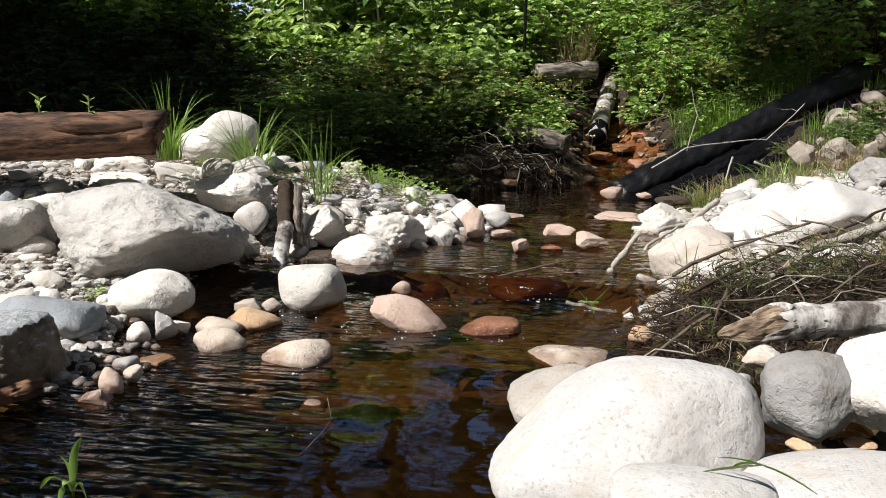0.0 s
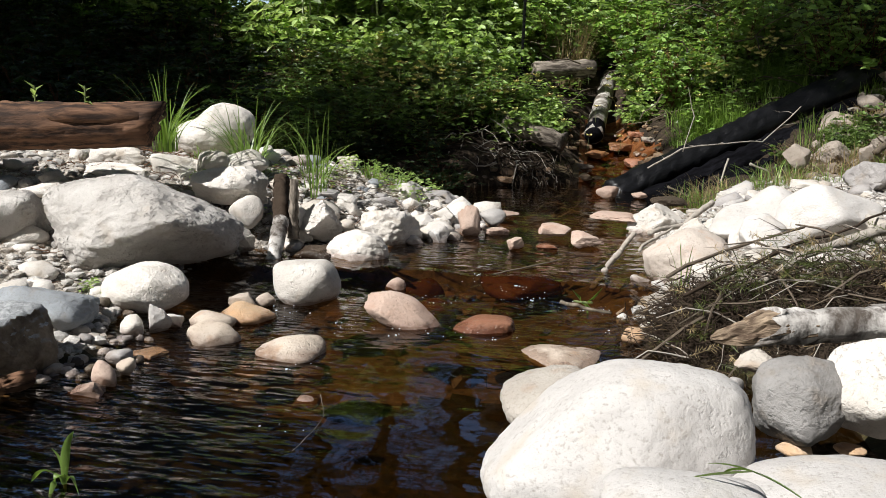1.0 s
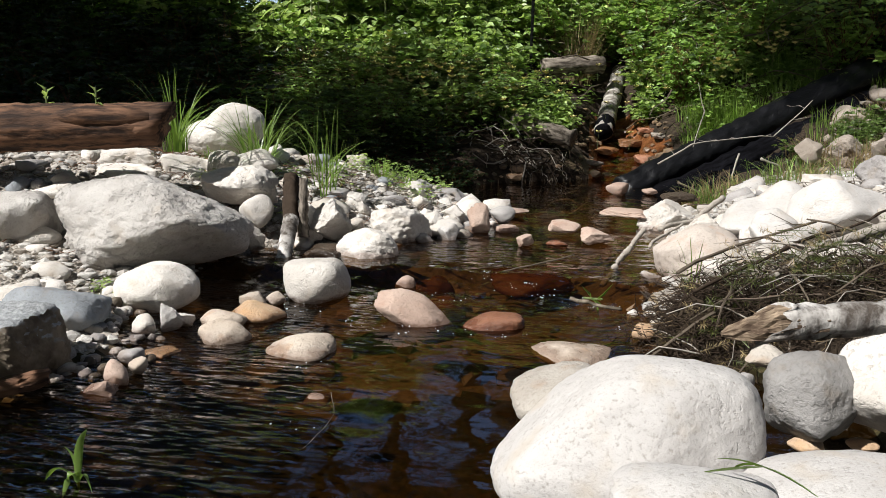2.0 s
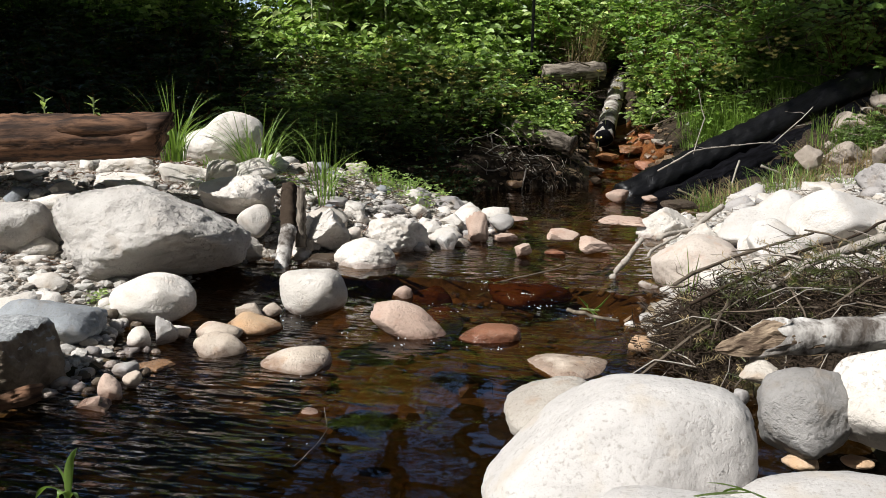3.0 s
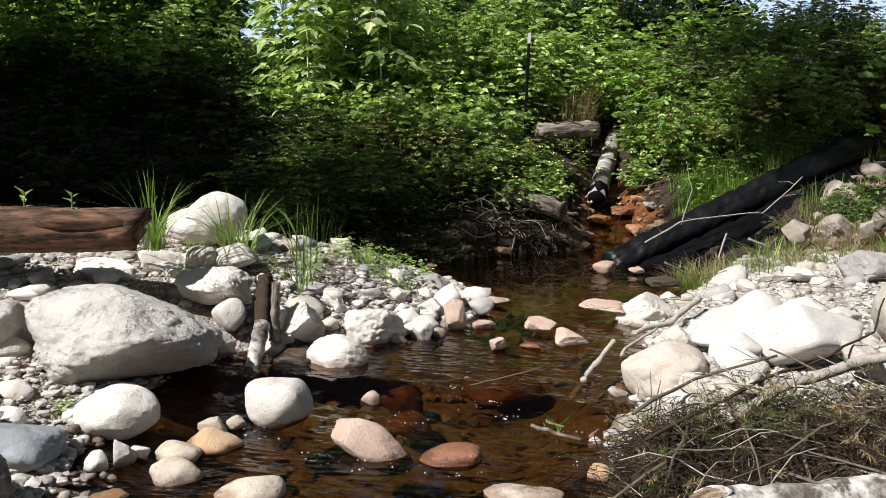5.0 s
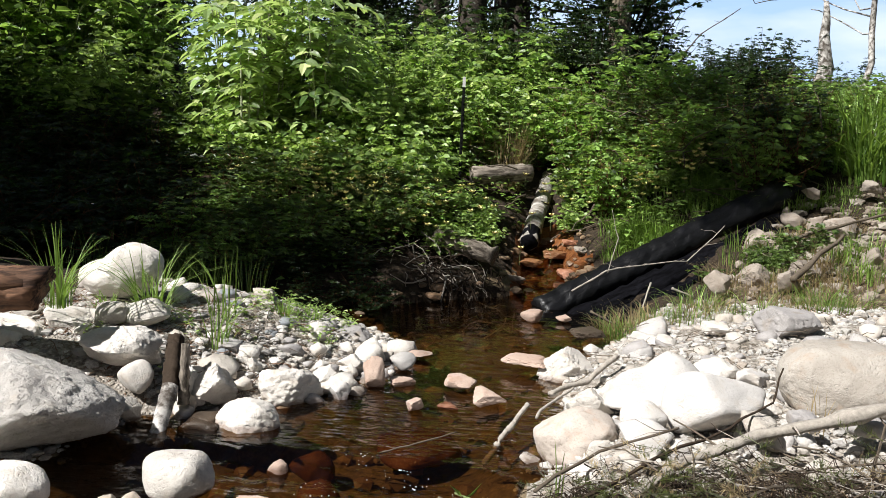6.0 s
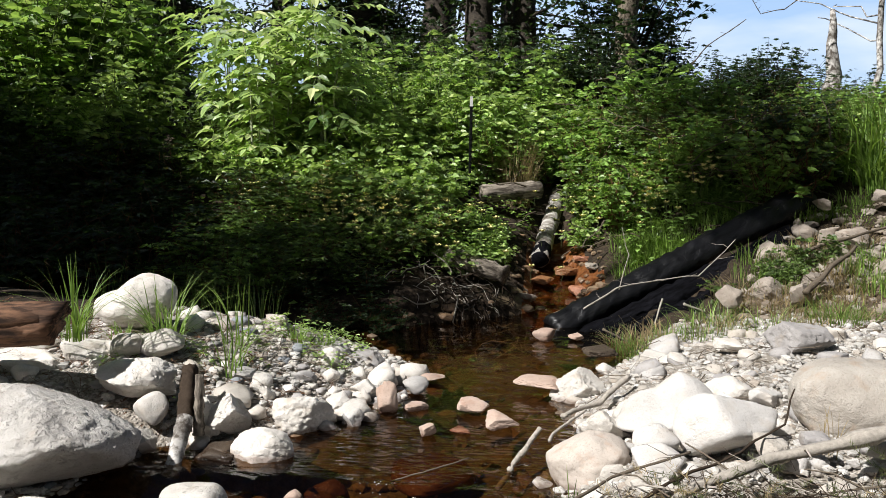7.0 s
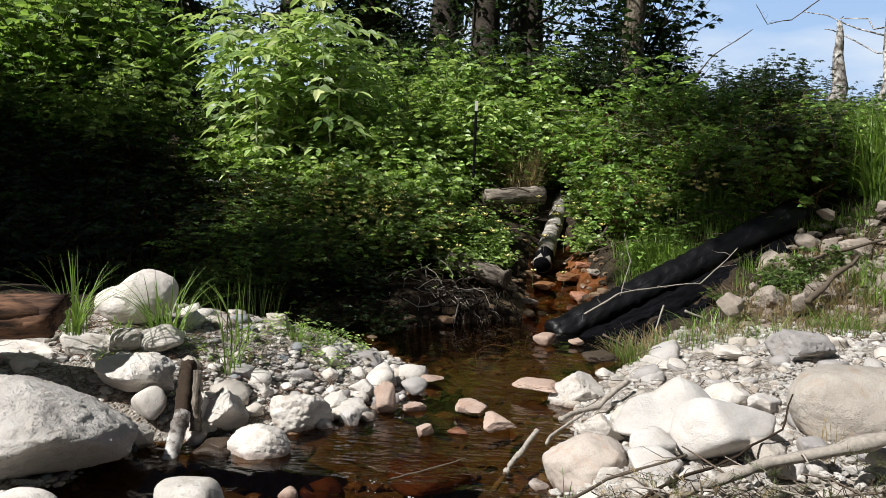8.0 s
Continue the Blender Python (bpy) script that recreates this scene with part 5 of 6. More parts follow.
# ---- plants ----
def shrub(variant, height, spread_r, shoots, leaf, wide, mat, stem_mat, name="shrub", dense=26, low=0.12, broad=False):
    """Stems from one foot, each carrying leaves along its length."""
    r = np.random.default_rng(variant)
    thing = base(name)
    stems, leaves = Soup(), Soup()
    for _ in range(shoots):
        a = r.uniform(0, 2 * np.pi)
        out = spread_r * math.sqrt(r.uniform(0, 1))
        h = height * r.uniform(0.5, 1.0) * (1 - 0.35 * (out / spread_r) ** 2)
        s = np.linspace(0, 1, 6)
        path = np.stack([out * s**1.3 * math.cos(a), out * s**1.3 * math.sin(a), h * s], 1)
        path[1:] += r.normal(0, 0.03, (5, 3))
        add_tube(stems, path, 0.006 * (1.15 - s) * (0.6 + height * 0.5), 4)
        n = (int(dense * h / max(height, 0.01)) + 8) // 3
        k = low + (1 - low) * r.uniform(0, 1, n) ** 0.75
        b = r.uniform(0, 2 * np.pi, n)
        out = np.stack([np.cos(b), np.sin(b), r.uniform(-0.25, 0.35, n)], 1)
        at = np.stack([np.interp(k, s, path[:, i]) for i in range(3)], 1) + out * leaf * r.uniform(0.3, 1.3, (n, 1))
        up = unit(np.stack([0.6 * np.cos(b) + r.normal(0, 0.85, n), 0.6 * np.sin(b) + r.normal(0, 0.85, n), np.ones(n)], 1))
        size = leaf * r.uniform(0.6, 1.3, n)
        fan = (-0.95, 0.0, 0.95) if broad else (-1.5, -0.75, 0.0, 0.75, 1.5)
        for q in fan:
            way = np.stack([np.cos(b + q), np.sin(b + q), out[:, 2] - 0.12 * abs(q)], 1)
            add_leaves(leaves, at, way, up, size * (1 - 0.16 * abs(q)) * r.uniform(0.85, 1.1, n), wide * size * r.uniform(0.8, 1.1, n) * (1.0 if broad else 0.75), broad=broad)
    tagged(under("stem", stems.mesh("stem", stem_mat), thing), kind="stuff")
    tagged(under("foliage", leaves.mesh("foliage", mat), thing), kind="stuff")
    return thing


def strew(things, count, accept, area, label, category, group, seed, low=0.7, high=1.25, sink=0.03):
    """Copies of a few grown plants over a stretch of ground."""
    r = np.random.default_rng(seed)
    done = 0
    for _ in range(count * 40):
        if done == count:
            break
        x, y = r.uniform(area[0], area[1]), r.uniform(area[2], area[3])
        if not accept(x, y):
            continue
        k = r.uniform(low, high)
        m = pose(x, y, land(x, y) - sink, r.uniform(-6, 6), r.uniform(-6, 6), r.uniform(0, 360)) @ Matrix.Scale(k, 4)
        plant = things[done % len(things)]
        if done >= len(things):
            plant = copy_thing(plant, Matrix.Identity(4))
        plant.matrix_basis = m
        tagged(plant, label, category, group)
        done += 1


def slope(x, y):
    return y - float(np.interp(x, BANK_X, BANK_Y))


def behind_log(x, y):
    """Uphill of the black log, or left of its foot."""
    return x < 1.25 or y - 6.85 > 0.6 * (x - 1.2) + 0.22


def green(x, y):
    return behind_log(x, y) and not (0.72 < x < 1.74 and y < 8.35) and not (0.95 < x < 1.35 and y < 9.6)


def low_grass(x, y):
    """The grassy strip just uphill of the black log."""
    return 1.3 < x < 3.0 and y - 6.85 < 0.6 * (x - 1.2) + 1.15


def gap(x, y):
    """The thin stretch behind the elders, where the sky shows between the canes."""
    way = (x - 1.05) / (y - 0.9)
    return y > 9.7 and -0.52 < way < -0.25 or y > 12.5 and -0.21 < way < -0.05 or y > 13 and -0.05 < way < 0.07


def by_post(x, y):
    """The trodden patch round the fence post and the cut log."""
    return -0.05 < x < 1.0 and 7.8 < y < 9.0


# These take dark leaves so the bank's shade sits in their colour.
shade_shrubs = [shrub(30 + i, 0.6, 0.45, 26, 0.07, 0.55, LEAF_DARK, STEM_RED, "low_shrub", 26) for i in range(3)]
strew(shade_shrubs, 60, lambda x, y: -0.05 < slope(x, y) < 2.2, (-6.5, -1.7, 5.9, 8.4), "small-leaved shrub with the bank's shade in its leaf colour", "shrub", "shrubs in the shade", 52, 0.8, 1.4)
strew([copy_thing(q, Matrix.Identity(4)) for q in shade_shrubs], 26, lambda x, y: -0.08 < slope(x, y) < 0.4, (-1.8, 0.05, 6.1, 7.0), "small shrub over the upper pool, leaves darkened as shade", "shrub", "shrubs in the shade", 59, 0.35, 0.6)
low_shrubs = [shrub(20 + i, 0.55, 0.42, 26, 0.068, 0.5, (LEAF_MID, LEAF, LEAF_MID, LEAF_MID)[i], STEM_RED, "low_shrub", 28) for i in range(4)]
strew(low_shrubs, 62, lambda x, y: (0.75 if x > -0.3 else 0.3 if x > -1.2 else -0.05) < slope(x, y) < 1.9 and green(x, y) and x < 0.8 and not by_post(x, y) and not (x > 0.15 and y > 7.3), (-1.9, 0.85, 6.1, 8.8), "low green shrub crowding the stream bank", "shrub", "shrubs on the bank", 31, 0.6, 1.05)
herbs = [shrub(40 + i, 0.4, 0.34, 22, 0.066, 0.6, LEAF_LIGHT, STEM, "leafy_herb", 34, broad=True) for i in range(4)]
strew(herbs, 66, lambda x, y: 0.5 < slope(x, y) < 4.0 and green(x, y) and not by_post(x, y) and not low_grass(x, y), (-0.6, 4.6, 7.2, 11.0), "bright green leafy herb on the sunny slope", "herb", "herbs on the slope", 32)
bright = [copy_thing(h, Matrix.Identity(4)) for h in herbs]
near_post = [copy_thing(h, Matrix.Identity(4)) for h in herbs]
strew(near_post, 26, lambda x, y: abs(x - 1.12) > 0.22, (-0.5, 1.4, 9.6, 10.4), "bright green leafy herb behind the fence post", "herb", "herbs behind the post", 55, 1.1, 1.7)
strew(bright, 120, lambda x, y: not by_post(x, y) and y > 7.9 - 0.2 * x, (-2.6, 0.35, 7.8, 9.5), "bright green leafy herb before the elder bushes", "herb", "herbs before the elders", 49, 0.8, 1.5)
by_log = [copy_thing(h, Matrix.Identity(4)) for h in herbs]
strew(by_log, 14, lambda x, y: True, (0.0, 0.72, 7.35, 8.35), "small bright green herb below the cut log", "herb", "herbs below the cut log", 62, 0.4, 0.7)
bright_shrubs = [shrub(70 + i, 0.95, 0.42, 24, 0.09, 0.52, LEAF_LIGHT, STEM, "leafy_bush", 32, broad=True) for i in range(3)]
strew(bright_shrubs, 16, lambda x, y: x < -0.15 or y > 9.1, (-1.2, 0.9, 8.5, 9.7), "light green leafy bush behind the fence post", "shrub", "bushes by the post", 92, 0.85, 1.2)
tall_shrubs = [shrub(60 + i, 1.25, 0.6, 28, 0.1, 0.5, (LEAF_LIGHT, LEAF, LEAF, LEAF_MID)[i], STEM, "tall_shrub", 30, broad=True) for i in range(4)]
strew(tall_shrubs, 84, lambda x, y: (2.3 if x < -0.2 else 2.9) < slope(x, y) < 6 and green(x, y) and not gap(x, y) and not (-2.9 < x < -0.7 and y < 9.0), (-7.5, 2.3, 7.6, 12.5), "tall leafy shrub on the bank", "shrub", "shrubs on the bank", 33)
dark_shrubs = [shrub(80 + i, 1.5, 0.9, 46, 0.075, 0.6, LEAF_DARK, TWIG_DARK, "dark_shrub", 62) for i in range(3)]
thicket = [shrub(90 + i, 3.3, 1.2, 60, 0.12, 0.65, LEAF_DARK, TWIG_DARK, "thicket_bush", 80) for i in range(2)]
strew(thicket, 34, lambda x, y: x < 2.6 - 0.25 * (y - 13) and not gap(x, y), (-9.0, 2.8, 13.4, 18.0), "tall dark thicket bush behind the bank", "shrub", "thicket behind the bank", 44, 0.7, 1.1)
strew([copy_thing(thicket[0], Matrix.Identity(4))], 2, lambda x, y: True, (2.75, 3.3, 14.2, 14.8), "dark leafy bush against the sky", "shrub", "thicket behind the bank", 91, 0.58, 0.66)
mid_shrubs = [shrub(50 + i, 0.75, 0.42, 22, 0.07, 0.55, LEAF, STEM_RED, "bramble", 34, broad=True) for i in range(3)]
strew(mid_shrubs, 70, lambda x, y: 1.2 < slope(x, y) < 4.4 and green(x, y) and not by_post(x, y) and not low_grass(x, y), (0.2, 4.8, 8.0, 11.2), "tangled green bramble on the slope", "bramble", "brambles on the slope", 46, 0.6, 1.3)
# Dark leaves here stand in for the deep shade of the hollow.
strew([shrub(95, 0.9, 0.45, 34, 0.06, 0.6, LEAF_DARK, STEM_RED, "dark_shrub", 34)], 6, lambda x, y: behind_log(x, y), (3.1, 3.7, 8.3, 9.3), "shrub behind the log, leaves darkened as the hollow's shade", "shrub", "shrubs behind the log", 47, 0.8, 1.2)
strew([shrub(98 + i, 0.8, 0.5, 30, 0.08, 0.55, (LEAF_MID, LEAF)[i], STEM_RED, "slope_shrub", 26) for i in range(2)], 40, lambda x, y: slope(x, y) > 2.4, (2.3, 6.0, 9.4, 12.0), "small-leaved shrub high on the slope", "shrub", "shrubs high on the slope", 53, 0.6, 1.0)
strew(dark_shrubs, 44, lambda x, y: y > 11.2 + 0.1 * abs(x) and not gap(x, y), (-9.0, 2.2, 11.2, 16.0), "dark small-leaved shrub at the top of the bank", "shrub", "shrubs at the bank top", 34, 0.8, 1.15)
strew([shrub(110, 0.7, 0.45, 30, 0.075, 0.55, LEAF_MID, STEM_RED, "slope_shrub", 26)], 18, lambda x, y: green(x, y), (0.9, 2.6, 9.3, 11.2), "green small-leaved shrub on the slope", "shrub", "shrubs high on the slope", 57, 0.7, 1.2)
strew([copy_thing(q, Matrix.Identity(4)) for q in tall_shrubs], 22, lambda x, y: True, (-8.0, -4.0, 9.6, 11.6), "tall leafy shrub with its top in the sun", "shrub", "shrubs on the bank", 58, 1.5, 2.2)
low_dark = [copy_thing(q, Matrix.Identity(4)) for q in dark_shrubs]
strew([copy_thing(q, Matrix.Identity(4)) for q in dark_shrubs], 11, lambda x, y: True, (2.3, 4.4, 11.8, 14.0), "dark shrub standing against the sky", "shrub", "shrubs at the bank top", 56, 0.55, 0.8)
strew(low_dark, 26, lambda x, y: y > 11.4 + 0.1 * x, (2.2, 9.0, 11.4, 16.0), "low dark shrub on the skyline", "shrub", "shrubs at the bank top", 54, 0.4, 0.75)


def compound_leaf(leaves, stalks, root, way, length, pairs, leaflet, r, wide=0.42, droop=0.3):
    """A feathered leaf: a stalk with leaflets in pairs and one at the tip."""
    way = unit(np.array(way))
    side = unit(np.cross(way, (0, 0, 1.0)))
    s = np.linspace(0, 1, 6)
    line = root + s[:, None] * way * length - (0, 0, 1) * (droop * length * s**2)[:, None]
    add_tube(stalks, line, 0.0022, 3)
    for i in range(pairs):
        k = 0.3 + 0.6 * i / max(pairs - 1, 1)
        p = np.array([np.interp(k, s, line[:, j]) for j in range(3)])
        for sign in (-1, 1):
            d = unit(side * sign + way * 0.55 - np.array((0, 0, 0.25)))
            add_leaves(leaves, p[None], d[None], unit(np.array([[r.normal(0, 0.6), r.normal(0, 0.6) - 0.25, 1.0]])), leaflet * r.uniform(0.8, 1.1), leaflet * wide, droop=0.5 * droop, broad=True)
    add_leaves(leaves, line[-1:], (line[-1:] - line[-2:-1]), (0, 0, 1.0), leaflet * 1.1, leaflet * wide, broad=True)


def elder(variant, height, canes=3):
    r = np.random.default_rng(variant)
    thing = base("elder_bush")
    leaves, stalks = Soup(), Soup()
    for _ in range(canes):
        cane = Soup()
        s = np.linspace(0, 1, 8)
        x, y = r.normal(0, 0.12, 2)
        h = height * r.uniform(0.75, 1.05)
        path = np.stack([x + r.normal(0, 0.1) * s, y + r.normal(0, 0.1) * s, h * s], 1) + np.r_[np.zeros((1, 3)), r.normal(0, 0.012, (7, 3))]
        add_tube(cane, path, 0.011 * (1.25 - s), 5)
        under("cane", cane.mesh("cane", STEM_PALE), thing)
        for k in np.linspace(0.25, 1.0, 8):
            p = np.array([np.interp(k, s, path[:, j]) for j in range(3)])
            a = r.uniform(0, 2 * np.pi)
            for b in (a, a + np.pi):
                compound_leaf(leaves, stalks, p, (math.cos(b), math.sin(b), r.uniform(0.0, 0.4)), r.uniform(0.18, 0.36), r.integers(2, 4), r.uniform(0.12, 0.2), r, 0.42, 0.3)
    tagged(under("leaf_stalk", stalks.mesh("leaf_stalk", STEM), thing), kind="stuff")
    tagged(under("foliage", leaves.mesh("foliage", LEAF_ELDER), thing), kind="stuff")
    return thing


STEM_PALE = plain("pale_cane", (0.42, 0.44, 0.3), 0.6, 0.3, 60.0)
elders = [elder(300 + i, 1.8) for i in range(3)]
strew(elders, 11, lambda x, y: True, (-2.8, -1.0, 8.3, 9.7), "tall elder bush with pale canes and feathered leaves", "shrub", "elder bushes on the bank", 35, 0.85, 1.1)


def fern(variant):
    r = np.random.default_rng(variant)
    thing = base("fern")
    leaves, stalks = Soup(), Soup()
    for i in range(9):
        a = 2 * np.pi * i / 9 + r.normal(0, 0.2)
        compound_leaf(leaves, stalks, np.zeros(3), (math.cos(a), math.sin(a), 1.1), r.uniform(0.5, 0.7), 13, 0.09, r)
    under("frond_stalk", stalks.mesh("frond_stalk", STEM), thing)
    under("frond", leaves.mesh("frond", LEAF_LIGHT), thing)
    return thing


strew([fern(330)], 4, lambda x, y: True, (0.2, 1.4, 10.2, 11.0), "green fern at the top of the bank", "fern", "ferns on the bank", 37, 1.0, 1.3, -0.35)


def grass_tuft(variant, blades, height, radius, width, mat, name="grass_tuft", droop=0.75, single=False):
    r = np.random.default_rng(variant)
    thing = base(name)
    s = Soup()
    a, q = r.uniform(0, 2 * np.pi, blades), radius * np.sqrt(r.uniform(0, 1, blades))
    at = np.stack([q * np.cos(a), q * np.sin(a), np.zeros(blades)], 1)
    b = a + r.normal(0, 0.6, blades)
    lean = np.stack([np.cos(b), np.sin(b), np.zeros(blades)], 1) * r.uniform(0.05, droop, blades)[:, None]
    high, wide = height * r.uniform(0.45, 1.05, blades), width * r.uniform(0.7, 1.2, blades)
    if single:
        for i in range(blades):
            s = Soup()
            add_blades(s, at[i : i + 1], lean[i : i + 1], high[i], wide[i], 7)
            under("blade", s.mesh("blade", mat), thing)
    else:
        add_blades(s, at, lean, high, wide, 5)
        tagged(under("blade", s.mesh("blade", mat), thing), kind="stuff")
    return thing


def plant_at(thing, x, y, label, category, group, scale=1.0, turn=0.0):
    thing.matrix_basis = pose(x, y, land(x, y) - 0.01, 0, 0, turn) @ Matrix.Scale(scale, 4)
    return tagged(thing, label, category, group)


for i, (x, y, h, n) in enumerate(((-0.88, 4.62, 0.46, 80), (-0.6, 4.85, 0.42, 16), (-0.48, 4.5, 0.4, 22), (-1.1, 4.55, 0.16, 30), (-0.35, 5.2, 0.16, 40), (-0.2, 5.3, 0.15, 30))):
    plant_at(grass_tuft(100 + i, n, h, 0.08, 0.009, GRASS, "grass_tuft", 1.5, True), x, y, "tuft of green grass growing in the gravel", "grass", "grass tufts on the bar")
end_tuft = plant_at(grass_tuft(108, 60, 0.44, 0.06, 0.008, GRASS, "grass_tuft", 1.5, True), -1.124, 4.200, "tuft of green grass at the end of the brown log", "grass", "grass tufts on the bar")
end_tuft.location.z = 0.44
tall_grass = [grass_tuft(120 + i, 90, 1.0, 0.3, 0.02, GRASS, "tall_grass", 1.7) for i in range(2)]
strew(tall_grass, 13, lambda x, y: True, (4.05, 5.3, 8.2, 9.3), "clump of tall drooping green grass on the slope", "grass", "tall grass on the slope", 38, 0.8, 1.15)
bank_grass = [grass_tuft(130 + i, 70, 0.22, 0.2, 0.006, (GRASS, STRAW)[i], "bank_grass", 1.6) for i in range(2)]
strew(bank_grass, 46, lambda x, y: 6.28 + 0.55 * (x - 1.2) > y + 0.05 and y > 5.75 + 0.15 * (x - 1.6), (1.6, 3.3, 5.75, 7.3), "tuft of short green grass beside the pool", "grass", "grass beside the pool", 39, 0.6, 1.1)
strew([grass_tuft(140 + i, 110, 0.21, 0.2, 0.006, GRASS, "bank_grass", 1.3) for i in range(2)], 60, lambda x, y: behind_log(x, y) and low_grass(x, y), (1.78, 3.0, 7.2, 9.2), "tuft of bright green grass behind the dark log", "grass", "grass behind the log", 40, 0.7, 1.2)
strew([grass_tuft(150, 60, 0.22, 0.16, 0.006, STRAW, "dry_grass", 1.1)], 30, lambda x, y: 6.2 + 0.1 * x < y < 6.45 + 0.55 * (x - 1.2), (2.7, 4.5, 6.2, 8.2), "tuft of dry straw-coloured grass on the slope", "grass", "dry grass on the slope", 41, 0.7, 1.2)
strew([grass_tuft(155, 60, 0.2, 0.14, 0.007, GRASS, "slope_grass", 1.1)], 44, lambda x, y: y > 6.2 + 0.1 * x, (2.6, 4.5, 6.0, 8.2), "tuft of short green grass between stones", "grass", "grass on the slope", 45, 0.7, 1.2)
strew([grass_tuft(160, 70, 0.75, 0.16, 0.006, STRAW, "dry_grass", 0.6)], 8, lambda x, y: True, (0.3, 0.9, 8.9, 9.4), "clump of dry brown stalks behind the fence post", "grass", "dry stalks by the post", 42, 0.8, 1.1)
# Darker blades carry the bank's shade in the grass colour.
strew([grass_tuft(170, 40, 0.6, 0.25, 0.008, LEAF_MID, "shade_grass", 0.4)], 5, lambda x, y: True, (-2.6, -0.9, 6.0, 6.5), "long grass with the bank's shade put into its colour", "grass", "grass in the shade", 43, 0.7, 1.1)


def carpet(name, label, mat, count, area, accept, leaf, height, seed, wide=0.55):
    """Low leaves that cover the soil."""
    r = np.random.default_rng(seed)
    x, y = r.uniform(area[0], area[1], count), r.uniform(area[2], area[3], count)
    ok = np.array([accept(a, b) for a, b in zip(x, y)])
    x, y = x[ok], y[ok]
    n = len(x)
    at = np.stack([x, y, ground_z(x, y) + r.uniform(0.0, height, n)], 1)
    b = r.uniform(0, 2 * np.pi, n)
    way = np.stack([np.cos(b), np.sin(b), r.uniform(-0.3, 0.5, n)], 1)
    up = unit(np.stack([r.normal(0, 0.4, n), r.normal(0, 0.4, n), np.ones(n)], 1))
    s = Soup()
    add_leaves(s, at, way, up, leaf * r.uniform(0.6, 1.3, n), wide * leaf * r.uniform(0.8, 1.2, n))
    return tagged(new(name, s.mesh(name, mat)), label, "ground cover", kind="stuff")


carpet("ground_cover", "low green leaves covering the slope", LEAF, 18000, (-2.2, 5.5, 6.3, 12), lambda x, y: slope(x, y) > (0.55 if x > -0.2 else 0.15) and green(x, y), 0.075, 0.25, 60)
carpet("ground_cover", "bright low leaves on the sunny slope", LEAF_LIGHT, 5000, (-0.5, 5.0, 7.0, 10.5), lambda x, y: slope(x, y) > 0.3 and green(x, y) and not low_grass(x, y) and not by_post(x, y), 0.08, 0.35, 61)
carpet("bar_weeds", "small green weeds growing between the stones", LEAF_LIGHT, 900, (-0.6, 0.1, 4.9, 5.6), lambda x, y: abs(x + 0.28) < 0.3 and noise.noise((x * 7, y * 7, 2)) > -0.05, 0.034, 0.09, 62)
strew([shrub(111 + i, 0.3, 0.2, 16, 0.045, 0.55, LEAF_MID, STEM, "bank_weed", 24, broad=True) for i in range(2)], 6, lambda x, y: not behind_log(x, y) and 5.95 < y - 0.55 * (x - 1.2) < 6.25, (2.35, 3.4, 6.2, 7.8), "small green weed below the dark log", "weed", "weeds below the dark log", 63, 0.6, 1.1)


def conifer_sprigs(name, label, mat, count, seed):
    """Short twigs set with needles all round, caught in the brush."""
    r = np.random.default_rng(seed)
    s = Soup()
    done = 0
    while done < count:
        x, y = r.uniform(1.14, 2.3), r.uniform(2.85, 3.35)
        if noise.noise((x * 5, y * 5, seed)) < 0.0:
            continue
        done += 1
        root = np.array((x, y, land(x, y) + r.uniform(0.03, 0.16)))
        a = r.uniform(0, 2 * np.pi)
        way = unit((math.cos(a), math.sin(a), r.uniform(-0.1, 0.6)))
        reach, n = r.uniform(0.05, 0.13), 30
        k = np.linspace(0.1, 1.0, n)[:, None]
        out = unit(np.cross(np.broadcast_to(way, (n, 3)), r.normal(0, 1, (n, 3))) + 0.7 * way)
        add_tube(s, [root, root + way * reach], (0.0014, 0.0006), 4)
        add_leaves(s, root + k * way * reach, out, (0, 0, 1.0), r.uniform(0.016, 0.03), 0.0022, 0.1, 0.1)
    return tagged(new(name, s.mesh(name, mat)), label, "conifer sprig", kind="stuff")


conifer_sprigs("conifer_sprigs", "green needled sprigs caught in the brush", NEEDLE, 150, 3)
conifer_sprigs("conifer_sprigs", "yellowed dry needled sprigs caught in the brush", STRAW, 70, 8)


def buttercups():
    r = np.random.default_rng(65)
    petals, stalks = Soup(), Soup()
    spots = np.concatenate([np.stack([r.normal(-0.45, 0.5, 150), r.normal(7.5, 0.25, 150)], 1), np.stack([r.normal(2.1, 0.5, 120), r.normal(8.5, 0.35, 120)], 1),
                            np.stack([r.normal(-1.5, 0.6, 25), r.normal(8.0, 0.3, 25)], 1)])
    for x, y in spots:
        if not behind_log(x, y):
            continue
        top = np.array((x, y, land(x, y) + r.uniform(0.26, 0.48)))
        add_tube(stalks, [top - (0, 0, 0.14), top - (r.normal(0, 0.01), 0, 0.07), top], 0.0012, 3)
        a = np.arange(5) * 2 * np.pi / 5 + r.uniform(0, 1)
        way = np.stack([np.cos(a), np.sin(a), np.full(5, 0.45)], 1)
        add_leaves(petals, np.repeat(top[None], 5, 0), way, (0, 0, 1.0), 0.042, 0.04, 0.1, -0.2)
    tagged(new("buttercup_stalks", stalks.mesh("buttercup_stalks", STEM)), "thin stalks of buttercups on the slope", "flower", kind="stuff")
    tagged(new("buttercups", petals.mesh("buttercups", YELLOW)), "small yellow buttercups on the slope", "flower", kind="stuff")


buttercups()


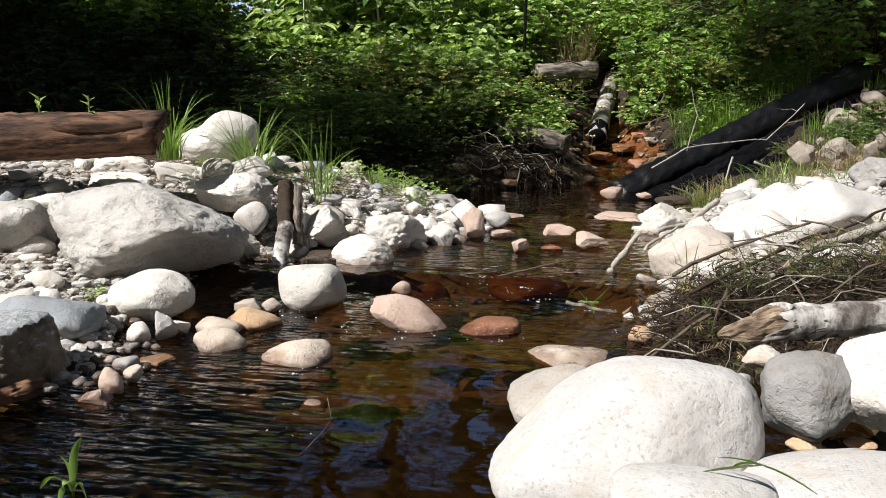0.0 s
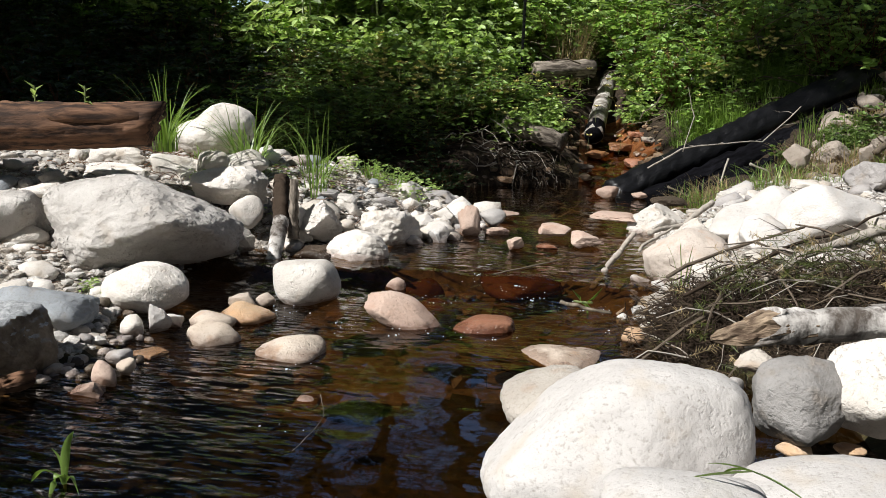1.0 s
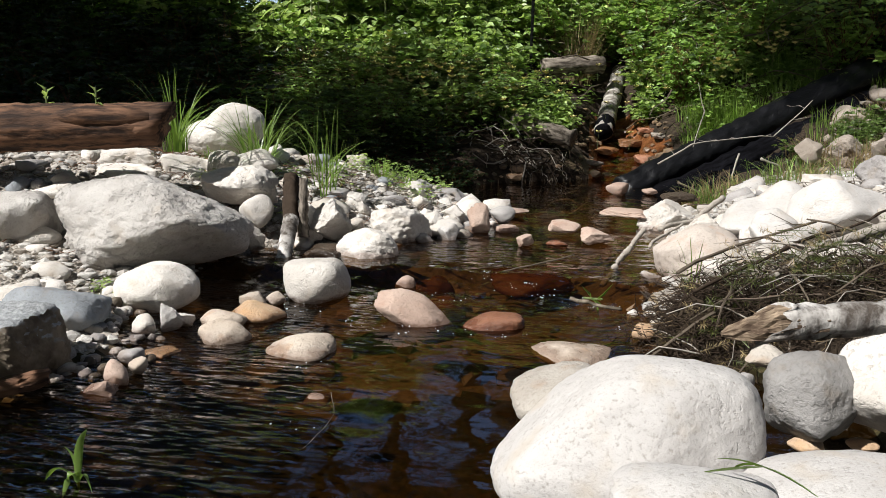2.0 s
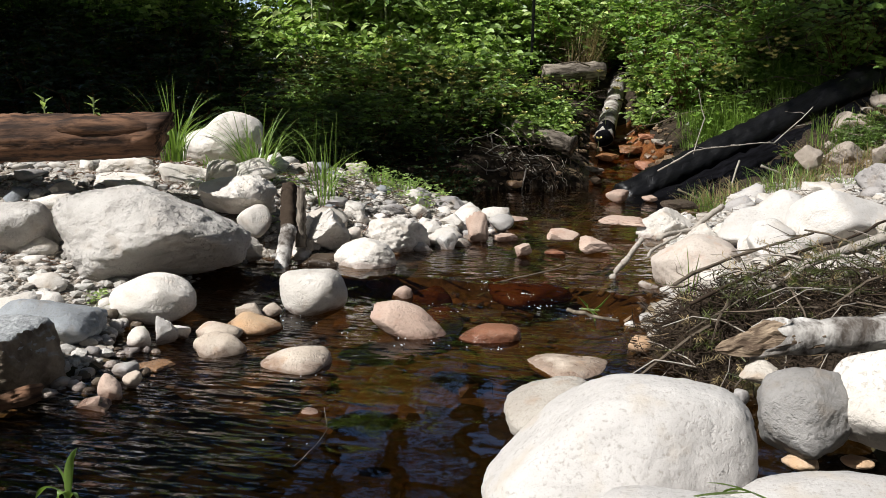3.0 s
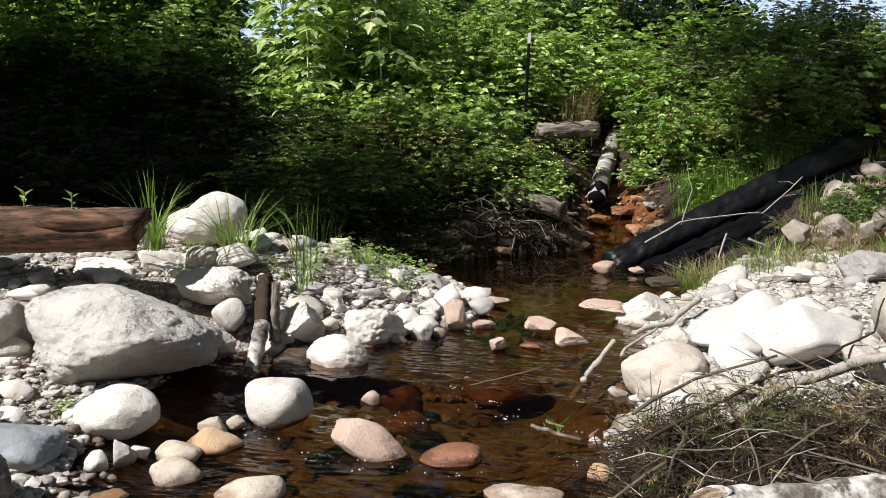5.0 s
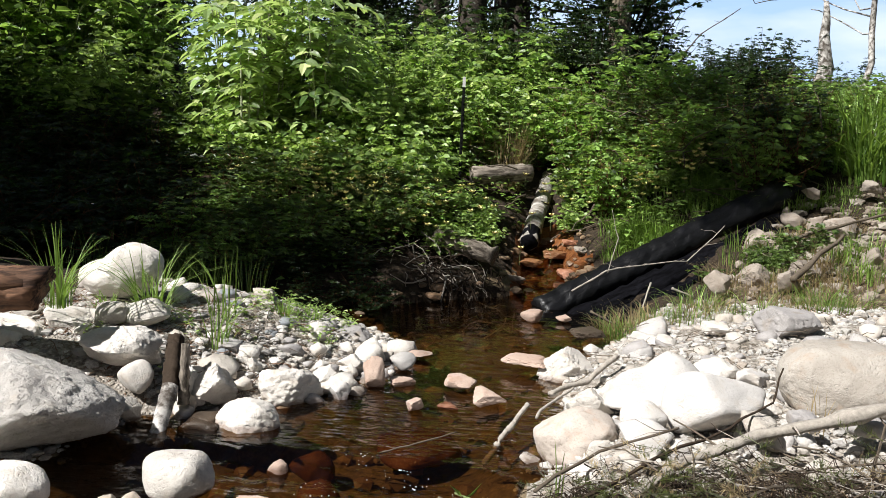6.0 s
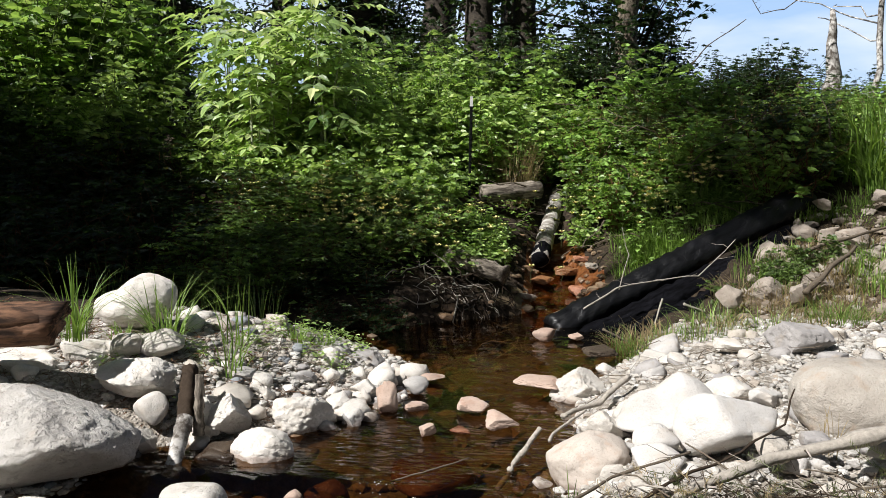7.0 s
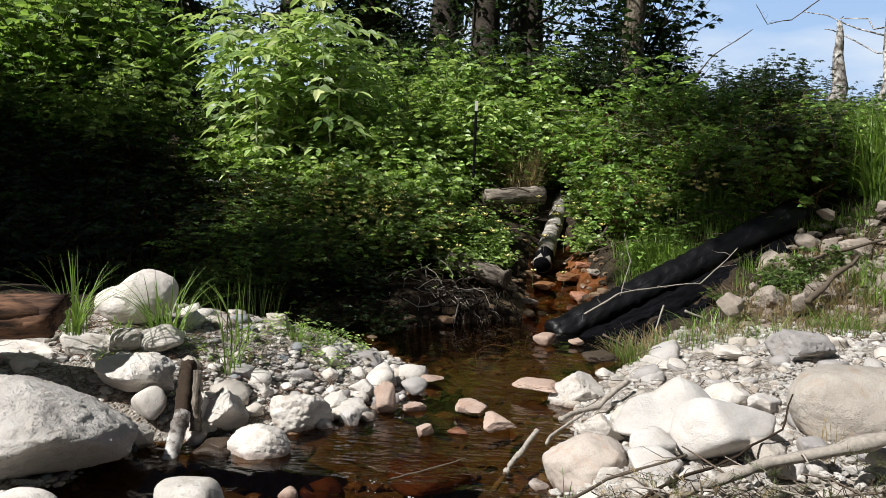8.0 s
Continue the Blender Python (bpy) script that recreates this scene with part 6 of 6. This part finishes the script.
def broad_leaf_plant(name, x, y, z, leaves, length, wide, seed, mat, label, lie=0.0, rise=2.0):
    r = np.random.default_rng(seed)
    thing = base(name)
    thing.matrix_basis = pose(x, y, z, lie, 0, 40 if lie else 0)
    stem = Soup()
    add_tube(stem, [(0, 0, -0.03), (0.003, 0, 0.04), (0, 0.003, 0.07)], 0.004, 5)
    under("stem", stem.mesh("stem", STEM), thing)
    for i in range(leaves):
        a = 2.4 * i + r.normal(0, 0.3)
        s = Soup()
        k = i / leaves
        add_leaves(s, [(0, 0, 0.06 * k)], [(math.cos(a), math.sin(a), 0.1 + rise * k)], (0, 0, 1.0), length * r.uniform(0.8, 1.2), wide, 0.2, 0.25)
        under("leaf", s.mesh("leaf", mat), thing)
    return tagged(thing, label, "plant")


broad_leaf_plant("seedling", -1.579, 3.900, 0.662, 5, 0.075, 0.024, 81, LEAF_LIGHT, "pale green seedling growing on the brown log")


def lying_shoot(name, label, places, width):
    """A limp shoot: creased blades, each bent along a curve from its foot past a middle place to its tip."""
    thing = base(name, *places[0][0])
    u = np.linspace(0, 1, 9)[:, None]
    for line in places:
        a, m, z = np.array(line) - np.array(places[0][0])
        c = 2 * m - (a + z) / 2
        p = (1 - u) ** 2 * a + 2 * u * (1 - u) * c + u**2 * z
        way = unit(np.gradient(p, axis=0))
        side = unit(np.cross(way, (0.1, 0.6, 0.8))) * width * (0.12 + np.sin(np.pi * np.clip(0.06 + 0.94 * u, 0, 1)) ** 0.7) / 2
        lift = np.cross(side, way) * 0.35
        v = np.concatenate([p - side + lift, p, p + side + lift])
        s = Soup()
        s.add(v, [t for i in range(8) for j in (0, 9) for t in ((i + j, i + j + 1, i + j + 10), (i + j, i + j + 10, i + j + 9))])
        under("blade", s.mesh("blade", GRASS, True), thing)
    return tagged(thing, label, "grass")


lying_shoot("grass_shoot", "limp green grass shoot lying on a white boulder", [[(1.090, 1.660, 0.303), (1.046, 1.740, 0.296), (1.016, 1.780, 0.268)], [(1.090, 1.660, 0.303), (1.046, 1.740, 0.296), (1.000, 1.800, 0.273)], [(1.046, 1.740, 0.296), (1.016, 1.780, 0.268), (0.977, 1.800, 0.248)]], 0.01)
lying_shoot("water_plant", "small green plant with long leaves at the pool edge", [[(-0.155, 1.99, -0.02), (-0.148, 1.985, 0.06), (-0.12, 1.98, 0.118)], [(-0.155, 1.99, -0.01), (-0.15, 1.99, 0.05), (-0.136, 1.99, 0.098)],
            [(-0.155, 1.985, 0.0), (-0.15, 1.965, 0.03), (-0.158, 1.945, -0.012)], [(-0.155, 1.99, 0.0), (-0.128, 1.97, 0.028), (-0.1, 1.955, 0.0)], [(-0.155, 1.99, 0.0), (-0.185, 1.98, 0.028), (-0.21, 1.97, 0.008)], [(-0.155, 1.99, 0.0), (-0.162, 1.99, 0.045), (-0.175, 1.985, 0.075)]], 0.014)
broad_leaf_plant("grass_shoot", 0.86, 3.52, 0.03, 5, 0.09, 0.012, 83, GRASS, "green grass shoot floating by a stick", 80)
plant_at(grass_tuft(181, 9, 0.26, 0.02, 0.007, GRASS, "grass_tuft", 0.6, True), 1.2, 3.4, "few green and brown blades beside the riffle", "grass", "grass by the riffle")
plant_at(grass_tuft(182, 14, 0.2, 0.05, 0.004, STRAW, "grass_tuft", 0.6, True), 2.15, 3.78, "few dry stalks before the beige boulder", "grass", "stalks by the boulder")


# Unseen bush, added to throw shade over the pool's near left edge.
shade_bush = [shrub(97, 1.15, 0.5, 40, 0.1, 0.55, LEAF, STEM_RED, "bush", 30, broad=True)]
strew(shade_bush, 3, lambda x, y: True, (-1.45, -1.05, 1.35, 1.7), "unseen leafy bush added to shade the pool edge", "shrub", "bushes by the near pool", 51, 0.9, 1.05)


# ---- fence post ----
def fence_post():
    thing = base("fence_post", 0.29, 8.67, land(0.29, 8.67) - 0.05)
    h = 1.95 - land(0.29, 8.67) + 0.05
    bm = bmesh.new()
    for sx, sy, ox, oy in ((0.029, 0.004, 0, 0), (0.004, 0.03, 0, 0.017)):
        m = Matrix.Translation((ox, oy, (h - 0.1) / 2)) @ Matrix.Diagonal((sx, sy, h - 0.1, 1))
        bmesh.ops.create_cube(bm, size=1.0, matrix=m)
    for i in range(int((h - 0.3) / 0.055)):
        bmesh.ops.create_cube(bm, size=1.0, matrix=Matrix.Translation((0, -0.005, 0.1 + i * 0.055)) @ Matrix.Diagonal((0.014, 0.008, 0.02, 1)))
    under("shaft", bm_mesh("shaft", bm, STEEL, False), thing, "dark green steel shaft with studs")
    bm = bmesh.new()
    for sx, sy, oy in ((0.03, 0.005, 0), (0.005, 0.031, 0.0175)):
        bmesh.ops.create_cube(bm, size=1.0, matrix=Matrix.Translation((0, oy, h - 0.05)) @ Matrix.Diagonal((sx, sy, 0.1, 1)))
    under("tip", bm_mesh("tip", bm, POST_WHITE, False), thing, "white painted tip")
    tagged(thing, "dark steel fence post with a white tip", "fence post")


fence_post()
branch("branch", [(1.55, 9.3, 1.15), (1.75, 9.3, 1.55), (2.0, 9.35, 1.72), (2.35, 9.4, 1.6)], (0.012, 0.006), TWIG, "arching dead branch over the green slope", twigs=4, seed=31)
branch("branch", [(2.3, 9.2, 1.0), (2.75, 9.3, 1.35), (2.9, 9.4, 1.8)], (0.012, 0.006), TWIG, "leaning dead branch on the green slope", twigs=4, seed=32)
branch("branch", [(2.0, 8.9, 1.15), (2.5, 8.95, 1.12), (3.0, 9.1, 1.2)], (0.012, 0.008), TWIG, "grey dead branch lying on the green slope", twigs=4, seed=33)
strew([grass_tuft(165, 60, 0.6, 0.14, 0.006, STRAW, "dry_grass", 0.5)], 3, lambda x, y: True, (1.6, 1.95, 9.5, 9.8), "clump of dry brown stalks on the slope", "grass", "dry stalks on the slope", 48, 0.8, 1.1)

# ---- small things on the bar and against the sky ----
for i, (x, y, a, b) in enumerate(((1.05, 7.62, 0.1, 0.06), (1.32, 7.5, 0.09, 0.05), (1.5, 7.85, 0.11, 0.07), (1.2, 7.95, 0.08, 0.05), (1.42, 8.12, 0.09, 0.06), (0.95, 7.4, 0.08, 0.05))):
    rock("rock", (x, y, land(x, y) + 0.03), (a, b, 0.028), "slab", (RUSTY, RED, BROWN)[i % 3], "flat wet reddish stone in the rusty inflow", 140 + i, turn=37 * i)
rock("rock", (0.275, 3.2, 0.02), (0.155, 0.085, 0.066), "boulder", PINK, "pinkish oblong boulder leaning in the stream", 131, lean=27)
broad_leaf_plant("seedling", -1.321, 3.88, 0.67, 5, 0.05, 0.022, 84, LEAF_LIGHT, "small green seedling growing on the brown log")
carpet("bar_weeds", "small green weeds among the boulders", LEAF_LIGHT, 420, (-1.15, -0.35, 4.1, 4.7), lambda x, y: noise.noise((x * 5, y * 5, 3)) > 0.12, 0.035, 0.06, 66)
carpet("bar_weeds", "tiny green weeds in the shore gravel", LEAF_LIGHT, 140, (-0.916, -0.646, 3.007, 3.277), lambda x, y: noise.noise((x * 9, y * 9, 5)) > 0, 0.025, 0.03, 67)
branch("branch", [(2.676, 11.300, 2.152), (2.857, 11.300, 2.588), (3.029, 11.300, 2.818), (3.279, 11.300, 2.992), (3.487, 11.300, 3.149)], (0.011, 0.005), TWIG, "bare curved branch against the sky", twigs=3, seed=34)
branch("branch", [(3.572, 11.600, 3.517), (3.732, 11.600, 3.276), (4.021, 11.600, 3.329), (4.358, 11.600, 3.580), (4.660, 11.600, 3.863)], (0.004, 0.009), TWIG, "thin bare branch hanging against the sky", twigs=5, seed=35)
rock("rock", (-1.636, 3.86, 0.618), (0.05, 0.035, 0.022), "round", PALE, "small pale stone lying on the brown log", 120)


# ---- trees ----
def tree(variant, height, girth, bare, crown_r, leaf, count, bark, mat, lean=(0.0, 0.0), arms_n=34, name="tree", stray=0.26):
    r = np.random.default_rng(variant)
    thing = base(name)
    trunk, leaves = Soup(), Soup()
    s = np.linspace(0, 1, 12)
    sway = 0.04 * min(height / 6.0, 1.0)
    path = np.stack([lean[0] * s * height + r.normal(0, sway, 12), lean[1] * s * height + r.normal(0, sway, 12), s * height], 1)
    path[0, :2] = 0
    add_tube(trunk, path, girth * (1.0 - 0.8 * s) + 0.35 * girth * np.exp(-s * 25), 12, 0.06, r)
    tips = []
    for _ in range(arms_n):
        k = r.uniform(bare / height, 0.98)
        root = np.array([np.interp(k, s, path[:, i]) for i in range(3)])
        a, reach = r.uniform(0, 2 * np.pi), crown_r * r.uniform(0.4, 1.0) * (1.1 - 0.6 * k)
        u = np.linspace(0, 1, 5)[:, None]
        arm = root + u * (reach * math.cos(a), reach * math.sin(a), reach * r.uniform(-0.25, 0.5)) + np.r_[np.zeros((1, 3)), r.normal(0, 0.07, (4, 3))]
        add_tube(trunk, arm, girth * 0.12 * (1.05 - u[:, 0]) + 0.006, 5)
        tips.append(arm)
    under("trunk", trunk.mesh("trunk", bark, True), thing)
    if count:
        arms = np.concatenate([t[1:] for t in tips])
        at = arms[r.integers(0, len(arms), count)] + r.normal(0, stray, (count, 3))
        b = r.uniform(0, 2 * np.pi, count)
        way = np.stack([np.cos(b), np.sin(b), r.uniform(-0.9, 0.2, count)], 1)
        up = unit(np.stack([r.normal(0, 0.5, count), r.normal(0, 0.5, count), np.ones(count)], 1))
        add_leaves(leaves, at, way, up, leaf * r.uniform(0.6, 1.3, count), 0.65 * leaf * r.uniform(0.7, 1.2, count))
        under("crown", leaves.mesh("crown", mat), thing)
    return thing


def tree_at(thing, x, y, label, scale=1.0, turn=0.0, group="trees behind the bank"):
    thing.matrix_basis = pose(x, y, land(x, y) - 0.1, 0, 0, turn) @ Matrix.Scale(scale, 4)
    return tagged(thing, label, "tree", group)


tree_at(tree(201, 9.0, 0.19, 2.6, 2.2, 0.09, 4500, BARK_PALE, LEAF_DARK, (0.02, 0.0), 34, "tree", 0.13), 2.2, 13.0, "tall tree with a pale mottled trunk")
dark_tree = tree_at(tree(202, 9.5, 0.26, 1.7, 2.5, 0.1, 5200, BARK, LEAF_DARK, (0.0, 0.01), 46, "tree", 0.16), -0.03, 13.0, "tall dark-barked leafy tree")
for x, y, k, a in ((0.66, 13.5, 0.85, 80), (0.4, 16.2, 1.35, 10), (-2.3, 14.6, 1.2, 130), (-3.7, 14.2, 0.9, 270), (-5.2, 13.2, 0.95, 220), (-1.5, 18.5, 1.7, 300), (-8.0, 17.0, 1.2, 30)):
    tree_at(copy_thing(dark_tree, Matrix.Identity(4)), x, y, "tall dark-barked leafy tree", k, a)
# Unseen trees, added left of the stream to cast shade on the bank.
shade_tree = tree_at(tree(205, 8.0, 0.15, 3.2, 2.0, 0.13, 9000, BARK, LEAF, (0.0, 0.0), 46), -4.05, 4.4, "unseen leafy tree added to shade the bank", 0.56, 0, "trees beside the stream")
for x, y, k, a in ((-6.35, 4.35, 0.76, 60), (-6.9, 5.3, 0.8, 190), (-8.0, 6.65, 0.6, 20), (-9.15, 5.55, 0.75, 260), (-6.9, 7.75, 0.46, 140), (-9.5, 8.55, 0.46, 80)):
    tree_at(copy_thing(shade_tree, Matrix.Identity(4)), x, y, "unseen leafy tree added to shade the bank", k, a, "trees beside the stream")
spreading = tree_at(tree(208, 5.4, 0.12, 3.3, 2.2, 0.14, 14000, BARK, LEAF, (0.0, 0.0), 50), -6.6, 5.9, "unseen low spreading tree added to shade the bank", 1.0, 0, "trees beside the stream")
tree_at(copy_thing(spreading, Matrix.Identity(4)), -5.6, 5.0, "unseen low spreading tree added to shade the bank", 0.8, 100, "trees beside the stream")
# Unseen trees all round, added to cut the sky light.
for i, (x, y, k) in enumerate(((5.8, 2.0, 1.0), (6.2, 5.2, 1.0), (6.8, 8.2, 1.0), (5.0, -2.2, 1.0), (2.0, -4.5, 1.0), (-1.2, -5.0, 1.0), (-4.5, -6.0, 1.0), (8.5, 0.0, 1.2), (3.5, -7.5, 1.2),
                               (0.0, -9.0, 1.2), (-7.0, -8.0, 1.0), (9.5, 6.5, 1.2), (-12.0, 0.5, 1.0), (-11.0, 9.0, 1.2), (9.0, 11.0, 1.1))):
    tree_at(copy_thing(dark_tree, Matrix.Identity(4)), x, y, "unseen leafy tree added to dim the sky light", k, 40 * i, "trees beside the stream")
# Four more unseen trees, set so their crowns' shadows fall on the slopes.
tree_at(tree(206, 12.2, 0.11, 11.0, 0.95, 0.13, 4200, BARK, LEAF, (0.2, 0.0), 30), -6.5, 2.55, "unseen tall tree added to shade the slope", 1.0, 0, "trees beside the stream")
tree_at(tree(210, 14.0, 0.16, 12.3, 1.9, 0.13, 1900, BARK, LEAF, (0.0, 0.0), 30), -4.8, 3.75, "unseen tall tree added to shade the slope", 1.0, 0, "trees beside the stream")
tree_at(tree(211, 6.4, 0.09, 5.0, 1.2, 0.11, 520, BARK, LEAF, (0.0, 0.0), 30), -4.65, 4.6, "unseen thin-crowned tree added to dapple the bank", 1.0, 0, "trees beside the stream")
tree_at(tree(207, 6.4, 0.09, 5.0, 1.4, 0.11, 1050, BARK, LEAF, (0.0, 0.0), 30), -4.5, 3.6, "unseen slender tree added to shade the far bank", 1.0, 0, "trees beside the stream")
snag = tree_at(tree(203, 1.6, 0.16, 0.8, 0.1, 0.1, 0, LOG_GREY, LEAF_DARK, (-0.06, 0.0), 1, "snag"), 4.85, 12.0, "broken pale dead tree trunk", 1.0, 0)
tree_at(tree(204, 4.5, 0.05, 1.2, 1.3, 0.1, 0, LOG_GREY, LEAF_DARK, (0.02, 0.0), 14, "dead_tree"), 5.4, 12.2, "thin bare dead tree with crooked limbs")


def far_woods():
    """A band of distant wood, too far off to tell its trees apart."""
    r = np.random.default_rng(90)
    s = Soup()
    n = 16000
    a = r.uniform(-0.9, 0.75, n)
    d = r.uniform(38, 46, n)
    x, y = d * np.sin(a), d * np.cos(a)
    top = 2.2 + 1.6 * np.array([noise.noise((q * 9, 2.0, 0)) for q in a])
    z = 2.0 + np.maximum(top, 0.6) * r.uniform(0, 1, n) ** 0.7
    b = r.uniform(0, 2 * np.pi, n)
    way = np.stack([np.cos(b), np.sin(b), r.uniform(-0.6, 0.3, n)], 1)
    add_leaves(s, np.stack([x, y, z], 1), way, unit(np.stack([r.normal(0, 0.6, n), r.normal(0, 0.6, n), np.ones(n)], 1)), 0.5, 0.4)
    tagged(new("far_woods", s.mesh("far_woods", LEAF_DARK)), "distant dark green woods beyond the bank", "woods", kind="stuff")


far_woods()


def sky_backdrop():
    """Summer sky with thin white cloud low over the horizon, far beyond the woods."""
    n = Nodes("hazy_summer_sky")
    p = n.add("NewGeometry").outputs["Position"]
    v = n.add("VectorMath", i0=p, i1=(0.004, 0.004, 0.016))
    v.operation = "MULTIPLY"
    cloud = n.ramp(n.noise(v.outputs[0], 1.4, 5.0, 0.55), [(0.42, grey(0.0)), (0.64, grey(1.0))])
    rise = n.math("MULTIPLY", n.add("SeparateXYZ", i0=p).outputs[2], 1 / 330)
    blue = n.ramp(rise, [(0.0, (0.62, 0.74, 0.9)), (0.3, (0.4, 0.58, 0.86)), (1.0, (0.17, 0.32, 0.7))])
    thick = n.math("MULTIPLY", cloud, n.ramp(rise, [(0.0, grey(0.9)), (0.25, grey(0.6)), (0.6, grey(0.0))]))
    e = n.add("Emission", Color=n.mix(thick, blue, (0.86, 0.9, 0.94)), Strength=0.82)
    mat = n.finish(e.outputs[0])
    verts, faces = [], []
    for i in range(25):
        a = radians(-70 + 140 * i / 24)
        for z in (-5, 160, 330):
            verts.append((600 * math.sin(a), 600 * math.cos(a), z))
    for i in range(24):
        for j in range(2):
            k = 3 * i + j
            faces.append((k, k + 3, k + 4, k + 1))
    tagged(new("backdrop", as_mesh("backdrop", verts, faces, mat)), "hazy blue summer sky with thin white cloud", "sky", kind="structure")


sky_backdrop()
